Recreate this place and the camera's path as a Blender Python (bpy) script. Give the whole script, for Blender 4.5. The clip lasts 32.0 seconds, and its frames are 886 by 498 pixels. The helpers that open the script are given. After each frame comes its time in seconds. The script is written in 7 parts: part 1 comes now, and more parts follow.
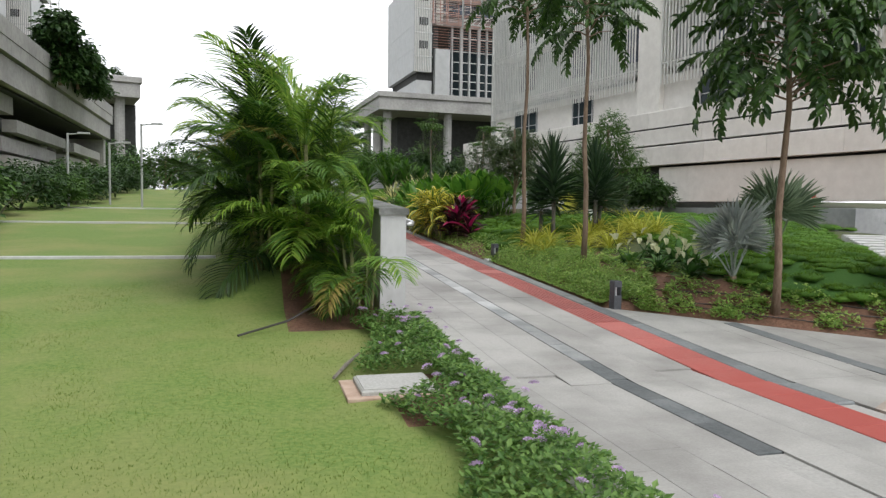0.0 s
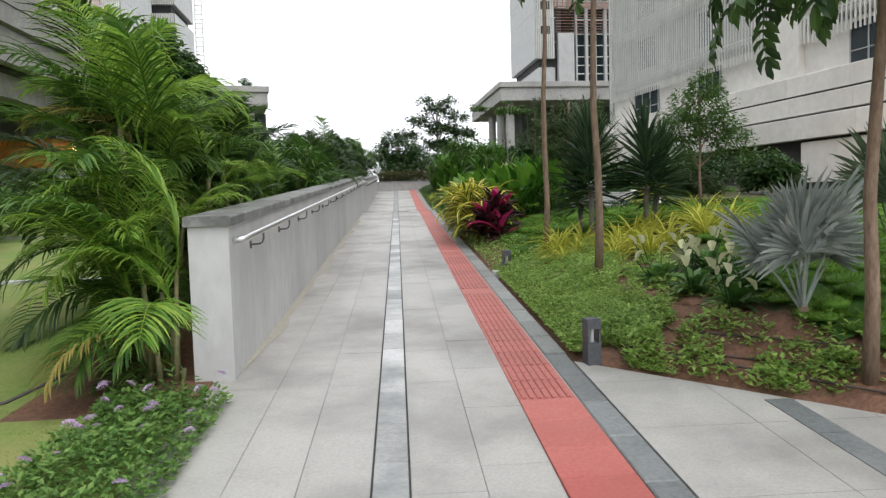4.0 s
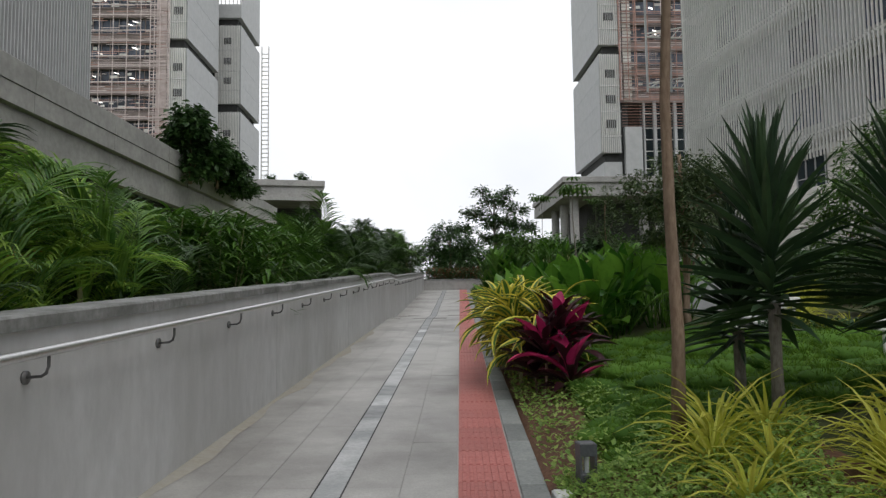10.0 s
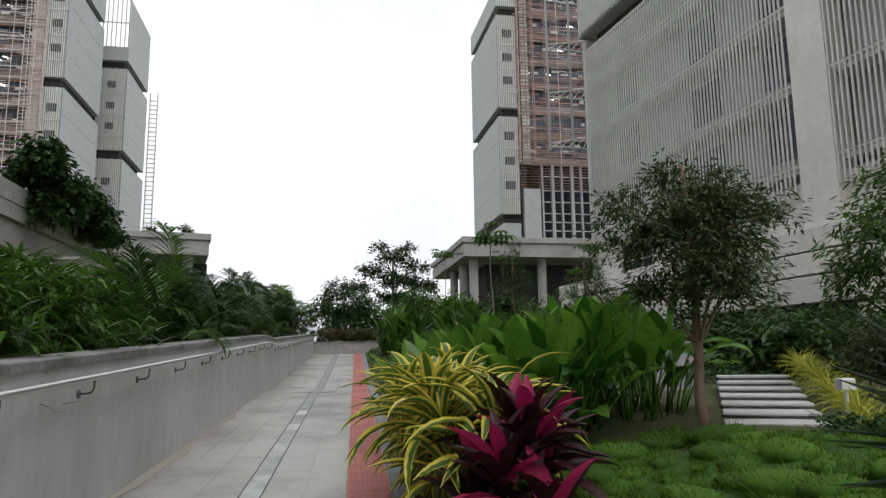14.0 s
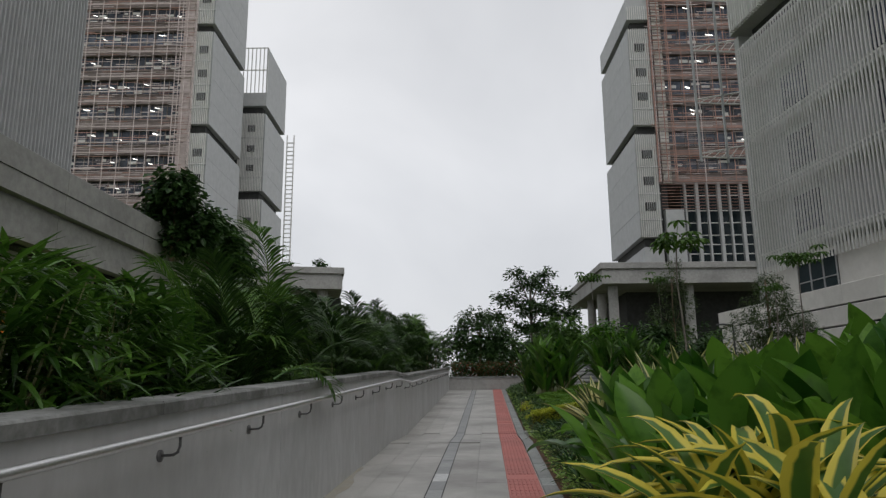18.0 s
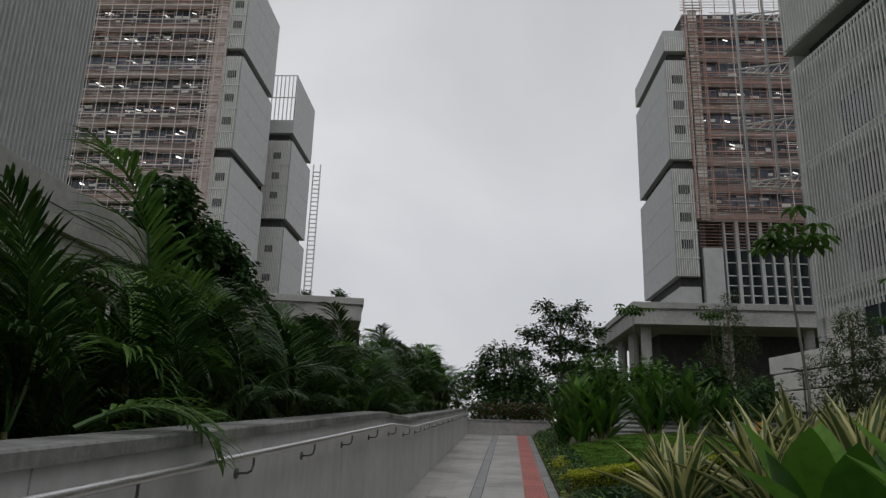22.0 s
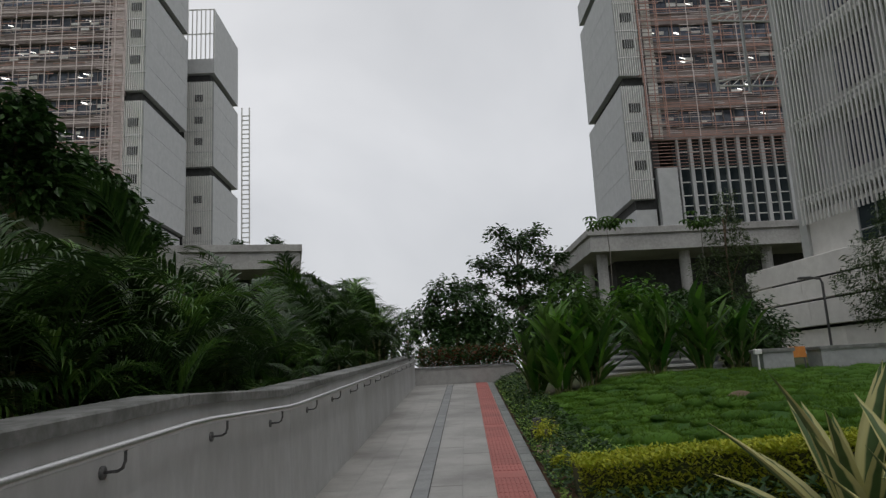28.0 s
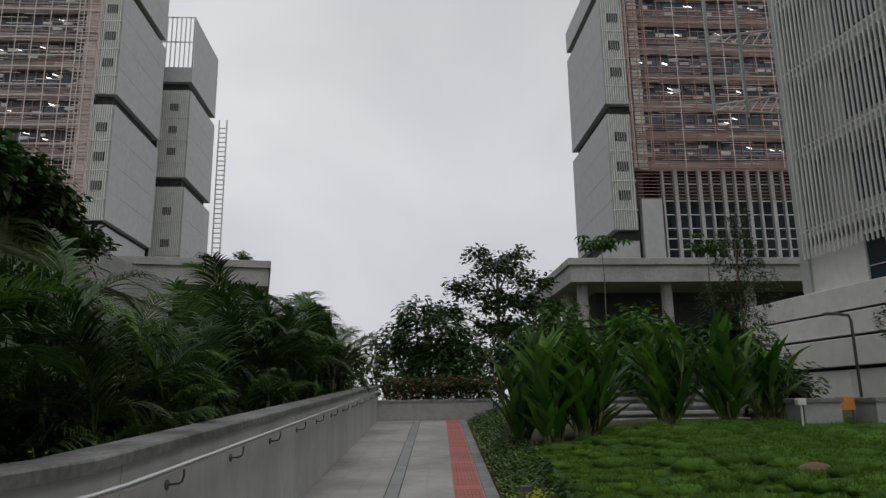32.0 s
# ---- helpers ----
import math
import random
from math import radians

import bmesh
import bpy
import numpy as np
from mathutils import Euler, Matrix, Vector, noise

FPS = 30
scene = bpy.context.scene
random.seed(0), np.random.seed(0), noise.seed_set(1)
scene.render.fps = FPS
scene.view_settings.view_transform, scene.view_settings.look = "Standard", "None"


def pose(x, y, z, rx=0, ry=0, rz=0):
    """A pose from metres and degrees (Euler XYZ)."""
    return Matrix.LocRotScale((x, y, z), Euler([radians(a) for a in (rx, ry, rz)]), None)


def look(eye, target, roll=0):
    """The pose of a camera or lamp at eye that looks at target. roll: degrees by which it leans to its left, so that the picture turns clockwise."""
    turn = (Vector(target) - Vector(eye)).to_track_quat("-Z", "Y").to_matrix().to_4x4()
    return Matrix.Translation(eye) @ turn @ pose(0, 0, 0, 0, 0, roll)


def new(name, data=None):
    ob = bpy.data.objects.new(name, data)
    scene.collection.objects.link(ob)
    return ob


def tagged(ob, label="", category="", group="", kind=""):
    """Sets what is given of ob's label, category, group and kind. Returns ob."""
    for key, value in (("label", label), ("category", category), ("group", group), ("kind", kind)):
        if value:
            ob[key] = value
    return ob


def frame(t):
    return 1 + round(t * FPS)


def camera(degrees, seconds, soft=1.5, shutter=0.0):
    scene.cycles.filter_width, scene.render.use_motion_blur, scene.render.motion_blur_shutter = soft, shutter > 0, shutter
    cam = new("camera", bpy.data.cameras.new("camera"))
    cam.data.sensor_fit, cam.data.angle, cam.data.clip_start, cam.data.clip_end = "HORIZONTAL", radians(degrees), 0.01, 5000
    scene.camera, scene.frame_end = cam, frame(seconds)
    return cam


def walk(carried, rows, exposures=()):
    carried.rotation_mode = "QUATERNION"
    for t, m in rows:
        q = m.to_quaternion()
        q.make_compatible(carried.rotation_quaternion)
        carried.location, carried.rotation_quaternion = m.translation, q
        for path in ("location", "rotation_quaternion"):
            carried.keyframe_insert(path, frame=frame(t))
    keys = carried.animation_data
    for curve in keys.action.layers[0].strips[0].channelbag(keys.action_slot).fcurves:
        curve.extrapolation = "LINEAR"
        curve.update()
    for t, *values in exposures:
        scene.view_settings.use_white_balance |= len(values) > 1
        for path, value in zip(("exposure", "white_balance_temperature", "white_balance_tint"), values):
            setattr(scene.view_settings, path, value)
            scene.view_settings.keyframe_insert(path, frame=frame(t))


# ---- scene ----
cam = camera(63.97, 32.0, soft=1.35)
ROWS = [
    (0.0, -3.774, -0.139, 1.401, -15.11, -3.26, -0.82),
    (0.5, -3.386, 0.154, 1.437, -15.74, -4.87, -0.69),
    (1.0, -2.992, 0.551, 1.504, -18.04, -3.96, -0.90),
    (1.5, -2.630, 0.765, 1.477, -14.44, -2.92, -0.61),
    (2.0, -2.158, 1.090, 1.449, -12.18, -2.99, 0.09),
    (2.5, -1.724, 1.488, 1.488, -10.13, -3.39, 0.71),
    (3.0, -1.362, 1.890, 1.477, -5.16, -4.40, 0.05),
    (3.5, -0.988, 2.210, 1.460, -5.39, -4.22, 0.46),
    (4.0, -0.761, 2.571, 1.438, -3.64, -3.63, 1.65),
    (4.5, -0.545, 2.986, 1.464, 1.96, -3.52, 1.75),
    (6.5, -0.056, 4.997, 1.505, 3.53, 0.68, 1.03),
    (7.0, 0.033, 5.443, 1.480, 5.14, 0.72, 1.37),
    (7.5, 0.031, 5.902, 1.465, 3.70, 1.65, -0.66),
    (8.0, 0.017, 6.403, 1.537, 0.45, 1.32, -0.83),
    (8.5, 0.014, 6.870, 1.567, 1.67, 1.85, -0.21),
    (9.0, 0.006, 7.385, 1.553, 1.43, 4.21, -1.11),
    (9.5, 0.023, 7.888, 1.596, -0.87, 4.52, 1.32),
    (10.0, 0.035, 8.330, 1.624, 1.40, 4.38, 0.75),
    (10.5, 0.009, 8.734, 1.692, 1.65, 6.24, 0.20),
    (11.0, -0.040, 9.233, 1.651, 0.00, 9.60, 1.10),
    (11.5, -0.036, 9.728, 1.655, 1.87, 9.81, -0.10),
    (12.0, -0.046, 10.177, 1.721, -0.56, 7.72, 0.71),
    (12.5, -0.011, 10.605, 1.660, -3.19, 7.63, 1.43),
    (13.0, 0.033, 11.038, 1.717, -2.97, 7.95, 1.34),
    (13.5, 0.083, 11.423, 1.803, -5.43, 7.67, 1.48),
    (14.0, 0.069, 11.744, 1.814, -6.98, 9.18, 0.74),
    (14.5, 0.062, 12.046, 1.811, -6.46, 10.20, -0.49),
    (16.5, -0.097, 13.669, 1.943, -15.50, 11.01, -0.13),
    (17.0, -0.151, 14.134, 1.937, -6.66, 11.69, -0.75),
    (17.5, -0.190, 14.623, 1.951, 0.41, 11.84, -1.57),
    (18.0, -0.209, 15.081, 1.996, 3.57, 11.91, 0.50),
    (18.5, -0.157, 15.498, 2.012, 5.64, 12.54, 0.92),
    (19.0, -0.149, 15.938, 2.016, 4.57, 12.38, 0.52),
    (19.5, -0.215, 16.481, 2.026, 3.87, 11.97, 1.93),
    (20.0, -0.192, 16.972, 2.063, 4.07, 11.54, 1.29),
    (20.5, -0.245, 17.511, 2.121, 1.23, 12.69, 0.04),
    (21.0, -0.236, 17.951, 2.118, 4.71, 14.70, -0.67),
    (21.5, -0.208, 18.359, 2.142, 7.64, 15.38, -1.99),
    (22.0, -0.249, 18.777, 2.201, 5.25, 14.92, -1.62),
    (22.5, -0.268, 19.223, 2.202, 4.96, 14.20, -1.57),
    (23.0, -0.272, 19.652, 2.178, 3.95, 12.91, -1.28),
    (23.5, -0.273, 20.101, 2.253, 0.67, 12.34, -0.01),
    (24.0, -0.230, 20.459, 2.266, 2.94, 11.98, -0.45),
    (24.5, -0.189, 20.785, 2.259, 5.09, 11.32, -0.28),
    (25.0, -0.157, 21.198, 2.299, 2.99, 10.97, 0.10),
    (25.5, -0.149, 21.645, 2.323, 2.40, 12.09, 0.24),
    (26.0, -0.175, 22.138, 2.355, 2.33, 13.37, -0.02),
    (26.5, -0.276, 22.661, 2.407, 1.67, 12.43, 1.55),
    (28.5, -0.197, 24.893, 2.583, 1.66, 10.39, 3.35),
    (29.0, -0.051, 25.294, 2.617, -5.55, 11.16, 2.23),
    (29.5, 0.004, 25.660, 2.616, -16.37, 11.55, 0.87),
    (30.0, -0.091, 25.968, 2.621, -14.43, 12.13, 1.36),
    (30.5, -0.183, 26.286, 2.664, -8.27, 13.11, 1.78),
    (31.0, -0.223, 26.602, 2.657, -2.42, 12.66, 2.94),
    (31.5, -0.196, 26.932, 2.692, 1.06, 12.33, 2.16),
    (32.0, -0.184, 27.304, 2.778, -0.28, 12.53, 0.82),
]
EXPOSURES = [(0, 1.35), (1, 1.4), (2, 1.3), (3, 1.35), (4, 1.45), (6.5, 1.15), (8, 1.1), (9, 0.8), (10.5, 0.62), (10.9, 0.25), (11.2, 0.12), (13, 0.3), (13.5, 0.5), (14, 0.75), (14.5, 0.75), (16.2, 1.25), (16.6, 1.3), (16.8, 1.2), (17, 0.5), (17.3, 0.35), (18, 0.2), (19, 0.1), (21, -0.05),
             (23, -0.05), (24, 0.15), (26, 0.05), (28.5, 0.05), (29, 0.2), (29.5, 1.2), (30, 1.35), (30.3, 0.8), (31, 0.0), (32, 0.0)]
walk(cam, [(t, pose(x, y, z, 90 + pitch, roll, yaw)) for t, x, y, z, yaw, pitch, roll in ROWS], EXPOSURES)

# ---- sky and light: an overcast day ----
world = bpy.data.worlds.new("overcast_sky")
scene.world = world
world.use_nodes = True
wt = world.node_tree
wt.nodes.clear()
sky = wt.nodes.new("ShaderNodeTexSky")
sky.sky_type = "NISHITA"
sky.sun_disc = False
sky.sun_elevation, sky.sun_rotation = radians(62), radians(150)
sky.dust_density = 3.0
coord = wt.nodes.new("ShaderNodeTexCoord")
cloud = wt.nodes.new("ShaderNodeTexNoise")
cloud.inputs["Scale"].default_value = 2.2
cloud.inputs["Detail"].default_value = 5.0
cloud.inputs["Roughness"].default_value = 0.5
cloud.inputs["Distortion"].default_value = 0.4
ramp = wt.nodes.new("ShaderNodeValToRGB")
ramp.color_ramp.elements[0].position, ramp.color_ramp.elements[0].color = 0.3, (0.575, 0.588, 0.615, 1)
ramp.color_ramp.elements[1].position, ramp.color_ramp.elements[1].color = 0.72, (0.805, 0.812, 0.835, 1)
dim = wt.nodes.new("ShaderNodeVectorMath")
dim.operation = "SCALE"
dim.inputs["Scale"].default_value = 0.1
veil = wt.nodes.new("ShaderNodeMix")
veil.data_type = "RGBA"
veil.inputs["Factor"].default_value = 0.93
split = wt.nodes.new("ShaderNodeSeparateXYZ")
height = wt.nodes.new("ShaderNodeMapRange")
for key, v in (("From Min", 0.3), ("From Max", 0.95), ("To Min", 1.0), ("To Max", 0.7)):
    height.inputs[key].default_value = v
shade = wt.nodes.new("ShaderNodeVectorMath")
shade.operation = "SCALE"
back = wt.nodes.new("ShaderNodeBackground")
back.inputs["Strength"].default_value = 1.0
wout = wt.nodes.new("ShaderNodeOutputWorld")
for a, b in ((coord.outputs["Generated"], cloud.inputs["Vector"]), (cloud.outputs["Fac"], ramp.inputs["Fac"]), (sky.outputs["Color"], dim.inputs[0]),
             (dim.outputs[0], veil.inputs["A"]), (ramp.outputs["Color"], veil.inputs["B"]), (veil.outputs["Result"], shade.inputs[0]), (coord.outputs["Generated"], split.inputs[0]), (split.outputs["Z"], height.inputs["Value"]), (height.outputs["Result"], shade.inputs["Scale"]), (shade.outputs[0], back.inputs["Color"]), (back.outputs[0], wout.inputs["Surface"])):
    wt.links.new(a, b)
sun_data = bpy.data.lights.new("sun", "SUN")
sun_data.energy, sun_data.angle, sun_data.color = 0.55, radians(35), (1.0, 0.97, 0.93)
sun = new("sun", sun_data)
sun.matrix_world = look((0, 0, 60), (0 + 60 * math.cos(radians(62)) * math.sin(radians(-30)), 60 * math.cos(radians(62)) * math.cos(radians(-30)), 60 - 60 * math.sin(radians(62))))


# ---- materials ----
def ramp_node(nt, fac, c1, c2, p1=0.35, p2=0.65):
    r = nt.nodes.new("ShaderNodeValToRGB")
    r.color_ramp.elements[0].position, r.color_ramp.elements[0].color = p1, (*c1, 1)
    r.color_ramp.elements[1].position, r.color_ramp.elements[1].color = p2, (*c2, 1)
    nt.links.new(fac, r.inputs["Fac"])
    return r.outputs["Color"]


def noise_node(nt, vec, scale, detail=4.0, rough=0.55):
    n = nt.nodes.new("ShaderNodeTexNoise")
    n.inputs["Scale"].default_value, n.inputs["Detail"].default_value, n.inputs["Roughness"].default_value = scale, detail, rough
    nt.links.new(vec, n.inputs["Vector"])
    return n.outputs["Fac"]


def mix_node(nt, a, b, fac, mode="MIX"):
    m = nt.nodes.new("ShaderNodeMix")
    m.data_type, m.blend_type = "RGBA", mode
    for key, v in (("A", a), ("B", b)):
        if isinstance(v, tuple):
            m.inputs[key].default_value = (*v, 1)
        else:
            nt.links.new(v, m.inputs[key])
    if isinstance(fac, float):
        m.inputs["Factor"].default_value = fac
    else:
        nt.links.new(fac, m.inputs["Factor"])
    return m.outputs["Result"]


def surface(name, c1, c2, grain=30.0, stain=None, stain_scale=1.2, stain_amount=0.6, rough=0.75, bump=0.3, metal=0.0, vary=0.0, stretch=(1, 1, 1), coat=0.0, edge=None):
    """A solid surface: two tones of grain, larger stains, a fine relief, and a shift of tone from piece to piece."""
    m = bpy.data.materials.new(name)
    m.use_nodes = True
    nt = m.node_tree
    b = nt.nodes["Principled BSDF"]
    geo = nt.nodes.new("ShaderNodeNewGeometry")
    scl = nt.nodes.new("ShaderNodeVectorMath")
    scl.operation = "MULTIPLY"
    scl.inputs[1].default_value = stretch
    nt.links.new(geo.outputs["Position"], scl.inputs[0])
    vec = scl.outputs[0]
    g = noise_node(nt, vec, grain, 6.0, 0.65)
    col = ramp_node(nt, g, c1, c2)
    if stain is not None:
        s = noise_node(nt, vec, stain_scale, 5.0, 0.6)
        rr = nt.nodes.new("ShaderNodeMapRange")
        rr.inputs["From Min"].default_value, rr.inputs["From Max"].default_value, rr.inputs["To Max"].default_value = 0.42, 0.72, stain_amount
        nt.links.new(s, rr.inputs["Value"])
        col = mix_node(nt, col, stain, rr.outputs["Result"])
    if edge is not None:
        # grime that gathers unevenly along the edges of each piece
        gen = nt.nodes.new("ShaderNodeTexCoord")
        off = nt.nodes.new("ShaderNodeVectorMath")
        off.operation = "SUBTRACT"
        off.inputs[1].default_value = (0.5, 0.5, 0.5)
        nt.links.new(gen.outputs["Generated"], off.inputs[0])
        mag = nt.nodes.new("ShaderNodeVectorMath")
        mag.operation = "ABSOLUTE"
        nt.links.new(off.outputs[0], mag.inputs[0])
        sep = nt.nodes.new("ShaderNodeSeparateXYZ")
        nt.links.new(mag.outputs[0], sep.inputs[0])
        far = nt.nodes.new("ShaderNodeMath")
        far.operation = "MAXIMUM"
        nt.links.new(sep.outputs["X"], far.inputs[0])
        nt.links.new(sep.outputs["Y"], far.inputs[1])
        wob = nt.nodes.new("ShaderNodeMath")
        wob.operation = "MULTIPLY_ADD"
        wob.inputs[1].default_value = 0.6
        nt.links.new(noise_node(nt, vec, 3.2, 5.0, 0.65), wob.inputs[0])
        nt.links.new(far.outputs[0], wob.inputs[2])
        er = nt.nodes.new("ShaderNodeMapRange")
        er.inputs["From Min"].default_value, er.inputs["From Max"].default_value, er.inputs["To Max"].default_value = 0.56, 0.86, 0.2
        nt.links.new(wob.outputs[0], er.inputs["Value"])
        col = mix_node(nt, col, edge, er.outputs["Result"])
    if vary > 0:
        info = nt.nodes.new("ShaderNodeObjectInfo")
        v = nt.nodes.new("ShaderNodeMapRange")
        v.inputs["To Min"].default_value, v.inputs["To Max"].default_value = 1 - vary, 1 + vary
        nt.links.new(info.outputs["Random"], v.inputs["Value"])
        hsv = nt.nodes.new("ShaderNodeHueSaturation")
        nt.links.new(v.outputs["Result"], hsv.inputs["Value"])
        nt.links.new(col, hsv.inputs["Color"])
        col = hsv.outputs["Color"]
    nt.links.new(col, b.inputs["Base Color"])
    b.inputs["Roughness"].default_value, b.inputs["Metallic"].default_value = rough, metal
    if coat:
        b.inputs["Coat Weight"].default_value = coat
    if bump:
        bp = nt.nodes.new("ShaderNodeBump")
        bp.inputs["Strength"].default_value, bp.inputs["Distance"].default_value = bump, 0.01
        nt.links.new(g, bp.inputs["Height"])
        nt.links.new(bp.outputs["Normal"], b.inputs["Normal"])
    return m


def foliage(name, c1, c2, rough=0.5, glow=0.3, stripe=None, grain=9.0, bias=0.0):
    """Leaves: tone shifts leaf by leaf, a waxy gloss, light through the blade; stripe: the colour of a variegated margin (needs uv)."""
    m = bpy.data.materials.new(name)
    m.use_nodes = True
    nt = m.node_tree
    b = nt.nodes["Principled BSDF"]
    geo = nt.nodes.new("ShaderNodeNewGeometry")
    info = nt.nodes.new("ShaderNodeObjectInfo")
    tone = nt.nodes.new("ShaderNodeMath")
    tone.operation = "ADD"
    nt.links.new(geo.outputs["Random Per Island"], tone.inputs[0])
    nt.links.new(info.outputs["Random"], tone.inputs[1])
    wrap = nt.nodes.new("ShaderNodeMath")
    wrap.operation = "FRACT"
    nt.links.new(tone.outputs[0], wrap.inputs[0])
    col = ramp_node(nt, wrap.outputs[0], c1, c2, bias, 1.0)
    n = noise_node(nt, geo.outputs["Position"], grain, 3.0)
    dark = tuple(0.55 * a for a in c1)
    col = mix_node(nt, col, dark, ramp_node(nt, n, (0, 0, 0), (0.7, 0.7, 0.7), 0.5, 0.8))
    if stripe is not None:
        uv = nt.nodes.new("ShaderNodeUVMap")
        sep = nt.nodes.new("ShaderNodeSeparateXYZ")
        nt.links.new(uv.outputs["UV"], sep.inputs[0])
        col = mix_node(nt, col, stripe, ramp_node(nt, sep.outputs["X"], (0, 0, 0), (1, 1, 1), 0.45, 0.6))
    nt.links.new(col, b.inputs["Base Color"])
    b.inputs["Roughness"].default_value = rough
    b.inputs["Specular IOR Level"].default_value = 0.35
    tr = nt.nodes.new("ShaderNodeBsdfTranslucent")
    nt.links.new(col, tr.inputs["Color"])
    mx = nt.nodes.new("ShaderNodeMixShader")
    mx.inputs["Fac"].default_value = glow
    out = nt.nodes["Material Output"]
    nt.links.new(b.outputs[0], mx.inputs[1])
    nt.links.new(tr.outputs[0], mx.inputs[2])
    nt.links.new(mx.outputs[0], out.inputs["Surface"])
    return m


M_PAVE = surface("grey_granite_paving", (0.365, 0.36, 0.342), (0.45, 0.443, 0.422), 55, (0.15, 0.144, 0.132), 0.7, 0.85, 0.58, 0.12, vary=0.05, edge=(0.27, 0.265, 0.25))
M_JOINT = surface("paving_bed_mortar", (0.33, 0.325, 0.31), (0.42, 0.415, 0.395), 40, rough=0.9)
M_DRAIN = surface("drain_cover_stone", (0.36, 0.37, 0.37), (0.48, 0.49, 0.49), 30, (0.13, 0.15, 0.15), 1.7, 0.85, 0.5, 0.15, vary=0.3)
M_DRAINMID = surface("worn_drain_cover_stone", (0.22, 0.23, 0.23), (0.30, 0.31, 0.31), 30, (0.15, 0.16, 0.16), 1.7, 0.6, 0.55, 0.15, vary=0.12)
M_DARKBAND = surface("dark_slate_band", (0.075, 0.085, 0.09), (0.13, 0.145, 0.15), 30, (0.24, 0.25, 0.25), 2.2, 0.5, 0.55, 0.2, vary=0.2)
M_SLATE = surface("blue_grey_slate", (0.12, 0.135, 0.14), (0.19, 0.205, 0.21), 30, (0.27, 0.28, 0.28), 2.2, 0.5, 0.55, 0.2, vary=0.2)
M_RUST = surface("rust_and_grey_split_stone", (0.36, 0.30, 0.25), (0.46, 0.39, 0.33), 14, (0.30, 0.31, 0.31), 1.6, 0.8, 0.7, 0.2, vary=0.2)
M_RED = surface("red_tactile_concrete", (0.40, 0.12, 0.105), (0.51, 0.185, 0.16), 45, (0.32, 0.12, 0.105), 1.4, 0.5, 0.7, 0.25, vary=0.10)
# fresher red paint at the foot of the ramp, faded to pink further up
red_nt = M_RED.node_tree
red_bsdf = red_nt.nodes["Principled BSDF"]
red_old = red_bsdf.inputs["Base Color"].links[0].from_socket
red_pos = red_nt.nodes.new("ShaderNodeNewGeometry")
red_sep = red_nt.nodes.new("ShaderNodeSeparateXYZ")
red_nt.links.new(red_pos.outputs["Position"], red_sep.inputs[0])
red_wob = red_nt.nodes.new("ShaderNodeMath")
red_wob.operation = "MULTIPLY_ADD"
red_wob.inputs[1].default_value = 3.0
red_nt.links.new(noise_node(red_nt, red_pos.outputs["Position"], 2.5), red_wob.inputs[0])
red_nt.links.new(red_sep.outputs["Y"], red_wob.inputs[2])
red_fade = red_nt.nodes.new("ShaderNodeMapRange")
for key, v in (("From Min", 5.5), ("From Max", 9.5), ("To Min", 0.85), ("To Max", 0.0)):
    red_fade.inputs[key].default_value = v
red_nt.links.new(red_wob.outputs[0], red_fade.inputs["Value"])
red_nt.links.new(mix_node(red_nt, red_old, (0.36, 0.062, 0.048), red_fade.outputs["Result"]), red_bsdf.inputs["Base Color"])
M_KERB = surface("grey_green_kerb_stone", (0.15, 0.165, 0.16), (0.23, 0.245, 0.235), 35, (0.34, 0.34, 0.33), 2.4, 0.5, 0.6, 0.25, vary=0.2)
M_WALL = surface("cement_rendered_wall", (0.50, 0.505, 0.51), (0.585, 0.59, 0.595), 9, (0.36, 0.36, 0.35), 0.7, 0.65, 0.8, 0.15, stretch=(1, 1, 0.4))
M_COPING = surface("weathered_coping", (0.19, 0.195, 0.19), (0.32, 0.325, 0.32), 14, (0.08, 0.085, 0.075), 1.7, 1.0, 0.8, 0.3)
M_CONC = surface("raw_concrete", (0.31, 0.305, 0.295), (0.40, 0.395, 0.38), 3.5, (0.17, 0.167, 0.16), 0.3, 0.6, 0.85, 0.2)
M_CLAD = surface("pale_stone_cladding", (0.70, 0.68, 0.635), (0.80, 0.78, 0.735), 2.2, (0.58, 0.56, 0.52), 0.25, 0.5, 0.75, 0.1, vary=0.06)
M_PANEL = surface("pale_metal_panel", (0.37, 0.38, 0.38), (0.43, 0.44, 0.44), 1.2, rough=0.55, bump=0.05)
M_FIN = surface("painted_aluminium_fin", (0.64, 0.64, 0.61), (0.72, 0.72, 0.69), 1.5, rough=0.5, bump=0.0)
M_SCREENWALL = surface("wall_behind_fins", (0.40, 0.41, 0.395), (0.48, 0.49, 0.47), 0.6, (0.33, 0.34, 0.33), 0.2, 0.4, 0.8, 0.0)
M_STEEL = surface("brushed_stainless_steel", (0.60, 0.60, 0.60), (0.70, 0.70, 0.70), 60, rough=0.32, metal=0.9, bump=0.05)
M_IRON = surface("dark_galvanised_bracket", (0.10, 0.10, 0.10), (0.17, 0.17, 0.17), 40, rough=0.5, metal=0.6, bump=0.1)
M_DARKGLASS = surface("dark_tinted_glass", (0.02, 0.03, 0.035), (0.035, 0.05, 0.055), 0.4, rough=0.08, bump=0.0)
M_DARKGLASS.node_tree.nodes["Principled BSDF"].inputs["Specular IOR Level"].default_value = 0.1
# near-black: real slots and windows, and shade painted behind and beneath parts
M_GAPSHADE = surface("dark_gap_and_shade", (0.03, 0.032, 0.03), (0.05, 0.05, 0.05), 2, rough=0.9, bump=0.0)
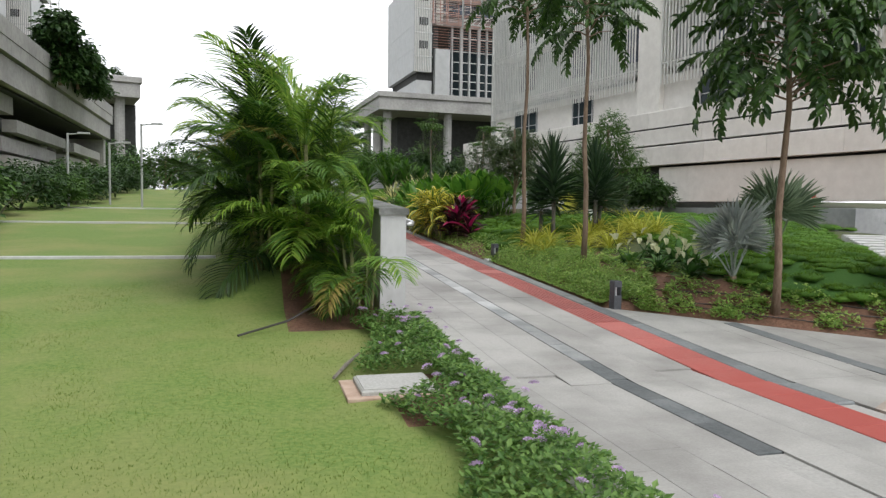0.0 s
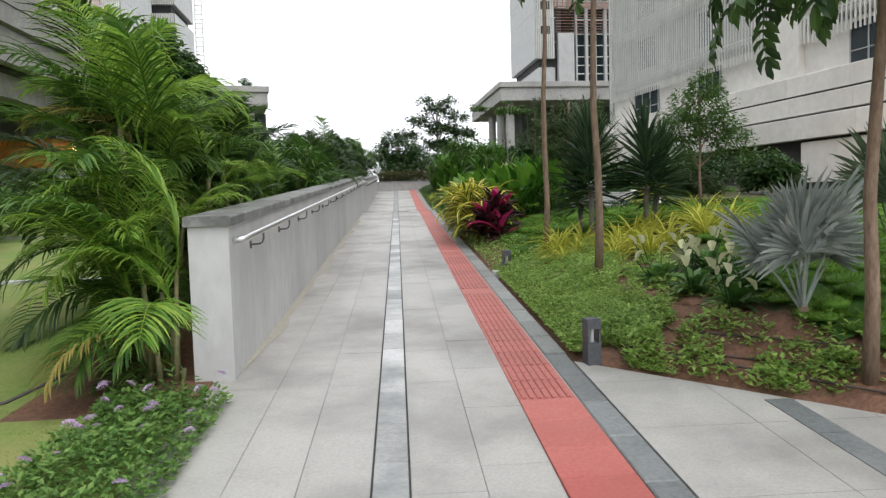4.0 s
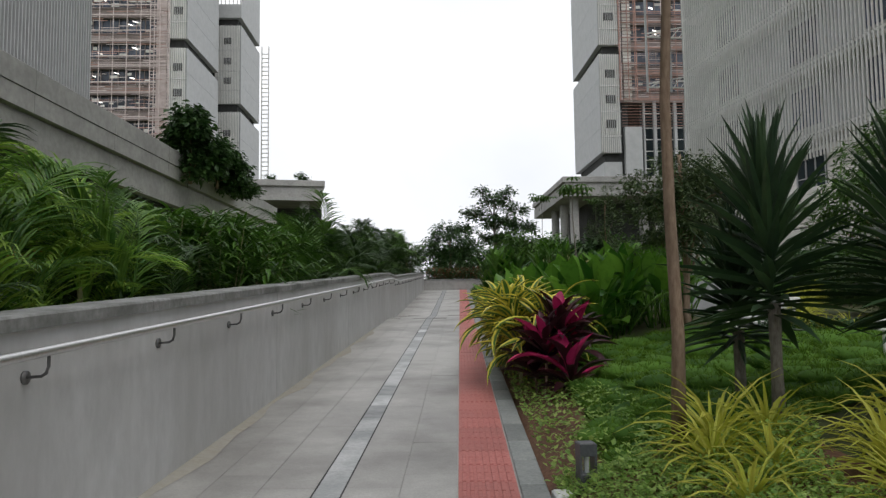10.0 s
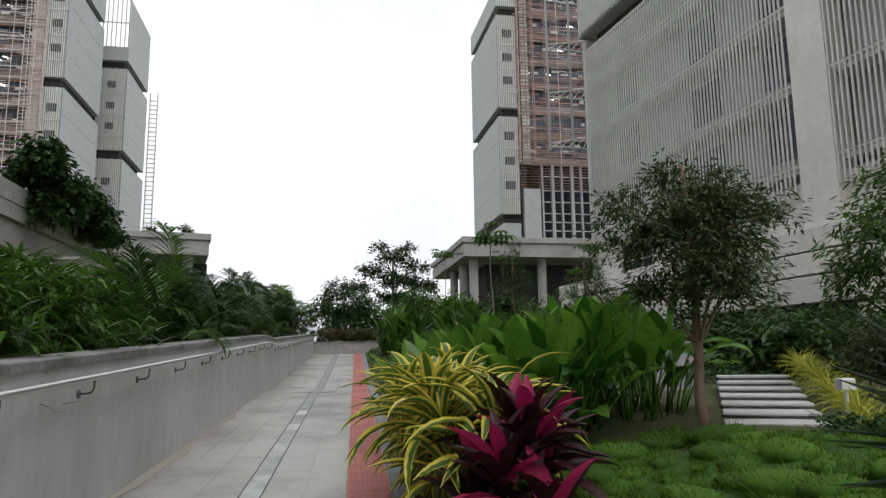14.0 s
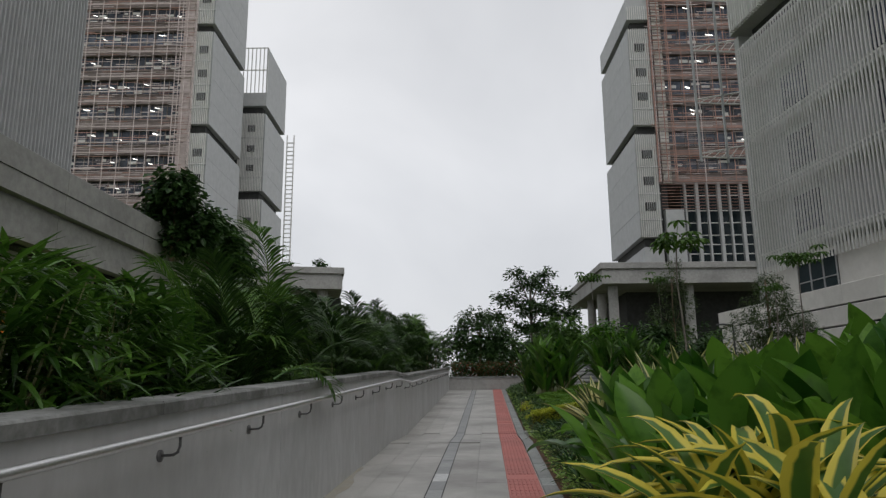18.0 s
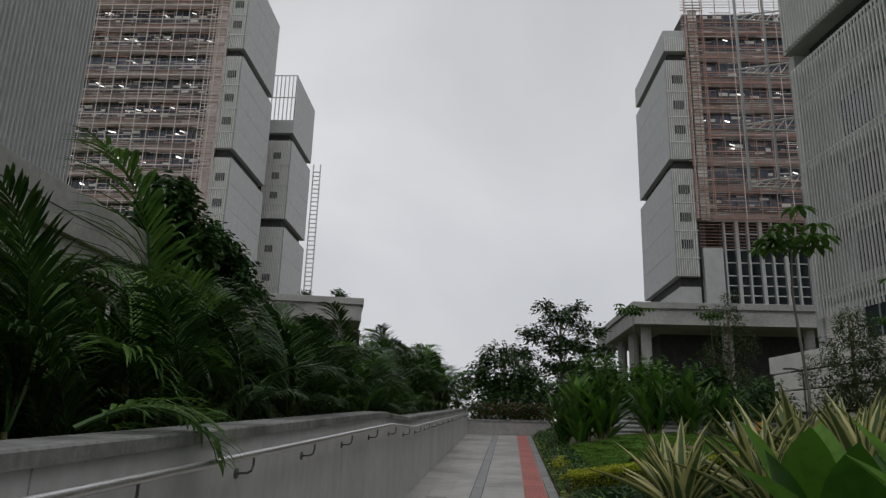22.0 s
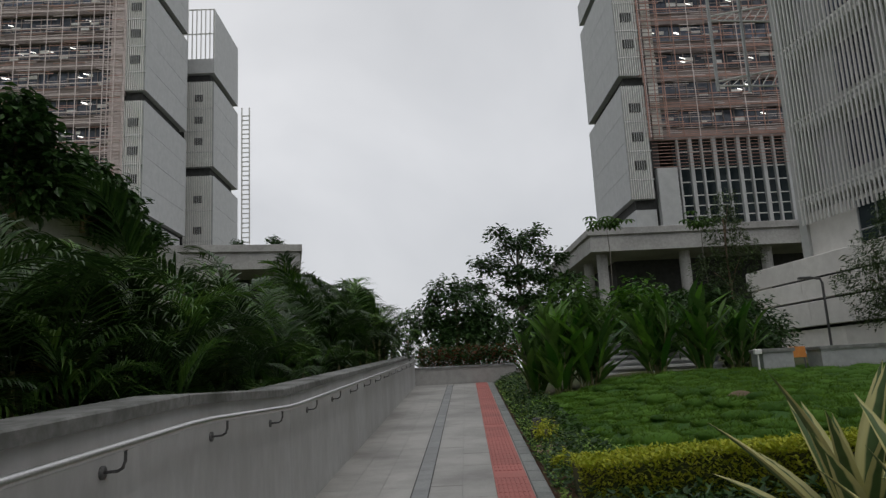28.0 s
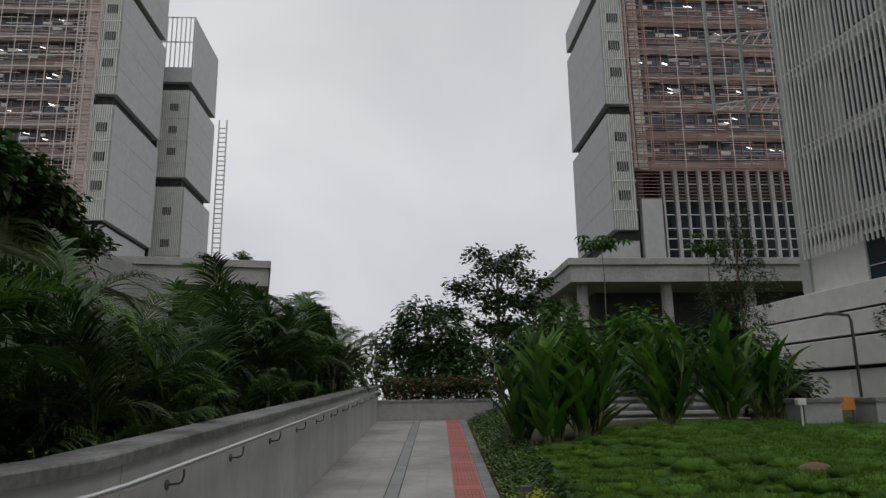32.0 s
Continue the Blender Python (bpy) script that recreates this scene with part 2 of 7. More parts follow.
M_TERRA = surface("terracotta_louvre", (0.34, 0.185, 0.145), (0.46, 0.28, 0.23), 1.5, rough=0.7, bump=0.0, vary=0.15)
M_SPANDREL = surface("brown_spandrel", (0.20, 0.165, 0.155), (0.29, 0.245, 0.23), 0.8, rough=0.75, bump=0.0, vary=0.2)
M_BLUEGLASS = surface("reflective_blue_glass", (0.025, 0.035, 0.05), (0.10, 0.12, 0.16), 0.7, rough=0.12, bump=0.0, vary=0.5)
M_LOUVRE = surface("pale_pinkish_louvre", (0.52, 0.44, 0.42), (0.66, 0.58, 0.56), 1.5, rough=0.6, bump=0.0)
M_TUBE = bpy.data.materials.new("lit_lamp_tube")
M_TUBE.use_nodes = True
M_TUBE.node_tree.nodes["Principled BSDF"].inputs["Emission Color"].default_value = (1, 0.97, 0.92, 1)
M_TUBE.node_tree.nodes["Principled BSDF"].inputs["Emission Strength"].default_value = 2.0
M_WARM = bpy.data.materials.new("lit_warm_lamp")
M_WARM.use_nodes = True
M_WARM.node_tree.nodes["Principled BSDF"].inputs["Emission Color"].default_value = (1, 0.55, 0.12, 1)
M_WARM.node_tree.nodes["Principled BSDF"].inputs["Emission Strength"].default_value = 3.0
M_SOIL = surface("red_garden_soil", (0.12, 0.06, 0.036), (0.24, 0.125, 0.08), 30, (0.075, 0.045, 0.03), 2.6, 0.7, 0.95, 1.0)
M_LAWN = surface("mown_lawn", (0.10, 0.185, 0.03), (0.19, 0.26, 0.06), 24, (0.27, 0.265, 0.10), 0.55, 0.8, 0.9, 0.35)
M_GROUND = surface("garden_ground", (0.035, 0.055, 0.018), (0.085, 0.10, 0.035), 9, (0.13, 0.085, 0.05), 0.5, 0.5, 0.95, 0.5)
M_BARK = surface("smooth_brown_bark", (0.16, 0.105, 0.07), (0.29, 0.21, 0.15), 40, (0.12, 0.09, 0.065), 5, 0.5, 0.85, 0.5, stretch=(1, 1, 0.25))
M_GREYBARK = surface("grey_bark", (0.13, 0.115, 0.095), (0.24, 0.22, 0.19), 50, rough=0.9, bump=0.5, stretch=(1, 1, 0.3))
M_CANE = surface("green_palm_cane", (0.12, 0.14, 0.05), (0.24, 0.23, 0.11), 25, (0.20, 0.14, 0.08), 4, 0.6, 0.6, 0.2)
M_BOLLARD = surface("charcoal_bollard_metal", (0.055, 0.06, 0.07), (0.085, 0.09, 0.10), 40, rough=0.45, bump=0.05)
M_LAMPGLASS = surface("frosted_lamp_glass", (0.45, 0.47, 0.48), (0.55, 0.56, 0.57), 20, rough=0.3, bump=0.0)
M_STEP = surface("white_stone_step", (0.52, 0.525, 0.52), (0.62, 0.625, 0.62), 12, (0.40, 0.40, 0.39), 1.0, 0.5, 0.7, 0.1, vary=0.05)
M_PLANTERWALL = surface("grey_planter_render", (0.36, 0.37, 0.38), (0.46, 0.47, 0.48), 6, (0.24, 0.25, 0.255), 0.8, 0.6, 0.8, 0.15)
M_WHITE = surface("white_painted_metal", (0.70, 0.70, 0.69), (0.78, 0.78, 0.77), 20, rough=0.5, bump=0.0)
M_ORANGE = surface("orange_painted_panel", (0.55, 0.19, 0.03), (0.66, 0.26, 0.05), 8, (0.40, 0.14, 0.03), 1.0, 0.5, 0.6, 0.1)
M_HYDRANT = surface("red_hydrant_paint", (0.42, 0.03, 0.025), (0.52, 0.05, 0.04), 30, rough=0.45, bump=0.05)
M_CLAY = surface("bare_pinkish_earth", (0.42, 0.30, 0.23), (0.54, 0.41, 0.33), 6, rough=0.95)
M_MANHOLE = surface("manhole_cover_concrete", (0.40, 0.40, 0.38), (0.50, 0.50, 0.48), 40, rough=0.85, bump=0.3)
M_PIPE = surface("black_drip_pipe", (0.03, 0.028, 0.026), (0.06, 0.055, 0.05), 30, rough=0.6, bump=0.0)

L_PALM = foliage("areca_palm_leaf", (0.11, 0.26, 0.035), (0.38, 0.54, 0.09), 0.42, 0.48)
# darker copies of the palm leaf, standing in for shade within the clumps
L_PALMSHADE = foliage("shade_dark_palm_leaf", (0.014, 0.042, 0.010), (0.06, 0.12, 0.026), 0.36, 0.18)
L_PALMDIM = foliage("dim_palm_leaf", (0.045, 0.125, 0.025), (0.15, 0.27, 0.05), 0.40, 0.32)
L_PALMDRY = foliage("yellowing_palm_leaf", (0.28, 0.24, 0.06), (0.36, 0.28, 0.09), 0.6)
L_BAMBOO = foliage("bright_bamboo_leaf", (0.022, 0.07, 0.01), (0.115, 0.25, 0.032), 0.36, 0.3)
L_BIG = foliage("large_glossy_leaf", (0.028, 0.11, 0.013), (0.165, 0.35, 0.042), 0.28, 0.38)
L_TREE = foliage("tree_leaf", (0.02, 0.057, 0.015), (0.06, 0.125, 0.03), 0.45, 0.2)
L_BRIGHT = foliage("bright_tree_leaf", (0.05, 0.12, 0.025), (0.11, 0.21, 0.04))
L_FINE = foliage("fine_olive_leaf", (0.04, 0.075, 0.028), (0.115, 0.165, 0.06), 0.5, 0.2)
L_YUCCA = foliage("dark_yucca_leaf", (0.022, 0.05, 0.025), (0.05, 0.095, 0.04), 0.42, 0.15)
L_SILVER = foliage("silver_palm_leaf", (0.27, 0.31, 0.29), (0.43, 0.47, 0.43), 0.6, 0.2)
L_FANGREEN = foliage("grey_green_fan_leaf", (0.10, 0.15, 0.09), (0.21, 0.28, 0.17), 0.5, 0.25)
L_SPIDER = foliage("golden_grass_leaf", (0.40, 0.44, 0.05), (0.60, 0.58, 0.11), 0.5, 0.35)
L_VARIEG = foliage("variegated_dracaena_leaf", (0.06, 0.15, 0.03), (0.10, 0.20, 0.04), 0.42, 0.25, stripe=(0.72, 0.62, 0.09))
L_AGAVE = foliage("striped_agave_leaf", (0.08, 0.14, 0.05), (0.13, 0.19, 0.07), 0.45, 0.2, stripe=(0.60, 0.57, 0.26))
L_RED = foliage("dark_red_cordyline_leaf", (0.028, 0.010, 0.013), (0.065, 0.014, 0.024), 0.36, 0.08)
L_PINK = foliage("magenta_cordyline_leaf", (0.36, 0.014, 0.085), (0.50, 0.03, 0.14), 0.4, 0.3)
M_OCHRE = surface("ochre_silt", (0.31, 0.29, 0.24), (0.38, 0.355, 0.30), 20, (0.36, 0.35, 0.32), 3.0, 0.9, 0.9, 0.3)
L_LILY = foliage("dark_lily_leaf", (0.02, 0.07, 0.02), (0.045, 0.12, 0.03), 0.35, 0.25)
L_PEACE = foliage("peace_lily_leaf", (0.045, 0.13, 0.03), (0.13, 0.26, 0.06), 0.3, 0.3)
L_SPATHE = foliage("cream_lily_spathe", (0.56, 0.58, 0.34), (0.74, 0.73, 0.54), 0.5, 0.3)
L_COVER = foliage("groundcover_leaf", (0.16, 0.31, 0.06), (0.44, 0.58, 0.16), 0.42, 0.45, bias=-0.6)
L_LANTANA = foliage("lantana_leaf", (0.07, 0.17, 0.035), (0.21, 0.35, 0.085), 0.45, 0.35)
L_HEDGE = foliage("golden_hedge_leaf", (0.32, 0.40, 0.03), (0.58, 0.58, 0.06), 0.5, 0.3)
L_GRASS = foliage("fine_lawn_grass", (0.055, 0.13, 0.01), (0.18, 0.32, 0.03), 0.55, 0.3)
L_MOWN = foliage("mown_grass_blade", (0.13, 0.22, 0.04), (0.24, 0.30, 0.075), 0.6, 0.3)
L_LILAC = foliage("lilac_petal", (0.50, 0.34, 0.58), (0.66, 0.52, 0.72), 0.6, 0.3)
L_SAPLING = foliage("sapling_leaf", (0.022, 0.062, 0.016), (0.075, 0.155, 0.03), 0.36, 0.25)
L_DEAD = foliage("dead_brown_leaf", (0.16, 0.09, 0.045), (0.30, 0.19, 0.10), 0.8, 0.1)
L_PALEGRASS = foliage("pale_striped_grass_leaf", (0.16, 0.24, 0.10), (0.28, 0.35, 0.17), 0.5, 0.25, stripe=(0.5, 0.5, 0.34))
L_REDFLOWER = foliage("red_orange_flower", (0.14, 0.025, 0.015), (0.26, 0.07, 0.025), 0.6, 0.2)


# ---- mesh helpers ----
class Mesh:
    """Gathers vertices and faces, then becomes one mesh."""

    def __init__(self):
        self.v, self.f, self.uv = [], [], {}

    def box(self, x0, y0, z0, x1, y1, z1):
        n = len(self.v)
        self.v += [(x0, y0, z0), (x1, y0, z0), (x1, y1, z0), (x0, y1, z0), (x0, y0, z1), (x1, y0, z1), (x1, y1, z1), (x0, y1, z1)]
        self.f += [(n, n + 3, n + 2, n + 1), (n + 4, n + 5, n + 6, n + 7), (n, n + 1, n + 5, n + 4), (n + 1, n + 2, n + 6, n + 5), (n + 2, n + 3, n + 7, n + 6), (n + 3, n, n + 4, n + 7)]
        return self

    def slab(self, x0, y0, z0, x1, y1, z1, e=0.006):
        """A box with a small bevel round its top."""
        n = len(self.v)
        self.v += [(x0, y0, z0), (x1, y0, z0), (x1, y1, z0), (x0, y1, z0), (x0, y0, z1 - e), (x1, y0, z1 - e), (x1, y1, z1 - e), (x0, y1, z1 - e),
                   (x0 + e, y0 + e, z1), (x1 - e, y0 + e, z1), (x1 - e, y1 - e, z1), (x0 + e, y1 - e, z1)]
        self.f += [(n, n + 1, n + 5, n + 4), (n + 1, n + 2, n + 6, n + 5), (n + 2, n + 3, n + 7, n + 6), (n + 3, n, n + 4, n + 7),
                   (n + 4, n + 5, n + 9, n + 8), (n + 5, n + 6, n + 10, n + 9), (n + 6, n + 7, n + 11, n + 10), (n + 7, n + 4, n + 8, n + 11), (n + 8, n + 9, n + 10, n + 11), (n, n + 3, n + 2, n + 1)]
        return self

    def profile(self, section, ys, heights):
        """Runs a closed (x, z) section along y, lifted by heights."""
        n, k = len(self.v), len(section)
        for y, h in zip(ys, heights):
            self.v += [(x, y, z + h) for x, z in section]
        for i in range(len(ys) - 1):
            for j in range(k):
                a, b = n + i * k + j, n + i * k + (j + 1) % k
                self.f.append((a, b, b + k, a + k))
        self.f.append(tuple(n + j for j in range(k)))
        self.f.append(tuple(n + (len(ys) - 1) * k + j for j in reversed(range(k))))
        return self

    def tube(self, path, radii, sides=8):
        n = len(self.v)
        for i, p in enumerate(path):
            p = Vector(p)
            d = (Vector(path[min(i + 1, len(path) - 1)]) - Vector(path[max(i - 1, 0)])).normalized()
            side = d.cross(Vector((0, 0, 1)) if abs(d.z) < 0.85 else Vector((0, 1, 0))).normalized()
            up = side.cross(d)
            r = radii[i] if isinstance(radii, (list, tuple)) else radii
            for k in range(sides):
                a = 2 * math.pi * k / sides
                self.v.append(tuple(p + side * (r * math.cos(a)) + up * (r * math.sin(a))))
        for i in range(len(path) - 1):
            for k in range(sides):
                a, b = n + i * sides + k, n + i * sides + (k + 1) % sides
                self.f.append((a, b, b + sides, a + sides))
        self.f.append(tuple(n + k for k in reversed(range(sides))))
        self.f.append(tuple(n + (len(path) - 1) * sides + k for k in range(sides)))
        return self

    def blade(self, base, az, rise, length, width, droop, segs=4, fold=0.25, tip=0.02, belly=0.4, twist=0.0):
        """One leaf: a folded strip that leaves base at heading az and angle rise and bends down by droop (radians)."""
        x, y, z = base
        ca, sa = math.cos(az), math.sin(az)
        n = len(self.v)
        e, step = rise, length / segs
        for i in range(segs + 1):
            u = i / segs
            w = width * (0.35 + 0.65 * min(1, u / belly)) if u < belly else width * max(tip, (1 - ((u - belly) / (1 - belly)) ** 1.7))
            ct, st = math.cos(twist * u), math.sin(twist * u)
            lift = fold * w
            dx, dy, dz = -sa * w / 2 * ct, ca * w / 2 * ct, w / 2 * st
            nx, ny, nz = -math.sin(e) * ca * lift, -math.sin(e) * sa * lift, math.cos(e) * lift
            self.v += [(x + dx + nx, y + dy + ny, z + nz + dz), (x, y, z), (x - dx + nx, y - dy + ny, z + nz - dz)]
            x, y, z = x + ca * math.cos(e) * step, y + sa * math.cos(e) * step, z + math.sin(e) * step
            e -= droop / segs
        for i in range(segs):
            a = n + 3 * i
            self.f += [(a, a + 1, a + 4, a + 3), (a + 1, a + 2, a + 5, a + 4)]
            self.uv[len(self.f) - 2] = (1, 0, 0, 1)
            self.uv[len(self.f) - 1] = (0, 1, 1, 0)
        return self

    def leaf(self, p, d, n, length, width):
        """One small diamond leaf of two folded halves."""
        p, d = Vector(p), Vector(d).normalized()
        s = d.cross(Vector(n))
        s = s.normalized() if s.length > 1e-4 else Vector((1, 0, 0))
        k = len(self.v)
        up = s.cross(d) * (width * 0.15)
        self.v += [tuple(p), tuple(p + d * length * 0.45 + s * width / 2 + up), tuple(p + d * length), tuple(p + d * length * 0.45 - s * width / 2 + up)]
        self.f += [(k, k + 1, k + 2), (k, k + 2, k + 3)]
        return self

    def data(self, name, material, smooth=False):
        me = bpy.data.meshes.new(name)
        me.from_pydata(self.v, [], self.f)
        if self.uv:
            layer = me.uv_layers.new(name="UVMap")
            for fi, us in self.uv.items():
                poly = me.polygons[fi]
                for li, u in zip(poly.loop_indices, us):
                    layer.data[li].uv = (u, 0.5)
        me.materials.append(material)
        if smooth:
            me.polygons.foreach_set("use_smooth", [True] * len(me.polygons))
        me.update()
        return me


def part(name, mesh, material, parent=None, label="", smooth=False, place=None):
    """Links a Mesh (or ready mesh data) as one object under parent."""
    data = mesh.data(name, material, smooth) if isinstance(mesh, Mesh) else mesh
    ob = new(name, data)
    if parent is not None:
        ob.parent = parent
    if place is not None:
        ob.matrix_local = place
    if label:
        ob["label"] = label
    return ob


def thing(name, label, category, m=None, group="", kind=""):
    ob = new(name)
    ob.empty_display_size = 0.2
    if m is not None:
        ob.matrix_basis = m
    return tagged(ob, label, category, group, kind)


def jit(a, b):
    return random.uniform(a, b)


# ---- levels of the ground ----
Y0, YK, LAND, S1, S2 = 4.95, 28.7, 2.3, 0.0512, 0.066
Y_END = 48.8


def F(y):
    """The height of the ramp at y: level forecourt, ramp, landing, ramp, level top."""
    if y < Y0:
        return 0.0
    if y < YK:
        return S1 * (y - Y0)
    zk = S1 * (YK - Y0)
    if y < YK + LAND:
        return zk
    return zk + S2 * (min(y, Y_END) - YK - LAND)


def smooth01(a, b, x):
    t = min(1, max(0, (x - a) / (b - a)))
    return t * t * (3 - 2 * t)


def bed_edge(y):
    """x of the garden's edge beside the path; the forecourt cuts its corner off near the start."""
    return 0.62 + max(0.0, 8.05 - y) * 1.08


def G(x, y):
    """The height of the natural ground."""
    f = F(y)
    if x < -2.15:
        return f + 0.3 * smooth01(-2.2, -2.6, x) * smooth01(-4.3, -3.7, x) * smooth01(8.2, 9.5, y) * (1 - smooth01(44, 49, y))
    if x < 0.6:
        return f - 0.12 if y < Y_END + 0.3 else f
    e = bed_edge(y)
    if x < e:
        return f - 0.12
    g = 0.02 + 0.26 * smooth01(0.05, 1.2, x - e) + 0.32 * smooth01(0.9, 3.0, x - e)
    return f + g * (1 - smooth01(9, 14, x))


# ---- ground ----
def spread(edges):
    out = []
    for a, b, step in edges:
        n = max(1, round((b - a) / step))
        out += [a + (b - a) * i / n for i in range(n)]
    return out + [edges[-1][1]]


def build_ground():
    xs = spread([(-900, -60, 120), (-60, -16, 4), (-16, -5.2, 0.9), (-5.2, -2.2, 0.3), (-2.2, -2.1, 0.1), (-2.1, 0.6, 0.9), (0.6, 5, 0.2), (5, 14, 0.75), (14, 60, 6), (60, 900, 120)])
    ys = spread([(-300, -12, 48), (-12, 0, 2), (0, 10, 0.25), (10, 32, 0.5), (32, 52, 0.8), (52, 130, 8), (130, 1500, 140)])
    v = [(x, y, G(x, y) + (0.03 * noise.noise((x * 1.3, y * 1.3, 0)) if abs(x) > 2.3 else 0)) for y in ys for x in xs]
    nx = len(xs)
    f, mi = [], []
    for j in range(len(ys) - 1):
        for i in range(nx - 1):
            a = j * nx + i
            f.append((a, a + 1, a + nx + 1, a + nx))
            cx, cy = (xs[i] + xs[i + 1]) / 2, (ys[j] + ys[j + 1]) / 2
            if cx < -2.15 and cy < 70 and not (cx > -3.45 and cy > 7.1 + 0.35 * abs(cx + 2.8)) and not (-2.75 < cx and 4.3 < cy < 5.4):
                mi.append(0)
            elif -4.0 < cx < -2.0 and 4 < cy < 50 or 0.5 < cx < bed_edge(cy) + 1.6 and cy < 18 or 0.5 < cx < 1.2 and cy < 48:
                mi.append(1)
            else:
                mi.append(2)
    me = bpy.data.meshes.new("ground")
    me.from_pydata(v, [], f)
    for m in (M_LAWN, M_SOIL, M_GROUND):
        me.materials.append(m)
    me.polygons.foreach_set("material_index", mi)
    me.polygons.foreach_set("use_smooth", [True] * len(f))
    return tagged(new("ground", me), "mown lawn, red soil beds and rough ground beside the ramp", "ground", kind="structure")


ground = build_ground()

# ---- the ramp's paving ----
X_WALL, X_DL, X_DR, X_RL, X_RR, X_K = -2.03, -0.935, -0.745, 0.0, 0.40, 0.585
Y_PATH = -4.0


def lift(y):
    """The ramp's slope at y, in degrees."""
    e = 0.05
    return math.degrees(math.atan2(F(y + e) - F(y - e), 2 * e))


def on_ramp(x, y, dz=0.0):
    return pose(x, y, F(y) + dz, lift(y), 0, 0)


pavement = thing("pavement", "grey granite paved ramp with a drain line and red tactile strip", "pavement", kind="structure")
ramp_ys = [Y_PATH, 0, Y0, 8, 12, 16, 20, 24, YK, YK + LAND, 34, 38, 42, 46, Y_END]
bed_mesh = Mesh().profile([(X_WALL - 0.15, -0.35), (X_K, -0.35), (X_K, -0.0045), (X_WALL - 0.15, -0.0045)], ramp_ys, [F(y) - (0.016 if y in (Y0, YK, YK + LAND) else 0) for y in ramp_ys])
part("paving_bed", bed_mesh, M_JOINT, pavement)
for x in (X_DL, X_DR):
    slot_ys = [y for y in ramp_ys if y > 3.3]
    part("drain_slot", Mesh().profile([(x - 0.0055, -0.03), (x + 0.0055, -0.03), (x + 0.0055, -0.0022), (x - 0.0055, -0.0022)], [3.3] + slot_ys, [F(y) for y in [3.3] + slot_ys]), M_GAPSHADE, pavement)

TILE = 0.9
for x0, x1, n in ((X_WALL, X_DL - 0.005, 3), (X_DR + 0.005, X_RL - 0.004, 2)):
    w = (x1 - x0) / n
    data = Mesh().slab(-w / 2 + 0.0012, -TILE / 2 + 0.0012, -0.03, w / 2 - 0.0012, TILE / 2 - 0.0012, 0.0, 0.002).data("paving_slab", M_PAVE)
    for c in range(n):
        y = Y_PATH + TILE / 2 + (0.3 if c % 2 else 0.0)
        while y < Y_END - 0.3:
            part("paving_slab", data, None, pavement, place=on_ramp(x0 + w * (c + 0.5), y, jit(-0.002, 0.002)))
            y += TILE
# strip of drain covers
DRAIN = 0.6
d_pale = Mesh().slab(X_DL - (X_DL + X_DR) / 2 + 0.004, -DRAIN / 2 + 0.003, -0.03, (X_DR - X_DL) / 2 - 0.004, DRAIN / 2 - 0.003, 0.0, 0.004).data("drain_cover", M_DRAIN)
d_dark = Mesh().slab(X_DL - (X_DL + X_DR) / 2 + 0.004, -DRAIN / 2 + 0.003, -0.03, (X_DR - X_DL) / 2 - 0.004, DRAIN / 2 - 0.003, 0.0, 0.004).data("drain_cover", M_DARKBAND)
d_mid = Mesh().slab(X_DL - (X_DL + X_DR) / 2 + 0.004, -DRAIN / 2 + 0.003, -0.03, (X_DR - X_DL) / 2 - 0.004, DRAIN / 2 - 0.003, 0.0, 0.004).data("drain_cover", M_DRAINMID)
y = 3.3 + DRAIN / 2
while y < Y_END - 0.2:
    dark = y < 5.8 or (y > 13.2 and random.random() < 0.3) or y > 27
    part("drain_cover", (d_mid if y > 13 else d_dark) if dark else d_pale, None, pavement, place=on_ramp((X_DL + X_DR) / 2, y, -0.001))
    y += DRAIN
# red tactile tiles with raised bars
tact = Mesh().slab(0.004, -0.197, -0.03, 0.396, 0.197, 0.0, 0.004)
for k in range(7):
    bx = 0.03 + k * 0.051
    tact.slab(bx, -0.19, 0.0, bx + 0.028, -0.005, 0.01, 0.003)
    tact.slab(bx, 0.005, 0.0, bx + 0.028, 0.19, 0.01, 0.003)
t_data = tact.data("tactile_tile", M_RED)
t_plain = Mesh().slab(0.004, -0.197, -0.03, 0.396, 0.197, 0.003, 0.004).data("tactile_tile", M_RED)
y = 0.2 + Y_PATH
k = 0
while y < Y_END - 0.15:
    part("tactile_tile", t_plain if (k % 11 == 5 or y < 7.1) else t_data, None, pavement, place=on_ramp(X_RL, y))
    y += 0.4
    k += 1
# kerb stones
KERB = 0.6
k_data = Mesh().slab(X_RR + 0.006, -KERB / 2 + 0.003, -0.2, X_K, KERB / 2 - 0.003, 0.012, 0.008).data("kerb_stone", M_KERB)
k_slate = Mesh().slab(X_RR + 0.006, -KERB / 2 + 0.003, -0.2, X_K, KERB / 2 - 0.003, 0.004, 0.008).data("kerb_stone", M_SLATE)
y = 4.1 + KERB / 2
while y < Y_END - 0.2:
    part("kerb_stone", k_slate if y < 8.1 else k_data, None, pavement, place=on_ramp(0, y))
    y += KERB


def clip_poly(poly, a, b, c):
    """Keeps the part of a polygon where a*x + b*y <= c."""
    out = []
    for i, p in enumerate(poly):
        q = poly[(i + 1) % len(poly)]
        dp, dq = a * p[0] + b * p[1] - c, a * q[0] + b * q[1] - c
        if dp <= 0:
            out.append(p)
        if dp * dq < 0:
            t = dp / (dp - dq)
            out.append((p[0] + t * (q[0] - p[0]), p[1] + t * (q[1] - p[1])))
    return out


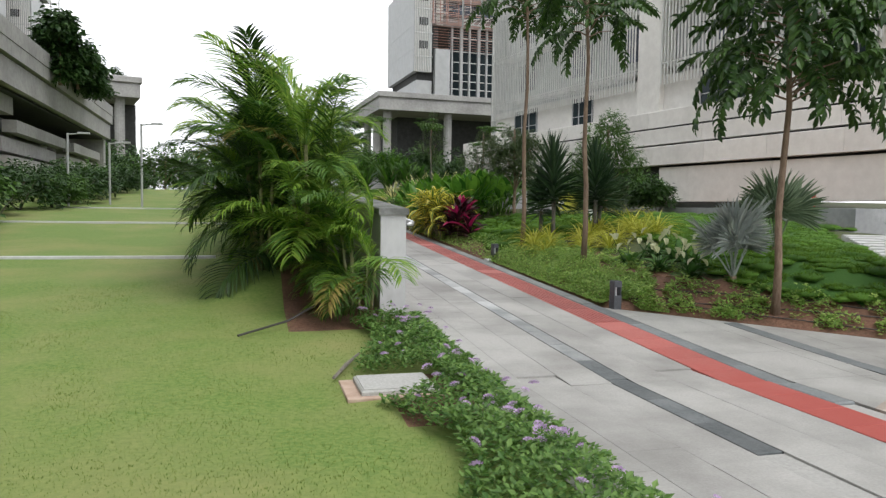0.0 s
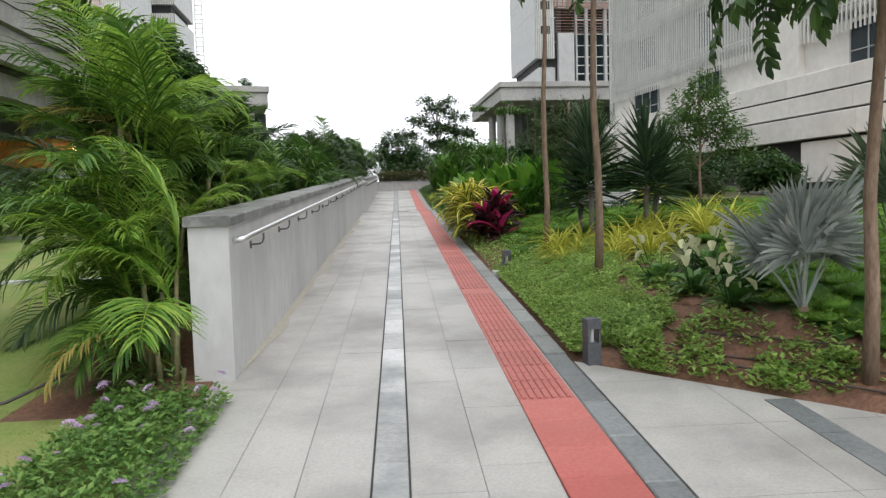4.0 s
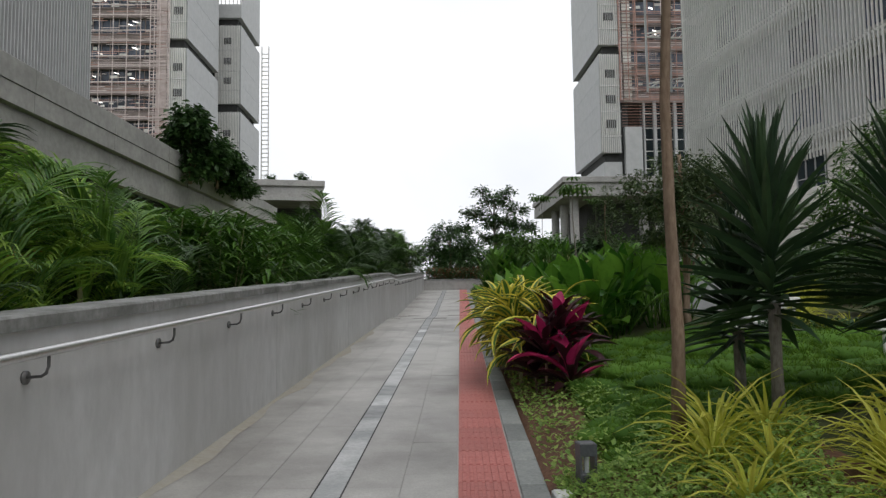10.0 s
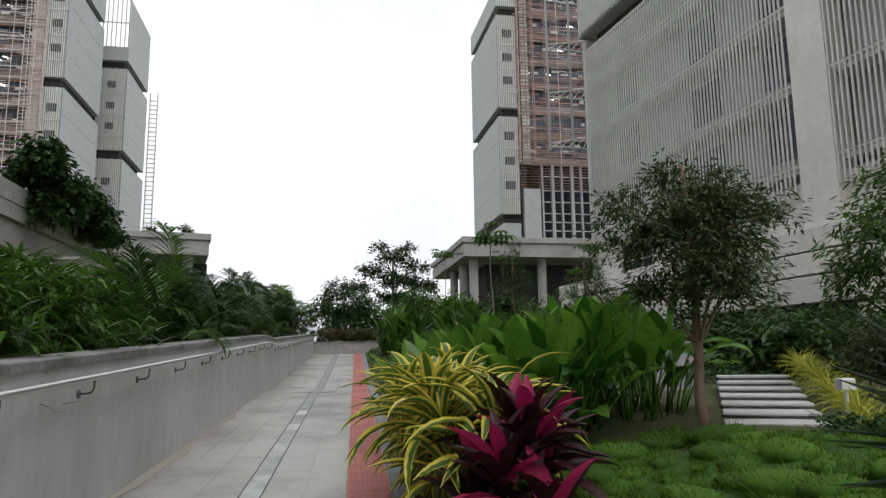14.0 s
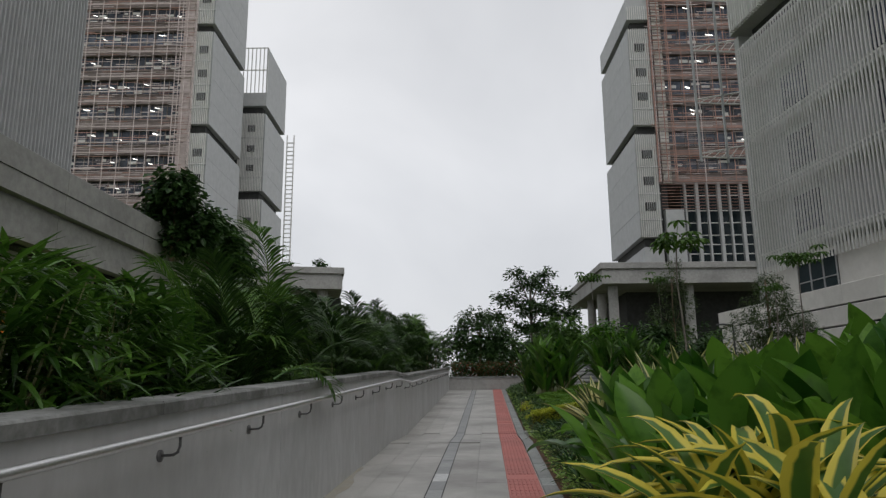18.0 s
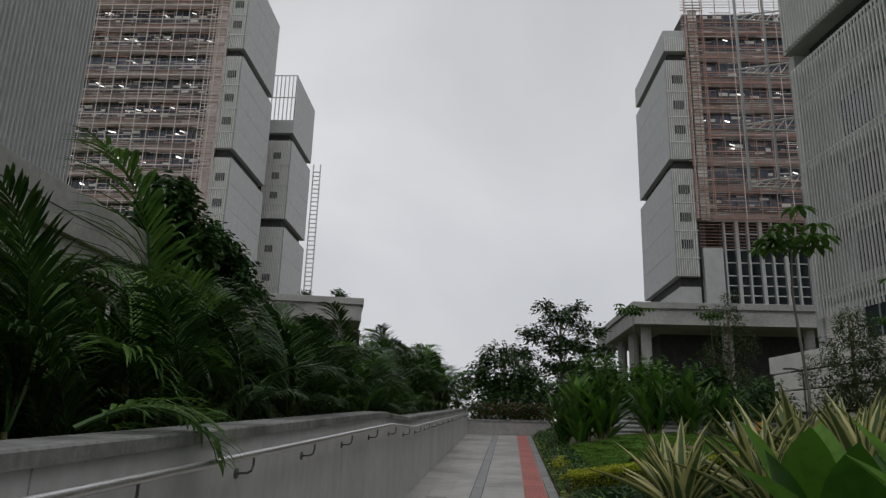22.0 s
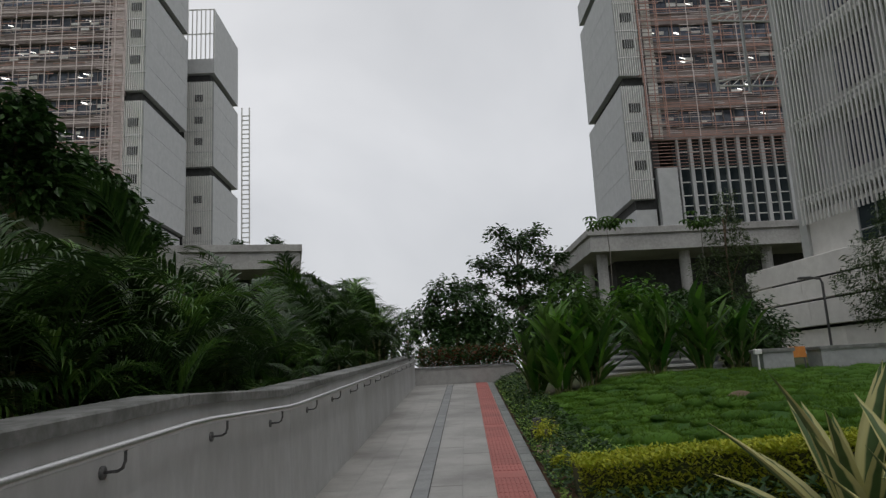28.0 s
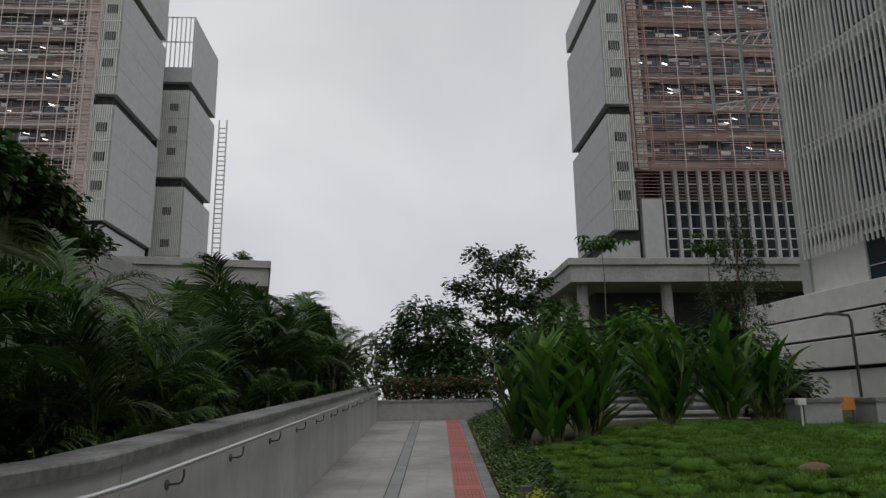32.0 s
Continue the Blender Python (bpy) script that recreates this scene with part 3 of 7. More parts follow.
# forecourt beside the foot of the ramp; its edge runs slantwise along the garden
forecourt = thing("forecourt", "light grey stone forecourt at the foot of the ramp", "pavement", kind="structure")
court_bed = Mesh()
court_bed.v = [(X_K, -6, -0.03), (12, -6, -0.03), (12, -2.5, -0.03), (3.95, 4.95, -0.03), (X_K, 8.0, F(8.0) - 0.03), (X_K, 4.95, -0.03)]
court_bed.f = [(0, 1, 2, 3, 5), (5, 3, 4)]
part("paving_bed", court_bed, M_JOINT, forecourt)
# the old split-stone path crosses the forecourt's near corner
for i in range(12):
    for j in range(13):
        x0, y0 = X_K + 0.01 + i * 0.75, -2.4 + j * 0.9
        square = [(x0 + 0.002, y0 + 0.002), (x0 + 0.748, y0 + 0.002), (x0 + 0.748, y0 + 0.898), (x0 + 0.002, y0 + 0.898)]
        square = clip_poly(square, 1.0, 1.08, 0.62 + 1.08 * 8.05)
        for side, stone in ((1, M_RUST), (-1, M_PAVE)):
            poly = clip_poly(square, -0.6 * side, 1.0 * side, 3.58 * side)
            if len(poly) < 3:
                continue
            m = Mesh()
            n = len(poly)
            m.v = [(x, y, F(y) - 0.03) for x, y in poly] + [(x, y, F(y)) for x, y in poly]
            m.f = [tuple(range(n, 2 * n))] + [(a, (a + 1) % n, n + (a + 1) % n, n + a) for a in range(n)]
            part("paving_slab", m, stone, forecourt)
band = Mesh()
for i in range(4):
    ya, yb = 6.98 - 0.6 * i, 6.98 - 0.6 * (i + 1) + 0.006
    n = len(band.v)
    for y in (ya, yb):
        band.v += [(1.58, y, F(y) - 0.02), (1.76, y, F(y) - 0.02), (1.76, y, F(y) + 0.005), (1.58, y, F(y) + 0.005)]
    band.f += [(n + 3, n + 2, n + 6, n + 7), (n, n + 1, n + 2, n + 3), (n + 1, n + 5, n + 6, n + 2), (n, n + 3, n + 7, n + 4), (n + 4, n + 7, n + 6, n + 5)]
part("dark_band", band, M_SLATE, forecourt)

# ---- retaining wall with coping and handrail ----
WALL_START = 7.95


def coping_z(y):
    if y < 28.9:
        return 1.365 + (y - 7.35) * (2.535 - 1.365) / (28.9 - 7.35)
    if y < 31.2:
        return 2.535
    return 2.535 + (y - 31.2) * (3.42 - 2.535) / (48.8 - 31.2)


def build_wall():
    wall = thing("wall_ramp", "pale grey cement-rendered retaining wall with a weathered coping along the ramp", "wall", kind="structure")
    cuts = [WALL_START, 11.2, 16.3, 21.4, 26.5, 31.6, 36.7, 41.8, 48.82]
    for a, b in zip(cuts, cuts[1:]):
        m = Mesh()
        ys = [a + 0.006] + [y for y in (28.9, 31.2) if a < y < b] + [b - 0.006]
        n = 0
        for i, y in enumerate(ys):
            m.v += [(X_WALL - 0.3, y, F(y) - 0.4), (X_WALL, y, F(y) - 0.4), (X_WALL, y, coping_z(y) - 0.075), (X_WALL - 0.3, y, coping_z(y) - 0.075)]
            if i:
                q = 4 * i
                m.f += [(q - 4 + k, q - 4 + (k + 1) % 4, q + (k + 1) % 4, q + k) for k in range(4)]
        m.f += [(0, 3, 2, 1), tuple(len(m.v) - 4 + k for k in range(4))]
        part("wall_panel", m, M_WALL, wall)
    core = Mesh().profile([(X_WALL - 0.28, -0.5), (X_WALL - 0.02, -0.5), (X_WALL - 0.02, 0.6), (X_WALL - 0.28, 0.6)], [8.1] + ramp_ys[4:], [F(y) for y in [8.1] + ramp_ys[4:]])
    part("wall_core", core, M_JOINT, wall)
    sect = [(X_WALL - 0.325, -0.075), (X_WALL + 0.028, -0.075), (X_WALL + 0.03, -0.012), (X_WALL + 0.02, 0.0), (X_WALL - 0.315, 0.0), (X_WALL - 0.325, -0.012)]
    ys = [WALL_START - 0.03, 10, 13, 16, 19, 22, 25, 28.9, 31.2, 34, 36, 39, 42, 45, 48.85]
    for a, b in zip(ys, ys[1:]):
        part("coping", Mesh().profile(sect, [a + 0.003, b - 0.003], [coping_z(a), coping_z(b)]), M_COPING, wall)
    return wall


wall = build_wall()


def build_handrail():
    rail = thing("handrail", "brushed steel handrail on curved dark brackets along the wall", "handrail")
    ys = [WALL_START + 0.2, 12, 17, 22, 28.7, 29.1, 31.0, 31.4, 35, 40, 44, 48.4]
    path = [(X_WALL + 0.02, ys[0] - 0.12, coping_z(ys[0]) - 0.2), (X_WALL + 0.1, ys[0] - 0.08, coping_z(ys[0]) - 0.19)] + [(X_WALL + 0.115, y, coping_z(y) - 0.175) for y in ys]
    part("rail", Mesh().tube(path, 0.024, 10), M_STEEL, rail, smooth=True)
    b = Mesh()
    b.tube([(0.115, 0, -0.02), (0.115, 0, -0.075), (0.105, 0, -0.105), (0.08, 0, -0.12), (0.0, 0, -0.125)], 0.0085, 6)
    b.tube([(0.0, 0, -0.125), (0.012, 0, -0.125)], 0.034, 10)
    data = b.data("bracket", M_IRON, True)
    y = 8.72
    while y < 48.5:
        part("bracket", data, None, rail, place=pose(X_WALL, y, coping_z(y) - 0.175))
        y += 1.475
    return rail


build_handrail()

# low wall that closes the head of the ramp
silt = Mesh()
rnd = random.Random(12)
y = 8.2
while y < 25:
    w0, w1 = [(0.03 + 0.2 * max(0.0, noise.noise((0, q * 0.9, 5)) + 0.3)) * smooth01(8.0, 10.0, q) + 0.004 for q in (y, y + 0.4)]
    n = len(silt.v)
    silt.v += [(X_WALL + 0.001, y, F(y) + 0.02), (X_WALL + w0, y, F(y) + 0.004), (X_WALL + w1, y + 0.4, F(y + 0.4) + 0.004), (X_WALL + 0.001, y + 0.4, F(y + 0.4) + 0.02)]
    silt.f.append((n, n + 1, n + 2, n + 3))
    y += 0.4
part("silt_line", silt, M_OCHRE, pavement)
end_wall = thing("wall_end", "low stained concrete planter wall across the head of the ramp", "wall", kind="structure")
part("wall_body", Mesh().box(X_WALL, Y_END + 0.05, F(Y_END) - 0.3, 1.4, Y_END + 0.3, F(Y_END) + 0.53), M_CONC, end_wall)
part("coping", Mesh().slab(X_WALL, Y_END + 0.02, F(Y_END) + 0.53, 1.43, Y_END + 0.33, F(Y_END) + 0.6, 0.01), M_COPING, end_wall)
landing = thing("upper_landing", "pale paved landing beyond the ramp's head", "pavement", kind="structure")
part("paving_slab", Mesh().slab(1.5, Y_END + 0.3, F(Y_END) - 0.1, 4.2, Y_END + 6, F(Y_END) + 0.06), M_STEP, landing)
part("red_band", Mesh().slab(1.55, Y_END + 0.3, F(Y_END) + 0.06, 1.95, Y_END + 6, F(Y_END) + 0.066, 0.002), M_RED, landing)
part("back_step", Mesh().slab(1.5, Y_END + 6, F(Y_END) - 0.1, 4.2, Y_END + 6.4, F(Y_END) + 0.5), M_STEP, landing)


# ---- buildings ----
def facade_right():
    """The slatted block beside the garden; x runs along its front towards the start, y inwards."""
    b = thing("slatted_building", "pale office block with vertical fins above layered stone ledges", "building", pose(16.5, 58.7, 0, 0, 0, -80), kind="")
    LEN = 62
    core = Mesh().box(0.0, 1.25, 7.0, LEN, 20, 36)
    part("screen_wall", core, M_SCREENWALL, b)
    # lower storey behind the window line
    low = part("lower_wall", Mesh().box(-0.5, 0.25, 7.3, LEN, 0.95, 9.6), M_CLAD, b)
    for u0, u1 in ((3.4, 6.7), (11.5, 13.8), (23.8, 27.0), (31.5, 34.0), (42, 45)):
        w = part("window", Mesh().box(u0, 0.19, 7.5, u1, 0.26, 9.4), M_DARKGLASS, b)
        fr = Mesh()
        n = 3
        for k in range(n + 1):
            x = u0 + (u1 - u0) * k / n
            fr.box(x - 0.03, 0.13, 7.5, x + 0.03, 0.19, 9.4)
        fr.box(u0, 0.14, 8.05, u1, 0.185, 8.1)
        part("window_frame", fr, M_PANEL, w)
    # layered ledges
    tiers = [(6.45, 7.42, -0.35, -5.0), (5.4, 6.3, -0.6, -4.2), (4.15, 5.25, -0.85, -3.4), (2.0, 4.0, -0.6, -2.2)]
    for z0, z1, d, u in tiers:
        n = 16
        step = (LEN - u) / n
        data = Mesh().slab(0.008, d, z0, step - 0.008, 0.6, z1, 0.03).data("stone_ledge", M_CLAD)
        for k in range(n):
            if z1 < 4.1:
                continue
            part("stone_ledge", data, None, b, place=pose(u + step * k, 0, 0))
    for u0, u1 in ((-2.2, 2.5), (2.5, 7.2), (7.2, 11.9), (21.5, 29.5), (29.5, 37.5), (37.5, 45.5), (45.5, 53.5), (53.5, LEN)):
        part("stone_ledge", Mesh().slab(u0 + 0.008, -0.6, 2.0, u1 - 0.008, 0.6, 4.0, 0.03), M_CLAD, b)
    # solid near-black box paints the shade between ledges and in the opening
    part("shadow_gap", Mesh().box(-3.0, -0.2, 2.0, LEN, 0.9, 7.2), M_GAPSHADE, b)
    # fins, storey by storey
    rails = [9.0, 10.35, 14.15, 18.0, 21.8, 24.0]
    rest = Mesh()
    for k in range(5):
        z0, z1 = rails[k], rails[k + 1]
        fin = Mesh().box(-0.035, -0.16, z0, 0.035, -0.08, z1 - 0.04).data("fin", M_FIN)
        u = 0.1
        while u < LEN:
            if 18.7 < u < 20.8:
                u += 0.27
                continue
            if u < 18.7 and 1 <= k <= 3:
                part("fin", fin, None, b, place=pose(u, 0, 0))
            else:
                rest.box(u - 0.035, -0.16, z0, u + 0.035, -0.08, z1 - 0.04)
            u += 0.27
        rr = Mesh().box(-0.1, -0.08, z1 - 0.1, 18.7, -0.02, z1).box(20.8, -0.08, z1 - 0.1, LEN, -0.02, z1)
        part("fin_rail", rr, M_FIN, b)
        sl = Mesh().box(-0.2, 0.24, z1 - 0.3, LEN, 1.24, z1 - 0.1)
        part("floor_edge", sl, M_FIN, b)
    u = 0.1
    while u < LEN:
        rest.box(u - 0.04, -0.5, 25.2, u + 0.04, -0.2, 35)
        u += 0.27
    ob = part("fins_beyond", rest, M_FIN, b)
    ob["kind"] = "stuff"
    part("upper_volume", Mesh().box(-0.5, -0.2, 25.2, LEN, 20, 36), M_SCREENWALL, b)
    # near-black strip stands for shade in the gap below the upper volume
    part("recess", Mesh().box(0.5, 0.8, 24.0, LEN, 0.99, 25.2), M_GAPSHADE, b)
    part("end_wall", Mesh().box(-0.55, 0.1, 7.0, 0.0, 20, 25.0), M_SCREENWALL, b)
    # steel outriggers of a frame that stands past the end of the block
    for z in (18.6, 22.65, 26.7, 30.75):
        arm = Mesh().tube([(-4.8, -0.68, z), (-4.8, 4.5, z + 1.1)], 0.06, 6).tube([(-4.8, -0.68, z - 0.25), (-4.8, 4.5, z - 0.2)], 0.06, 6)
        for q in range(6):
            va = 0.3 + 0.62 * q
            arm.tube([(-4.8, va, z + 0.14 + 0.21 * va), (-4.8, va - 0.7, z - 0.23)], 0.035, 5)
        part("outrigger", arm, M_FIN, b)
        part("outrigger_tie", Mesh().box(-4.85, 4.4, z - 0.2, -0.5, 4.5, z), M_PANEL, b)
    for v in (-0.68, 1.3):
        part("outrigger_post", Mesh().box(-4.87, v - 0.07, 18.0, -4.73, v + 0.07, 35.0), M_PANEL, b)
    part("wall_pier", Mesh().box(18.75, -0.1, 7.4, 20.75, 0.95, 24), M_CLAD, b)
    for k, (z0, z1) in enumerate(((11.2, 13.4), (15.0, 17.2), (18.9, 21.0))):
        for u0 in (2.2, 10.0, 15.8, 24, 33, 42):
            part("window", Mesh().box(u0, 1.15, z0, u0 + 2.4, 1.26, z1), M_BLUEGLASS, b)
    return b


facade_right()


def cube_block(parent, x0, x1, y0, y1, z0, z1, fin_x=(0, 3), storeys=4, flip=False, windows=(0.2, 0.46, 0.71)):
    """One panelled box of a tower: flat panels on its long side, fins and small windows on its narrow front."""
    part("block_core", Mesh().box(min(x0, x1) + 0.06, y0 + 0.25, z0 + 0.02, max(x0, x1) - 0.06, y1, z1 - 0.02), M_PANEL, parent)
    h = (z1 - z0) / storeys
    side = x0
    for k in range(storeys):
        a, b = z0 + h * k + 0.02, z0 + h * (k + 1) - 0.02
        t = 0.06 if not flip else -0.06
        part("side_panel", Mesh().box(min(side, side + t), y0, a, max(side, side + t), y1, b), M_PANEL, parent)
    lo, hi = min(fin_x), max(fin_x)
    n = int((hi - lo) / 0.28)
    data = Mesh().box(-0.05, -0.08, z0, 0.05, 0.2, z1).data("fin", M_FIN)
    for k in range(n):
        part("fin", data, None, parent, place=pose(lo + 0.15 + k * (hi - lo - 0.2) / n, y0 + 0.05, 0))
    xc = 0.5 * (lo + hi)
    for u in windows:
        zc = z1 - (z1 - z0) * u
        w = part("window", Mesh().box(xc - 0.62, y0 - 0.035, zc - 0.55, xc + 0.62, y0 + 0.26, zc + 0.55), M_GAPSHADE, parent)
        grille = Mesh()
        for q in range(4):
            grille.box(xc - 0.42 + 0.26 * q, y0 - 0.06, zc - 0.55, xc - 0.36 + 0.26 * q, y0 - 0.036, zc + 0.55)
        part("grille", grille, M_PANEL, w)
        part("slab_line", Mesh().box(lo, y0 - 0.02, zc - 1.75, hi, y0 + 0.26, zc - 1.6), M_PANEL, parent)


def screen_wall(parent, x0, x1, y, z0, z1, storey=3.8, depth=14, pale=0.5, open_top=0.0, ladder=0):
    """A curtain of brown spandrels, glass strips with broken pale panes, an outer steel grid and thin louvres; ladder:
    the side (-1 or 1) where a dense column of pale rungs closes it."""
    # near-black block paints the shade behind the louvres
    part("back_wall", Mesh().box(x0, y + 1.3, z0, x1, y + depth, z1), M_GAPSHADE, parent)
    rnd = random.Random(int(abs(x0) * 10))
    n = int(round((z1 - z0) / storey))
    tones = {M_TERRA: Mesh(), M_LOUVRE: Mesh(), M_SPANDREL: Mesh()}
    m = Mesh()
    c = int((x1 - x0) / 1.25)
    for k in range(n):
        a = z0 + k * storey
        part("spandrel", Mesh().box(x0, y + 0.75, a, x1, y + 1.3, a + 1.25), M_SPANDREL, parent)
        part("slab_edge", Mesh().box(x0, y + 0.6, a + 1.25, x1, y + 1.3, a + 1.4), M_SPANDREL, parent)
        g = part("glazing", Mesh().box(x0, y + 1.2, a + 1.7, x1, y + 1.28, a + 3.5), M_BLUEGLASS, parent)
        for q in range(c + 1):
            xx = x0 + (x1 - x0) * q / c
            m.box(xx - 0.04, y + 1.08, a + 1.42, xx + 0.04, y + 1.2, a + storey)
        # pale panels stand for half-drawn blinds and painted sky reflections in the glass
        for q in range(c):
            if rnd.random() < 0.25 + 0.6 * pale:
                xx = x0 + (x1 - x0) * q / c
                zz = a + rnd.choice((1.75, 2.1, 2.5, 2.9))
                part("blind", Mesh().box(xx + 0.08, y + 1.1, zz, xx + (x1 - x0) / c * rnd.choice((0.5, 0.9, 0.9)), y + 1.18, zz + rnd.uniform(0.2, 0.55)), M_FIN, g)
        # louvre runs of uneven length
        rows = 14
        for q in range(rows):
            z = a + 0.06 + q * storey / rows
            xx = x0 - 0.6
            while xx < x1:
                w = min(rnd.uniform(0.8, 4.5), x1 - xx)
                low = q < 6
                if rnd.random() < (0.8 if low else 0.42):
                    mat = M_LOUVRE if rnd.random() < pale * (1.1 if low else 1.0) else M_TERRA if rnd.random() < 0.75 else M_SPANDREL
                    dy = rnd.uniform(0, 0.12)
                    tones[mat].box(xx, y + dy, z, xx + w, y + 0.05 + dy, z + rnd.choice((0.05, 0.06, 0.09)))
                xx += w
        # outer grid: two rails a storey
        for z in (a + 0.02, a + 1.5):
            part("grid_rail", Mesh().box(x0 - 0.2, y - 0.16, z, x1 + 0.2, y - 0.05, z + 0.12), M_LOUVRE if pale > 0.5 else M_TERRA, parent)
        # lit tubes on the ceilings behind the glass
        for q in range(int((x1 - x0) / 6)):
            xx, zz = rnd.uniform(x0 + 1, x1 - 1), a + rnd.uniform(2.2, 3.2)
            part("lamp_tube", Mesh().tube([(xx, y + 0.62, zz), (xx + 0.6, y + 0.7, zz - 0.14)], 0.055, 5), M_TUBE, parent, "lit white lamp tube")
    if ladder:
        la, lb = (x0, x0 + 1.9) if ladder < 0 else (x1 - 2.3, x1)
        part("rung_backing", Mesh().box(la + 0.45, y + 0.3, z0, lb - 0.35, y + 0.5, z1), M_CLAD if pale < 0.5 else M_LOUVRE, parent)
        rung = Mesh()
        z = z0
        while z < z1 + open_top:
            rung.box(la - 0.25 * rnd.random(), y - 0.24, z, lb + 0.25 * rnd.random(), y - 0.17, z + 0.07)
            z += 0.48
        tagged(part("rung_screen", rung, M_LOUVRE if pale > 0.5 else M_SPANDREL, parent), kind="stuff")
        for xx in (la - 0.2, 0.5 * (la + lb), lb + 0.2):
            part("rung_post", Mesh().box(xx - 0.05, y - 0.34, z0, xx + 0.05, y - 0.25, z1 + open_top), M_TERRA if pale < 0.5 else M_LOUVRE, parent)
    for mat, mesh in tones.items():
        tagged(part("louvre", mesh, mat, parent), kind="stuff")
    tagged(part("window_frame", m, M_SPANDREL, parent), kind="stuff")
    c = int((x1 - x0) / 1.9)
    for q in range(c + 1):
        xx = x0 + (x1 - x0) * q / c
        part("pipe", Mesh().box(xx - 0.045, y - 0.22, z0, xx + 0.045, y - 0.16, z1 + open_top), M_LOUVRE if pale > 0.5 or q % 3 == 0 else M_TERRA, parent)
    if open_top:
        lat = Mesh()
        for q in range(int(open_top / 0.42)):
            lat.box(x0 - 0.6, y, z1 + 0.2 + q * 0.42, x1, y + 0.06, z1 + 0.26 + q * 0.42)
        part("open_lattice", lat, M_LOUVRE, parent)


def tower_right():
    t = thing("right_tower", "tall office tower of stacked pale boxes with a terracotta louvred front", "tower", pose(19.3, 103, 0.05, 0, 0, 3))
    for z0, z1 in ((21.5, 35.1), (36.4, 50.0)):
        cube_block(t, 0, 2.9, 0, 16.2, z0, z1, fin_x=(0.06, 2.9))
    part("cap_block", Mesh().box(0, 0, 51.3, 2.9, 16.2, 54.3), M_PANEL, t)
    for k in range(10):
        part("fin", Mesh().box(0.15 + k * 0.28, -0.1, 51.3, 0.24 + k * 0.28, 0.0, 53.2), M_FIN, t)
    # near-black filler stands for shade in the gaps between the boxes
    part("recess_core", Mesh().box(0.7, 0.9, 18.2, 4, 15.5, 54), M_GAPSHADE, t)
    part("foot_box", Mesh().box(0.5, 0.4, 18.2, 2.9, 15.5, 20.3), M_PANEL, t)
    part("pier", Mesh().box(3.3, -0.1, 18.2, 5.6, 1.0, 25.0), M_PANEL, t)
    screen_wall(t, 3.0, 24, 0.0, 28.6, 57.5, storey=3.61, pale=0.42, open_top=4.5, ladder=-1)
    # glazed lobby storeys
    part("lobby_glass", Mesh().box(6.0, 1.9, 18.2, 24, 2.0, 28.6), M_DARKGLASS, t)
    # near-black block stands for the shade inside the lobby
    part("lobby_back", Mesh().box(6.0, 2.0, 18.2, 24, 14, 28.6), M_GAPSHADE, t)
    for q in range(13):
        part("mullion", Mesh().box(6.0 + q * 1.4, 0.4, 18.2, 6.0 + q * 1.4 + (0.4 if q % 2 else 0.22), 0.9, 28.6), M_PANEL, t)
    for z in (19.4, 20.6, 21.8, 23.4, 25.0, 27.0):
        part("transom", Mesh().box(6.0, 0.85, z, 24, 0.99, z + 0.1), M_FIN, t)
    for k in range(9):
        part("louvre", Mesh().box(3.0, -0.05, 25.1 + k * 0.4, 24, 0.0, 25.15 + k * 0.4), M_TERRA, t)
    return t


def podium(name, label, m, x0, x1, y0, y1, z, cols, cdepth):
    p = thing(name, label, "podium", m)
    part("roof_upper", Mesh().slab(x0, y0, z - 0.75, x1, y1, z, 0.05), M_CONC, p)
    part("roof_groove", Mesh().box(x0 + 0.35, y0 + 0.35, z - 1.0, x1 - 0.3, y1 - 0.3, z - 0.75), M_CONC, p)
    part("roof_lower", Mesh().slab(x0 + 0.25, y0 + 0.25, z - 2.6, x1 - 0.2, y1 - 0.2, z - 1.0, 0.04), M_CONC, p)
    for x in cols:
        for y in cdepth:
            c = Mesh().tube([(x, y, 1.5), (x, y, z - 2.6)], 0.62, 14)
            part("column", c, M_CONC, p)
    # coloured near-black to stand for the deep shade under the roof
    part("back_wall", Mesh().box(x0 + 5, y0 + 8, 1.5, x1, y1 - 0.4, z - 2.6), M_GAPSHADE, p)
    return p


tower_right()
podium("podium_right", "concrete podium roof on round columns beneath the tower", pose(13.9, 102.6, 0, 0, 0, 3), 0, 44, -0.3, 26, 18.3, (2.0, 11.5, 21), (2.2, 9.0, 16.0))


def tower_left():
    t = thing("left_tower", "tall office tower of stacked pale boxes with a brown louvred front", "tower", pose(-38.7, 107, 0, 0, 0, 3))
    for z0, z1 in ((24.5, 38.8), (40.2, 54.4), (55.7, 69)):
        cube_block(t, 0, -2.6, 0, 15.4, z0, z1, fin_x=(-2.6, -0.06), flip=True)
    # shade between the stacked boxes, put in as a near-black core
    part("recess_core", Mesh().box(-4, 0.9, 14, -0.7, 14.5, 70), M_GAPSHADE, t)
    part("foot_box", Mesh().box(-2.9, 0.4, 14, -0.4, 14.5, 24), M_PANEL, t)
    screen_wall(t, -34, -2.7, 0.0, 17.0, 70.2, pale=0.55, ladder=1)
    return t


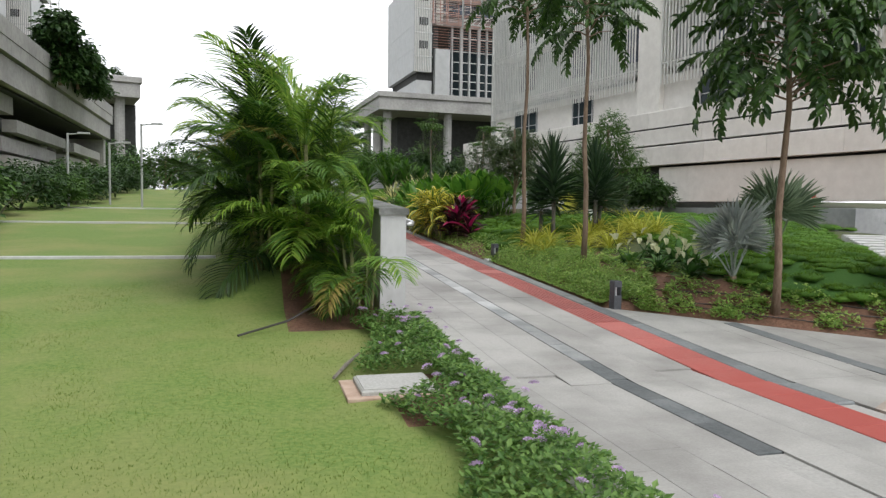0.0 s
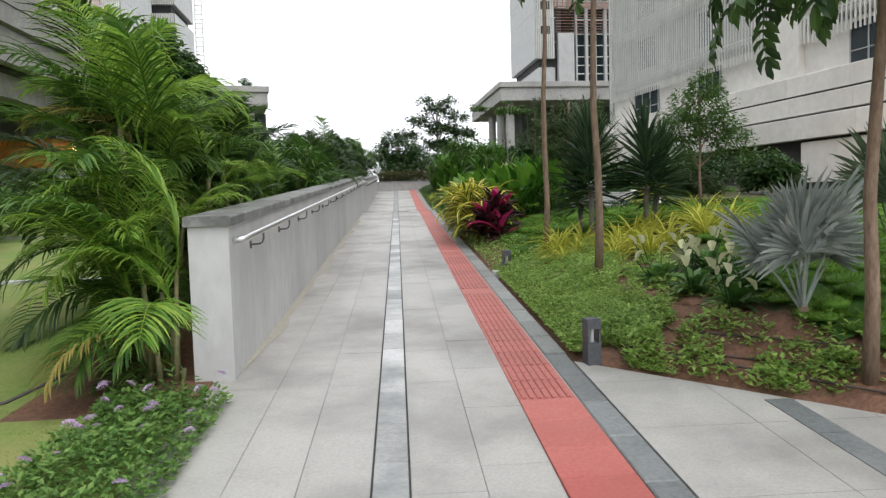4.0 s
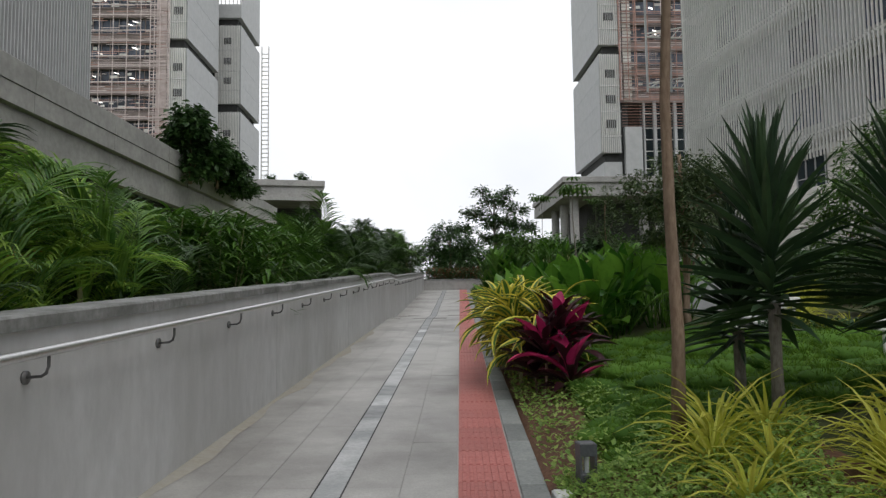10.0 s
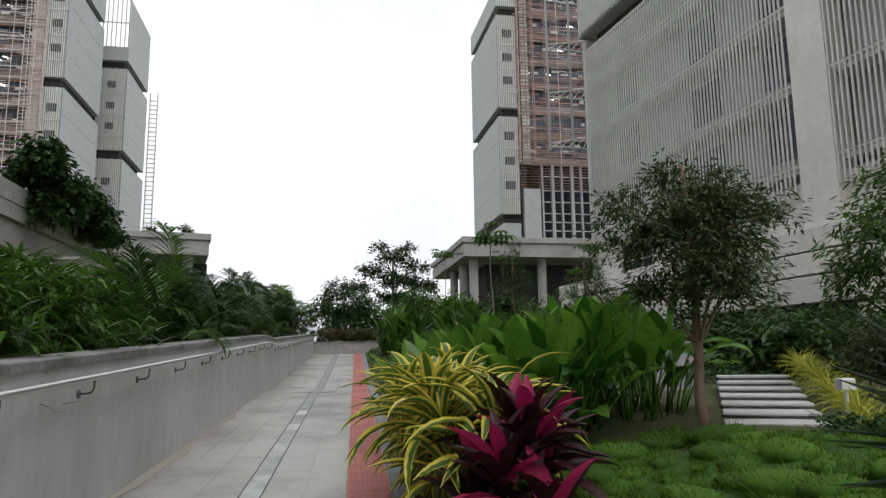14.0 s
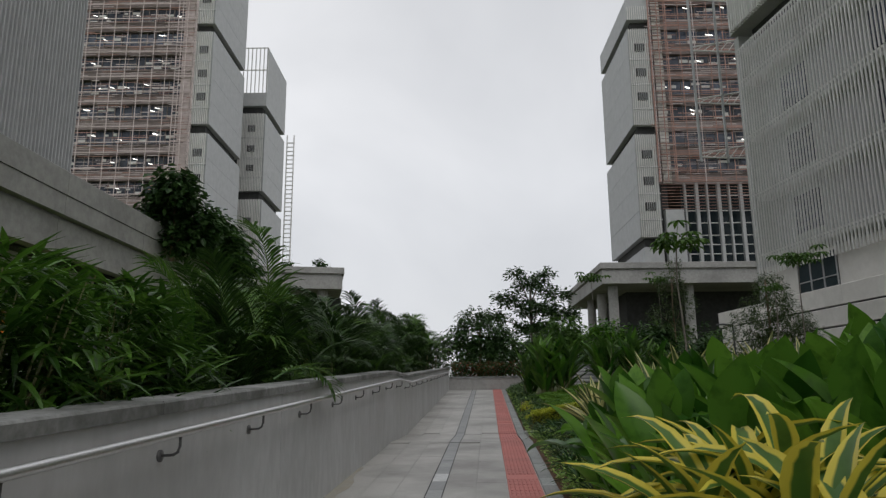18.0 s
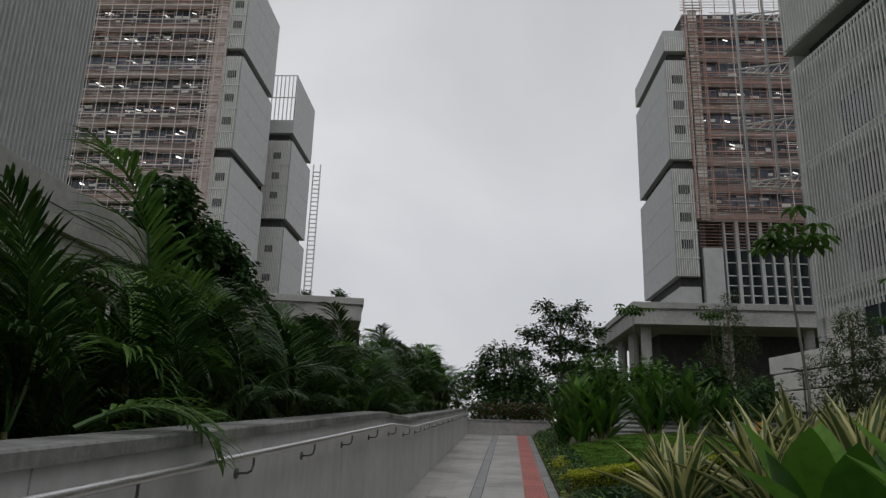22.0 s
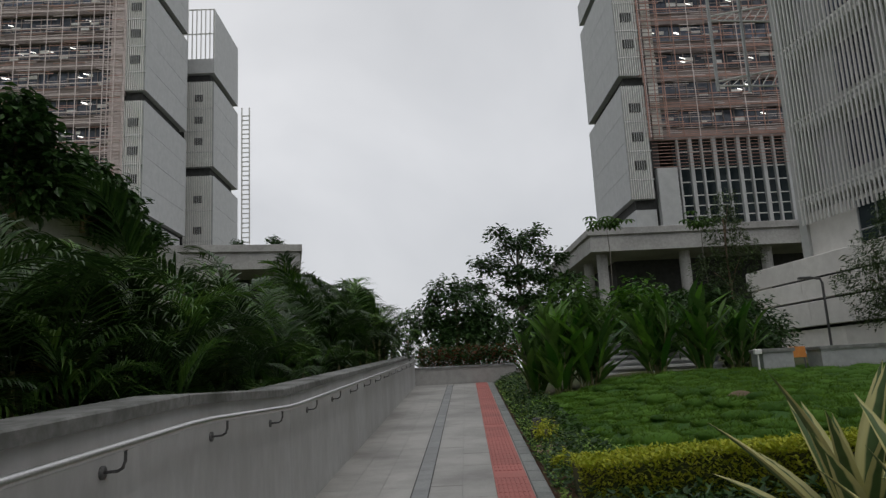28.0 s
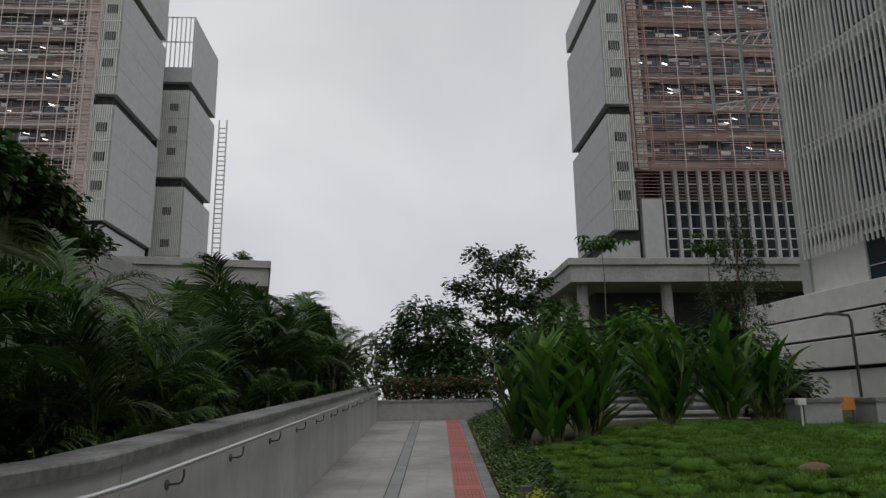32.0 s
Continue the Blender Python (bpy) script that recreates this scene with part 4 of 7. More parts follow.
def tower_left_far():
    t = thing("far_left_tower", "further tower of stacked pale boxes with an open steel crown", "tower", pose(-37.5, 128, 0.5, 0, 0, 3))
    for z0, z1 in ((16, 34.6), (36.1, 50.0)):
        cube_block(t, 0, -4.6, 0, 14.0, z0, z1, fin_x=(-4.6, -0.06), flip=True)
    # near-black core, painted shade in the box gaps
    part("recess_core", Mesh().box(-6, 0.9, 1.5, -0.8, 13, 53), M_GAPSHADE, t)
    part("crown_slab", Mesh().box(-5, 0.0, 51.4, 0, 14, 53.8), M_PANEL, t)
    part("crown_side", Mesh().box(-0.2, 0.0, 53.8, 0.0, 14, 62.3), M_PANEL, t)
    cr = Mesh()
    for k in range(8):
        cr.box(-5 + k * 0.7, 0.0, 53.8, -4.85 + k * 0.7, 0.12, 62.3)
    for z in (58, 62.2):
        cr.box(-6, 0.0, z, 0, 0.15, z + 0.15)
    part("crown_frame", cr, M_FIN, t)
    lad = Mesh()
    for x in (-1.4, 0.0):
        lad.box(x - 0.1, 22, 14, x + 0.1, 22.3, 54.4)
    for k in range(44):
        lad.box(-1.4, 22, 14 + k * 0.9, 0, 22.2, 14.16 + k * 0.9)
    part("stair_frame", lad, M_FIN, t)
    return t


tower_left()
tower_left_far()
podium("podium_left", "concrete podium roof on columns across the court", pose(-17.2, 98.5, 0, 0, 0, 14), -34, 0, 0, 24, 17.6, (-2.5, -12, -22), (2.2, 9.0, 16.0))


def left_block():
    b = thing("left_slatted_building", "pale slatted block set behind a concrete terrace", "building", pose(-22.5, 50.4, 0, 0, 0, 2))
    part("wall_core", Mesh().box(-20, -70, 6, -0.13, 0, 34), M_PANEL, b)
    m = Mesh()
    y = -45.0
    while y < 0:
        m.box(-0.13, y, 13.0, 0.0, y + 0.07, 34)
        y += 0.3
    ob = part("fins_beyond", m, M_PANEL, b)
    ob["kind"] = "stuff"
    return b


left_block()


def left_terrace():
    t = thing("concrete_terrace", "raw concrete terrace with a deep parapet and shaded undercroft", "terrace", pose(-13.7, 0, 0, 0, 0, 1.5))
    for k in range(15):
        y0 = -22 + k * 6
        part("parapet_panel", Mesh().slab(-0.35, y0 + 0.012, 9.05, 0.03, y0 + 5.988, 9.88, 0.02), M_CONC, t)
        part("parapet_panel", Mesh().slab(-0.35, y0 + 0.01, 8.33, 0, y0 + 5.99, 9.03, 0.015), M_CONC, t)
        part("fascia_panel", Mesh().box(-0.6, y0 + 0.008, 7.02, -0.2, y0 + 5.992, 8.22), M_CONC, t)
    part("deck", Mesh().box(-9, -22, 7.5, -0.36, 68, 8.33), M_CONC, t)
    # beam over the open undercroft
    for k in range(8):
        part("edge_beam", Mesh().box(-1.9, -22 + k * 8.05, 6.0, -1.1, -14 + k * 8.05, 6.9), M_CONC, t)
    # underside painted near-black for the shade beneath the deck
    part("soffit", Mesh().box(-9, -22, 6.9, -0.7, 68, 7.02), M_GAPSHADE, t)
    for k in range(6):
        part("pier", Mesh().box(-3.4, -16 + k * 11, 0, -2.4, -14.6 + k * 11, 6.0), M_CONC, t)
    # stacked planter walls closing the far half
    for a, b in ((42.2, 54.0), (56.5, 67.5)):
        for z0, z1, d, e in ((5.1, 5.75, -0.9, 0), (4.05, 4.8, -1.3, 1.2), (2.9, 3.75, -0.7, 2.5)):
            part("low_wall", Mesh().box(d - 0.7, a - e, z0, d, b - e, z1), M_CONC, t)
        part("low_backing", Mesh().box(-3.4, a, 0, -2.1, b, 6.0), M_CONC, t)
    # its near-black colour stands for the undercroft's shade
    part("back_wall", Mesh().box(-9, -22, 0, -8, 68, 7.5), M_GAPSHADE, t)
    part("end_wall", Mesh().box(-9, 67, 0, -0.6, 68, 7.0), M_CONC, t)
    return t


left_terrace()
# ---- plants: shared pieces ----
def frond_mesh(name, length, droop, rise, pairs, leaflet, material, curl=0.55, seed=0):
    """A pinnate palm leaf that leaves the origin along +x."""
    rnd = random.Random(seed)
    m = Mesh()
    segs = 12
    pts, e, p = [], rise, Vector((0, 0, 0))
    for i in range(segs + 1):
        pts.append((p.copy(), e))
        p = p + Vector((math.cos(e), 0, math.sin(e))) * (length / segs)
        e -= droop / segs * (0.5 + i / segs)
    m.tube([q for q, _ in pts], [0.014 - 0.011 * i / segs for i in range(segs + 1)], 4)
    for k in range(pairs):
        u = 0.16 + 0.82 * k / (pairs - 1)
        i = min(segs - 1, int(u * segs))
        q = pts[i][0].lerp(pts[i + 1][0], u * segs - i)
        e = pts[i][1]
        ll = leaflet * (0.45 + 0.9 * math.sin(math.pi * min(1, 0.18 + u * 0.82)) ** 0.8) * rnd.uniform(0.88, 1.1)
        for s in (1, -1):
            sweep = radians(68 - 38 * u) * s + rnd.uniform(-0.06, 0.06)
            m.blade(tuple(q), sweep, e * 0.45 + 0.25 + rnd.uniform(-0.15, 0.15), ll, 0.031, curl * (1.9 + rnd.uniform(-0.4, 0.6)), 4, 0.15, 0.05, 0.3)
    return m.data(name, material)


def frond_set(material, seed):
    return [frond_mesh("frond", 1.65, 2.0, 1.25, 34, 0.44, material, seed=seed + 1), frond_mesh("frond", 1.45, 2.3, 0.95, 30, 0.42, material, seed=seed + 2),
            frond_mesh("frond", 1.7, 1.6, 1.4, 34, 0.46, material, seed=seed + 3), frond_mesh("frond", 1.25, 2.0, 0.55, 24, 0.42, material, seed=seed + 4)]


FRONDS, DIM_FRONDS, SHADE_FRONDS = frond_set(L_PALM, 0), frond_set(L_PALMDIM, 20), frond_set(L_PALMSHADE, 10)
FROND_DRY = frond_mesh("dry_frond", 1.3, 2.2, 0.8, 26, 0.36, L_PALMDRY, seed=5)


def through_wall(m, data):
    """True where a frond set so would run into the wall or its coping."""
    for i in range(0, len(data.vertices), 7):
        q = m @ data.vertices[i].co
        if q.x > X_WALL - 0.36 and q.x < X_WALL + 0.1 and q.y > 7.7 and q.z < coping_z(q.y) + 0.01:
            return True
        if q.x >= X_WALL + 0.1 and q.y > 7.7 and q.z < coping_z(q.y) - 0.35:
            return True
    return False


def areca(x, y, size=1.0, seed=0, canes=6, fronds=20, height=1.0, dry=True, deep=False, wall=True, spill=0):
    """A clump of canes with fronds; beside the wall few fronds lean out over it. deep: leaves darkened as painted
    shade.
    """
    rnd = random.Random(seed)
    t = thing("areca_palm", "clump of deep green areca palm with arching fronds" if deep else "clump of feathery bright green areca palm with arching fronds", "palm", pose(x, y, G(x, y) - 0.02), "areca palms along the wall")
    tops = []
    for k in range(canes):
        a, r = k * 2.4 + rnd.uniform(-0.4, 0.4), rnd.uniform(0.05, 0.22) * size
        h = (0.1 + 0.9 * (k + 0.5) / canes) * height
        lean = rnd.uniform(0.03, 0.14)
        p0 = Vector((math.cos(a) * r, math.sin(a) * r, -0.05))
        p1 = p0 + Vector((math.cos(a) * lean * h, math.sin(a) * lean * h, h))
        part("cane", Mesh().tube([p0, p0.lerp(p1, 0.5) + Vector((0, 0, 0.02)), p1], [0.032 * size, 0.027 * size, 0.021 * size], 7), M_CANE, t, smooth=True)
        tops.append((p1, a))
    for k in range(fronds):
        p1, a = tops[k % canes]
        az = math.degrees(a) + 137.5 * (k // canes) + rnd.uniform(-40, 40)
        short = 1.0
        if wall and math.cos(radians(az)) > 0.2:
            short = 1.0 if spill > 0 else (0.5 if p1.z < 1.0 else 0.72)
            spill -= 1
        # low fronds and deep clumps take the darker copies, shade put into colour
        data = FROND_DRY if dry and k == fronds - 2 else (SHADE_FRONDS if deep and rnd.random() < 0.7 else DIM_FRONDS if deep or (p1.z < 0.8 * height and rnd.random() < 0.55) else FRONDS)[(0, 2, 2, 1, 0, 3)[rnd.randrange(6)]]
        sit = pose(0, 0, 0, rnd.uniform(-14, 14), 18 - 46 * (k % canes + 0.5) / canes * rnd.uniform(0.4, 1) + rnd.uniform(-8, 8), 0) @ Matrix.Scale(size * short * rnd.uniform(0.72, 1.05), 4)
        for turn in (0, 40, -40, 90, -90, 150):
            spot = pose(p1.x, p1.y, p1.z - 0.05, 0, 0, az + turn) @ sit
            if not through_wall(t.matrix_basis @ spot, data):
                part("frond", data, None, t, place=spot)
                break
    return t


def rosette(leaves, length, width, rise0, rise1, droop, material, seed=0, segs=4, fold=0.25, belly=0.4, stem=0.0, name="rosette", ball=False, tip=0.02):
    rnd = random.Random(seed)
    m = Mesh()
    for k in range(leaves):
        u = (k + 0.5) / leaves
        a = k * 2.39996 + rnd.uniform(-0.25, 0.25)
        rise = rise0 + (rise1 - rise0) * u + rnd.uniform(-0.12, 0.12)
        m.blade((0.012 * math.cos(a), 0.012 * math.sin(a), stem * u), a, rise, length * rnd.uniform(0.78, 1.1), width * rnd.uniform(0.85, 1.1), droop * rnd.uniform(0.6, 1.3), segs, fold, tip, belly, rnd.uniform(-0.3, 0.3))
    return m.data(name, material)


LEAVES = {}


def leaf_rosette(parent, n, length, width, rise0, rise1, droop, material, place, seed=0, stem=0.1, fold=0.25, belly=0.45, alt=None, share=0.0, tip=0.02):
    """A rosette whose leaves are parts of their own, on a few shared meshes."""
    rnd = random.Random(seed)
    key = (length, width, droop, material.name)
    for mat in (material, alt):
        k2 = key + (mat.name if mat else "",)
        if mat and k2 not in LEAVES:
            LEAVES[k2] = [Mesh().blade((0.01, 0, 0), 0, 0.0, length * f, width, droop * g, 8, fold, tip, belly, tw).data("leaf", mat, True) for f, g, tw in ((1.0, 1.0, 0.2), (0.88, 0.65, -0.25), (1.08, 1.25, 0.1))]
    for k in range(n):
        u = (k + 0.5) / n
        mat = alt if alt and rnd.random() < share * (0.4 + u) else material
        data = LEAVES[key + (mat.name,)][rnd.randrange(3)]
        part("leaf", data, None, parent, place=place @ pose(0, 0, stem * u, 0, 0, k * 137.5 + rnd.uniform(-14, 14)) @ pose(0, 0, 0, rnd.uniform(-12, 12), -math.degrees(rise0 + (rise1 - rise0) * u) + rnd.uniform(-7, 7), 0) @ Matrix.Scale(rnd.uniform(0.8, 1.1), 4))


def scatter(count, fn, material, name, label, category, leafsize, seed=0, upright=0.6, kind="stuff"):
    """Many small leaves over an area in one mesh; fn(rnd) gives a place or None."""
    rnd = random.Random(seed)
    m = Mesh()
    for _ in range(count):
        p = fn(rnd)
        if p is None:
            continue
        a, el = rnd.uniform(0, 6.283), rnd.uniform(0.0, 1.2) * upright
        d = Vector((math.cos(a) * math.cos(el), math.sin(a) * math.cos(el), math.sin(el)))
        s = leafsize * rnd.uniform(0.6, 1.25)
        m.leaf(p, d, (rnd.uniform(-0.4, 0.4), rnd.uniform(-0.4, 0.4), 1), s, s * 0.55)
    ob = new(name, m.data(name, material))
    return tagged(ob, label, category, kind=kind)


def blades(count, fn, material, name, label, category, height, width, seed=0):
    """Many grass blades, one narrow triangle each, in one mesh."""
    rnd = random.Random(seed)
    v, f = [], []
    for _ in range(count):
        p = fn(rnd)
        if p is None:
            continue
        a, l = rnd.uniform(0, 6.283), height * rnd.uniform(0.55, 1.2)
        w, lean = width, rnd.uniform(0.1, 0.75) * l
        n = len(v)
        c, s = math.cos(a), math.sin(a)
        b = rnd.uniform(0, 6.283)
        v += [(p[0] - s * w, p[1] + c * w, p[2]), (p[0] + s * w, p[1] - c * w, p[2]), (p[0] + math.cos(b) * lean, p[1] + math.sin(b) * lean, p[2] + l)]
        f.append((n, n + 1, n + 2))
    me = bpy.data.meshes.new(name)
    me.from_pydata(v, [], f)
    me.materials.append(material)
    return tagged(new(name, me), label, category, kind="stuff")


def crown_mesh(blobs, leaves, size, material, seed=0, droop=0.3, narrow=0.5, name="crown", shell=0.55):
    """A ragged crown: leaves in sprays round many twig ends that lie in and on uneven blobs."""
    rnd = random.Random(seed)
    m = Mesh()
    total = sum(b[3] ** 2 for b in blobs)
    for bx, by, bz, br, bh in blobs:
        n = int(leaves * br * br / total / 7) + 1
        for _ in range(n):
            a, el = rnd.uniform(0, 6.283), math.asin(rnd.uniform(-0.75, 1))
            r = rnd.uniform(shell, 1.08)
            c = Vector((bx + br * r * math.cos(a) * math.cos(el), by + br * r * math.sin(a) * math.cos(el), bz + bh * r * math.sin(el)))
            out = Vector((math.cos(a), math.sin(a), rnd.uniform(-0.3, 0.5))).normalized()
            for k in range(7):
                d = (out + Vector((rnd.uniform(-0.9, 0.9), rnd.uniform(-0.9, 0.9), rnd.uniform(-0.7, 0.5) - droop))).normalized()
                s = size * rnd.uniform(0.65, 1.2)
                m.leaf(c + Vector((rnd.uniform(-1, 1), rnd.uniform(-1, 1), rnd.uniform(-1, 1))) * size * 0.7, d, (rnd.uniform(-0.5, 0.5), rnd.uniform(-0.5, 0.5), 1), s, s * narrow)
    return m.data(name, material)


# ---- left of the ramp ----
areca(-2.56, 8.05, 0.79, 11, 10, 34, 1.06, wall=False)
k = 0
y = 9.2
while y < 48.3:
    if 16.5 < y < 21.7:
        y = 21.7
    near = y < 16
    s = jit(0.92, 1.08) * (1.0 if near else 1.3)
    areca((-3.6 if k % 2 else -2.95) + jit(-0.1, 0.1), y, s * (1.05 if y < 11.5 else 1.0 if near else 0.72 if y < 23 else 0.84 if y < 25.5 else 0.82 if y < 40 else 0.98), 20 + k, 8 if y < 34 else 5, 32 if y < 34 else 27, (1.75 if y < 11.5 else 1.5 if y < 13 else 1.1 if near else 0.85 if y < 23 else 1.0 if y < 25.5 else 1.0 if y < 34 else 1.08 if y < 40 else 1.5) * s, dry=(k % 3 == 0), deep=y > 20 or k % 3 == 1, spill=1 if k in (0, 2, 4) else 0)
    y += 0.62 if y < 34 else 0.85
    k += 1
hanging = thing("fallen_palm_frond", "dark drooping palm frond hanging over the wall coping", "palm frond")
part("frond", frond_mesh("frond", 0.95, 2.0, 0.5, 22, 0.26, L_PALMDIM, seed=9), None, hanging, place=pose(X_WALL - 0.3, 22.1, coping_z(22.1) + 0.03, 0, 0, 55))


def bamboo(x, y, h, seed):
    rnd = random.Random(seed)
    z = G(x, y)
    t = thing("bamboo_clump", "dense bright green bamboo-like clump with lance leaves", "shrub", pose(x, y, z), "bamboo clumps behind the wall")
    for k in range(9):
        a, r = rnd.uniform(0, 6.28), rnd.uniform(0.05, 0.3)
        part("culm", Mesh().tube([(r * math.cos(a), r * math.sin(a), -0.05), (1.6 * r * math.cos(a), 1.6 * r * math.sin(a), h * 0.55), (2.4 * r * math.cos(a), 2.4 * r * math.sin(a), h * 0.95)], [0.012, 0.01, 0.004], 5), M_CANE, t)
    m = Mesh()
    for k in range(1050):
        a, u = rnd.uniform(0, 6.28), rnd.random() ** 0.6
        r = (0.3 + 0.7 * math.sin(math.pi * min(1, 0.15 + u * 0.8))) * 0.78 * rnd.uniform(0.5, 1.1)
        m.blade((r * math.cos(a), r * math.sin(a), 0.15 + u * (h - 0.15)), a + rnd.uniform(-1.6, 1.6), rnd.uniform(-0.5, 0.6), rnd.uniform(0.25, 0.42), rnd.uniform(0.034, 0.052), rnd.uniform(0.1, 0.8), 3, 0.15, 0.04, 0.3)
    part("foliage", m, L_BAMBOO, t)
    return t


for k, (x, y, h) in enumerate(((-3.6, 16.7, 1.85), (-3.0, 17.2, 1.75), (-3.6, 18.3, 1.95), (-3.0, 18.7, 1.75), (-3.6, 19.7, 1.95), (-3.0, 20.1, 1.75), (-3.5, 20.8, 1.85))):
    bamboo(x, y, h, 60 + k)


def lantana_place(rnd):
    y = rnd.uniform(2.2, 7.4)
    if 4.75 < y < 5.5:
        x = rnd.uniform(-2.36, -1.98)
    else:
        x = rnd.uniform(-2.72 + 0.18 * math.sin(y * 2.1) - 0.1, -1.94)
    h = 0.30 * math.sin(math.pi * min(1, max(0.08, (x + 2.85) / 0.95))) ** 0.5 * (0.75 + 0.4 * noise.noise((x * 3, y * 3, 2)))
    return (x, y, F(y) + rnd.uniform(0.25, 1.0) * h)


scatter(15000, lantana_place, L_LANTANA, "lantana_bed", "low green lantana bed edging the paving", "groundcover", 0.05, 3)
rnd = random.Random(9)
flower = Mesh()
for k in range(22):
    a, r = k * 2.4, 0.024 * math.sqrt(k / 22)
    z = 0.024 - 18.0 * r * r
    flower.leaf((r * math.cos(a), r * math.sin(a), z), (math.cos(a) * (0.3 + 30 * r), math.sin(a) * (0.3 + 30 * r), 0.7), (-math.cos(a), -math.sin(a), 1.2), 0.014, 0.016)
f_data = flower.data("lantana_flower", L_LILAC)
for k in range(70):
    p = lantana_place(rnd)
    tagged(part("lantana_flower", f_data, None, None, place=pose(p[0], p[1], p[2] + 0.05 + 0.1 * rnd.random(), rnd.uniform(-30, 30), rnd.uniform(-30, 30), 0) @ Matrix.Scale(rnd.uniform(0.9, 1.35), 4)), "small lilac lantana flower head", "flower", "lantana flowers")
manhole = thing("manhole_cover", "square pale concrete inspection cover in a clay surround on the lawn", "manhole", pose(-2.71, 5.15, G(-2.71, 5.15) + 0.01))
part("surround", Mesh().slab(-0.4, -0.3, -0.05, 0.32, 0.28, 0.012), M_CLAY, manhole)
part("lid", Mesh().slab(-0.29, -0.24, 0.0, 0.29, 0.24, 0.05, 0.012), M_MANHOLE, manhole)
for k in range(15):
    part("rib", Mesh().slab(-0.27, -0.224 + 0.03 * k, 0.05, 0.27, -0.206 + 0.03 * k, 0.06, 0.003), M_MANHOLE, manhole)
stick = thing("fallen_stick", "short dry grey stick lying on the lawn", "stick")
part("stick_body", Mesh().tube([(-3.15, 5.4, 0.06), (-3.0, 5.75, 0.09), (-2.85, 6.1, 0.1)], [0.014, 0.018, 0.01], 6), M_GREYBARK, stick)
hose = thing("drip_pipe", "black drip irrigation pipe lying on the soil", "pipe")
part("pipe_body", Mesh().tube([(-3.9, 7.0, F(7) + 0.03), (-3.4, 7.4, F(7.4) + 0.08), (-3.1, 7.6, F(7.6) + 0.2)], 0.012, 6), M_PIPE, hose)


def mown_place(rnd):
    y = rnd.random() ** 1.6 * 11 - 0.2
    x = -2.6 - rnd.random() * (3.2 + y * 0.75)
    if -3.3 + 0.25 * noise.noise((x * 5, y * 5, 4)) < x and y > 7.1 + 0.3 * noise.noise((x * 4, y * 4, 8)) or (x > -3.1 and 4.8 < y < 5.5):
        return None
    return (x, y, F(y) - 0.005 + 0.03 * noise.noise((x * 1.3, y * 1.3, 0)))


blades(110000, mown_place, L_MOWN, "lawn_grass", "short mown lawn grass, yellowing in patches", "grass", 0.018, 0.0035, 5)
for y, w in ((13.4, 0.13), (21.6, 0.12), (30, 0.12)):
    edging = thing("lawn_edging", "pale concrete edging strip across the lawn", "edging", kind="structure")
    part("strip", Mesh().slab(-11.0, y, F(y) - 0.1, -4.4, y + w, F(y) + 0.05), M_STEP, edging)


def shrub(name, label, x, y, r, h, material, leaves, size, seed, narrow=0.5, group="", z=None, n=5):
    rnd = random.Random(seed)
    blobs = [(rnd.uniform(-0.45, 0.45) * r, rnd.uniform(-0.45, 0.45) * r, h * rnd.uniform(0.3, 0.68), r * rnd.uniform(0.5, 0.75), h * rnd.uniform(0.28, 0.42)) for _ in range(n)]
    t = thing(name, label, "shrub", pose(x, y, (G(x, y) if z is None else z) - 0.03), group)
    for k in range(3):
        a = rnd.uniform(0, 6.28)
        part("stem", Mesh().tube([(0, 0, -0.05), (0.25 * r * math.cos(a), 0.25 * r * math.sin(a), h * 0.3), (0.5 * r * math.cos(a), 0.5 * r * math.sin(a), h * 0.6)], [0.03, 0.02, 0.01], 5), M_GREYBARK, t)
    part("crown", crown_mesh(blobs, leaves, size, material, seed, narrow=narrow, shell=0.35), None, t)
    return t


for k in range(15):
    shrub("terrace_shrub", "dense dark green shrub at the foot of the terrace", -11.4 + jit(-0.5, 0.3), 12 + k * 3.1, jit(1.5, 1.9), jit(1.5, 1.9), L_TREE if k % 3 else L_BRIGHT, 2600, 0.2, 300 + k, group="shrubs along the terrace")


def tree(name, label, x, y, height, trunk_r, blobs, leaves, size, material, seed, bark=None, lean=(0, 0), z=None, narrow=0.5, droop=0.3, group="", shell=0.5):
    base = (G(x, y) if z is None else z) - 0.05
    t = thing(name, label, "tree", pose(x, y, base), group)
    lx, ly = lean
    n = 6
    path = [(lx * (i / n) ** 1.4 + 0.02 * math.sin(i * 2 + seed), ly * (i / n) ** 1.4 + 0.02 * math.cos(i * 1.7 + seed), height * i / n) for i in range(n + 1)]
    forks = []
    for bx, by, bz, br, bh in blobs:
        k = max(1, min(n - 1, int(n * min(0.95, max(0.3, (bz - br * 0.8) / height)))))
        forks.append((path[k], (bx, by, bz), trunk_r * 0.45))
    part("trunk", Mesh().tube(path, [trunk_r * (1.25 if i == 0 else 1 - 0.5 * i / n) for i in range(n + 1)], 8), bark or M_BARK, t, smooth=True)
    for p, q, r in forks:
        p, q = Vector(p), Vector(q)
        part("limb", Mesh().tube([p, p.lerp(q, 0.5) + Vector((0, 0, 0.08 * (q - p).length)), q], [r, r * 0.7, r * 0.35], 5), bark or M_BARK, t)
    part("crown", crown_mesh(blobs, leaves, size, material, seed, droop, narrow, shell=shell), None, t)
    return t


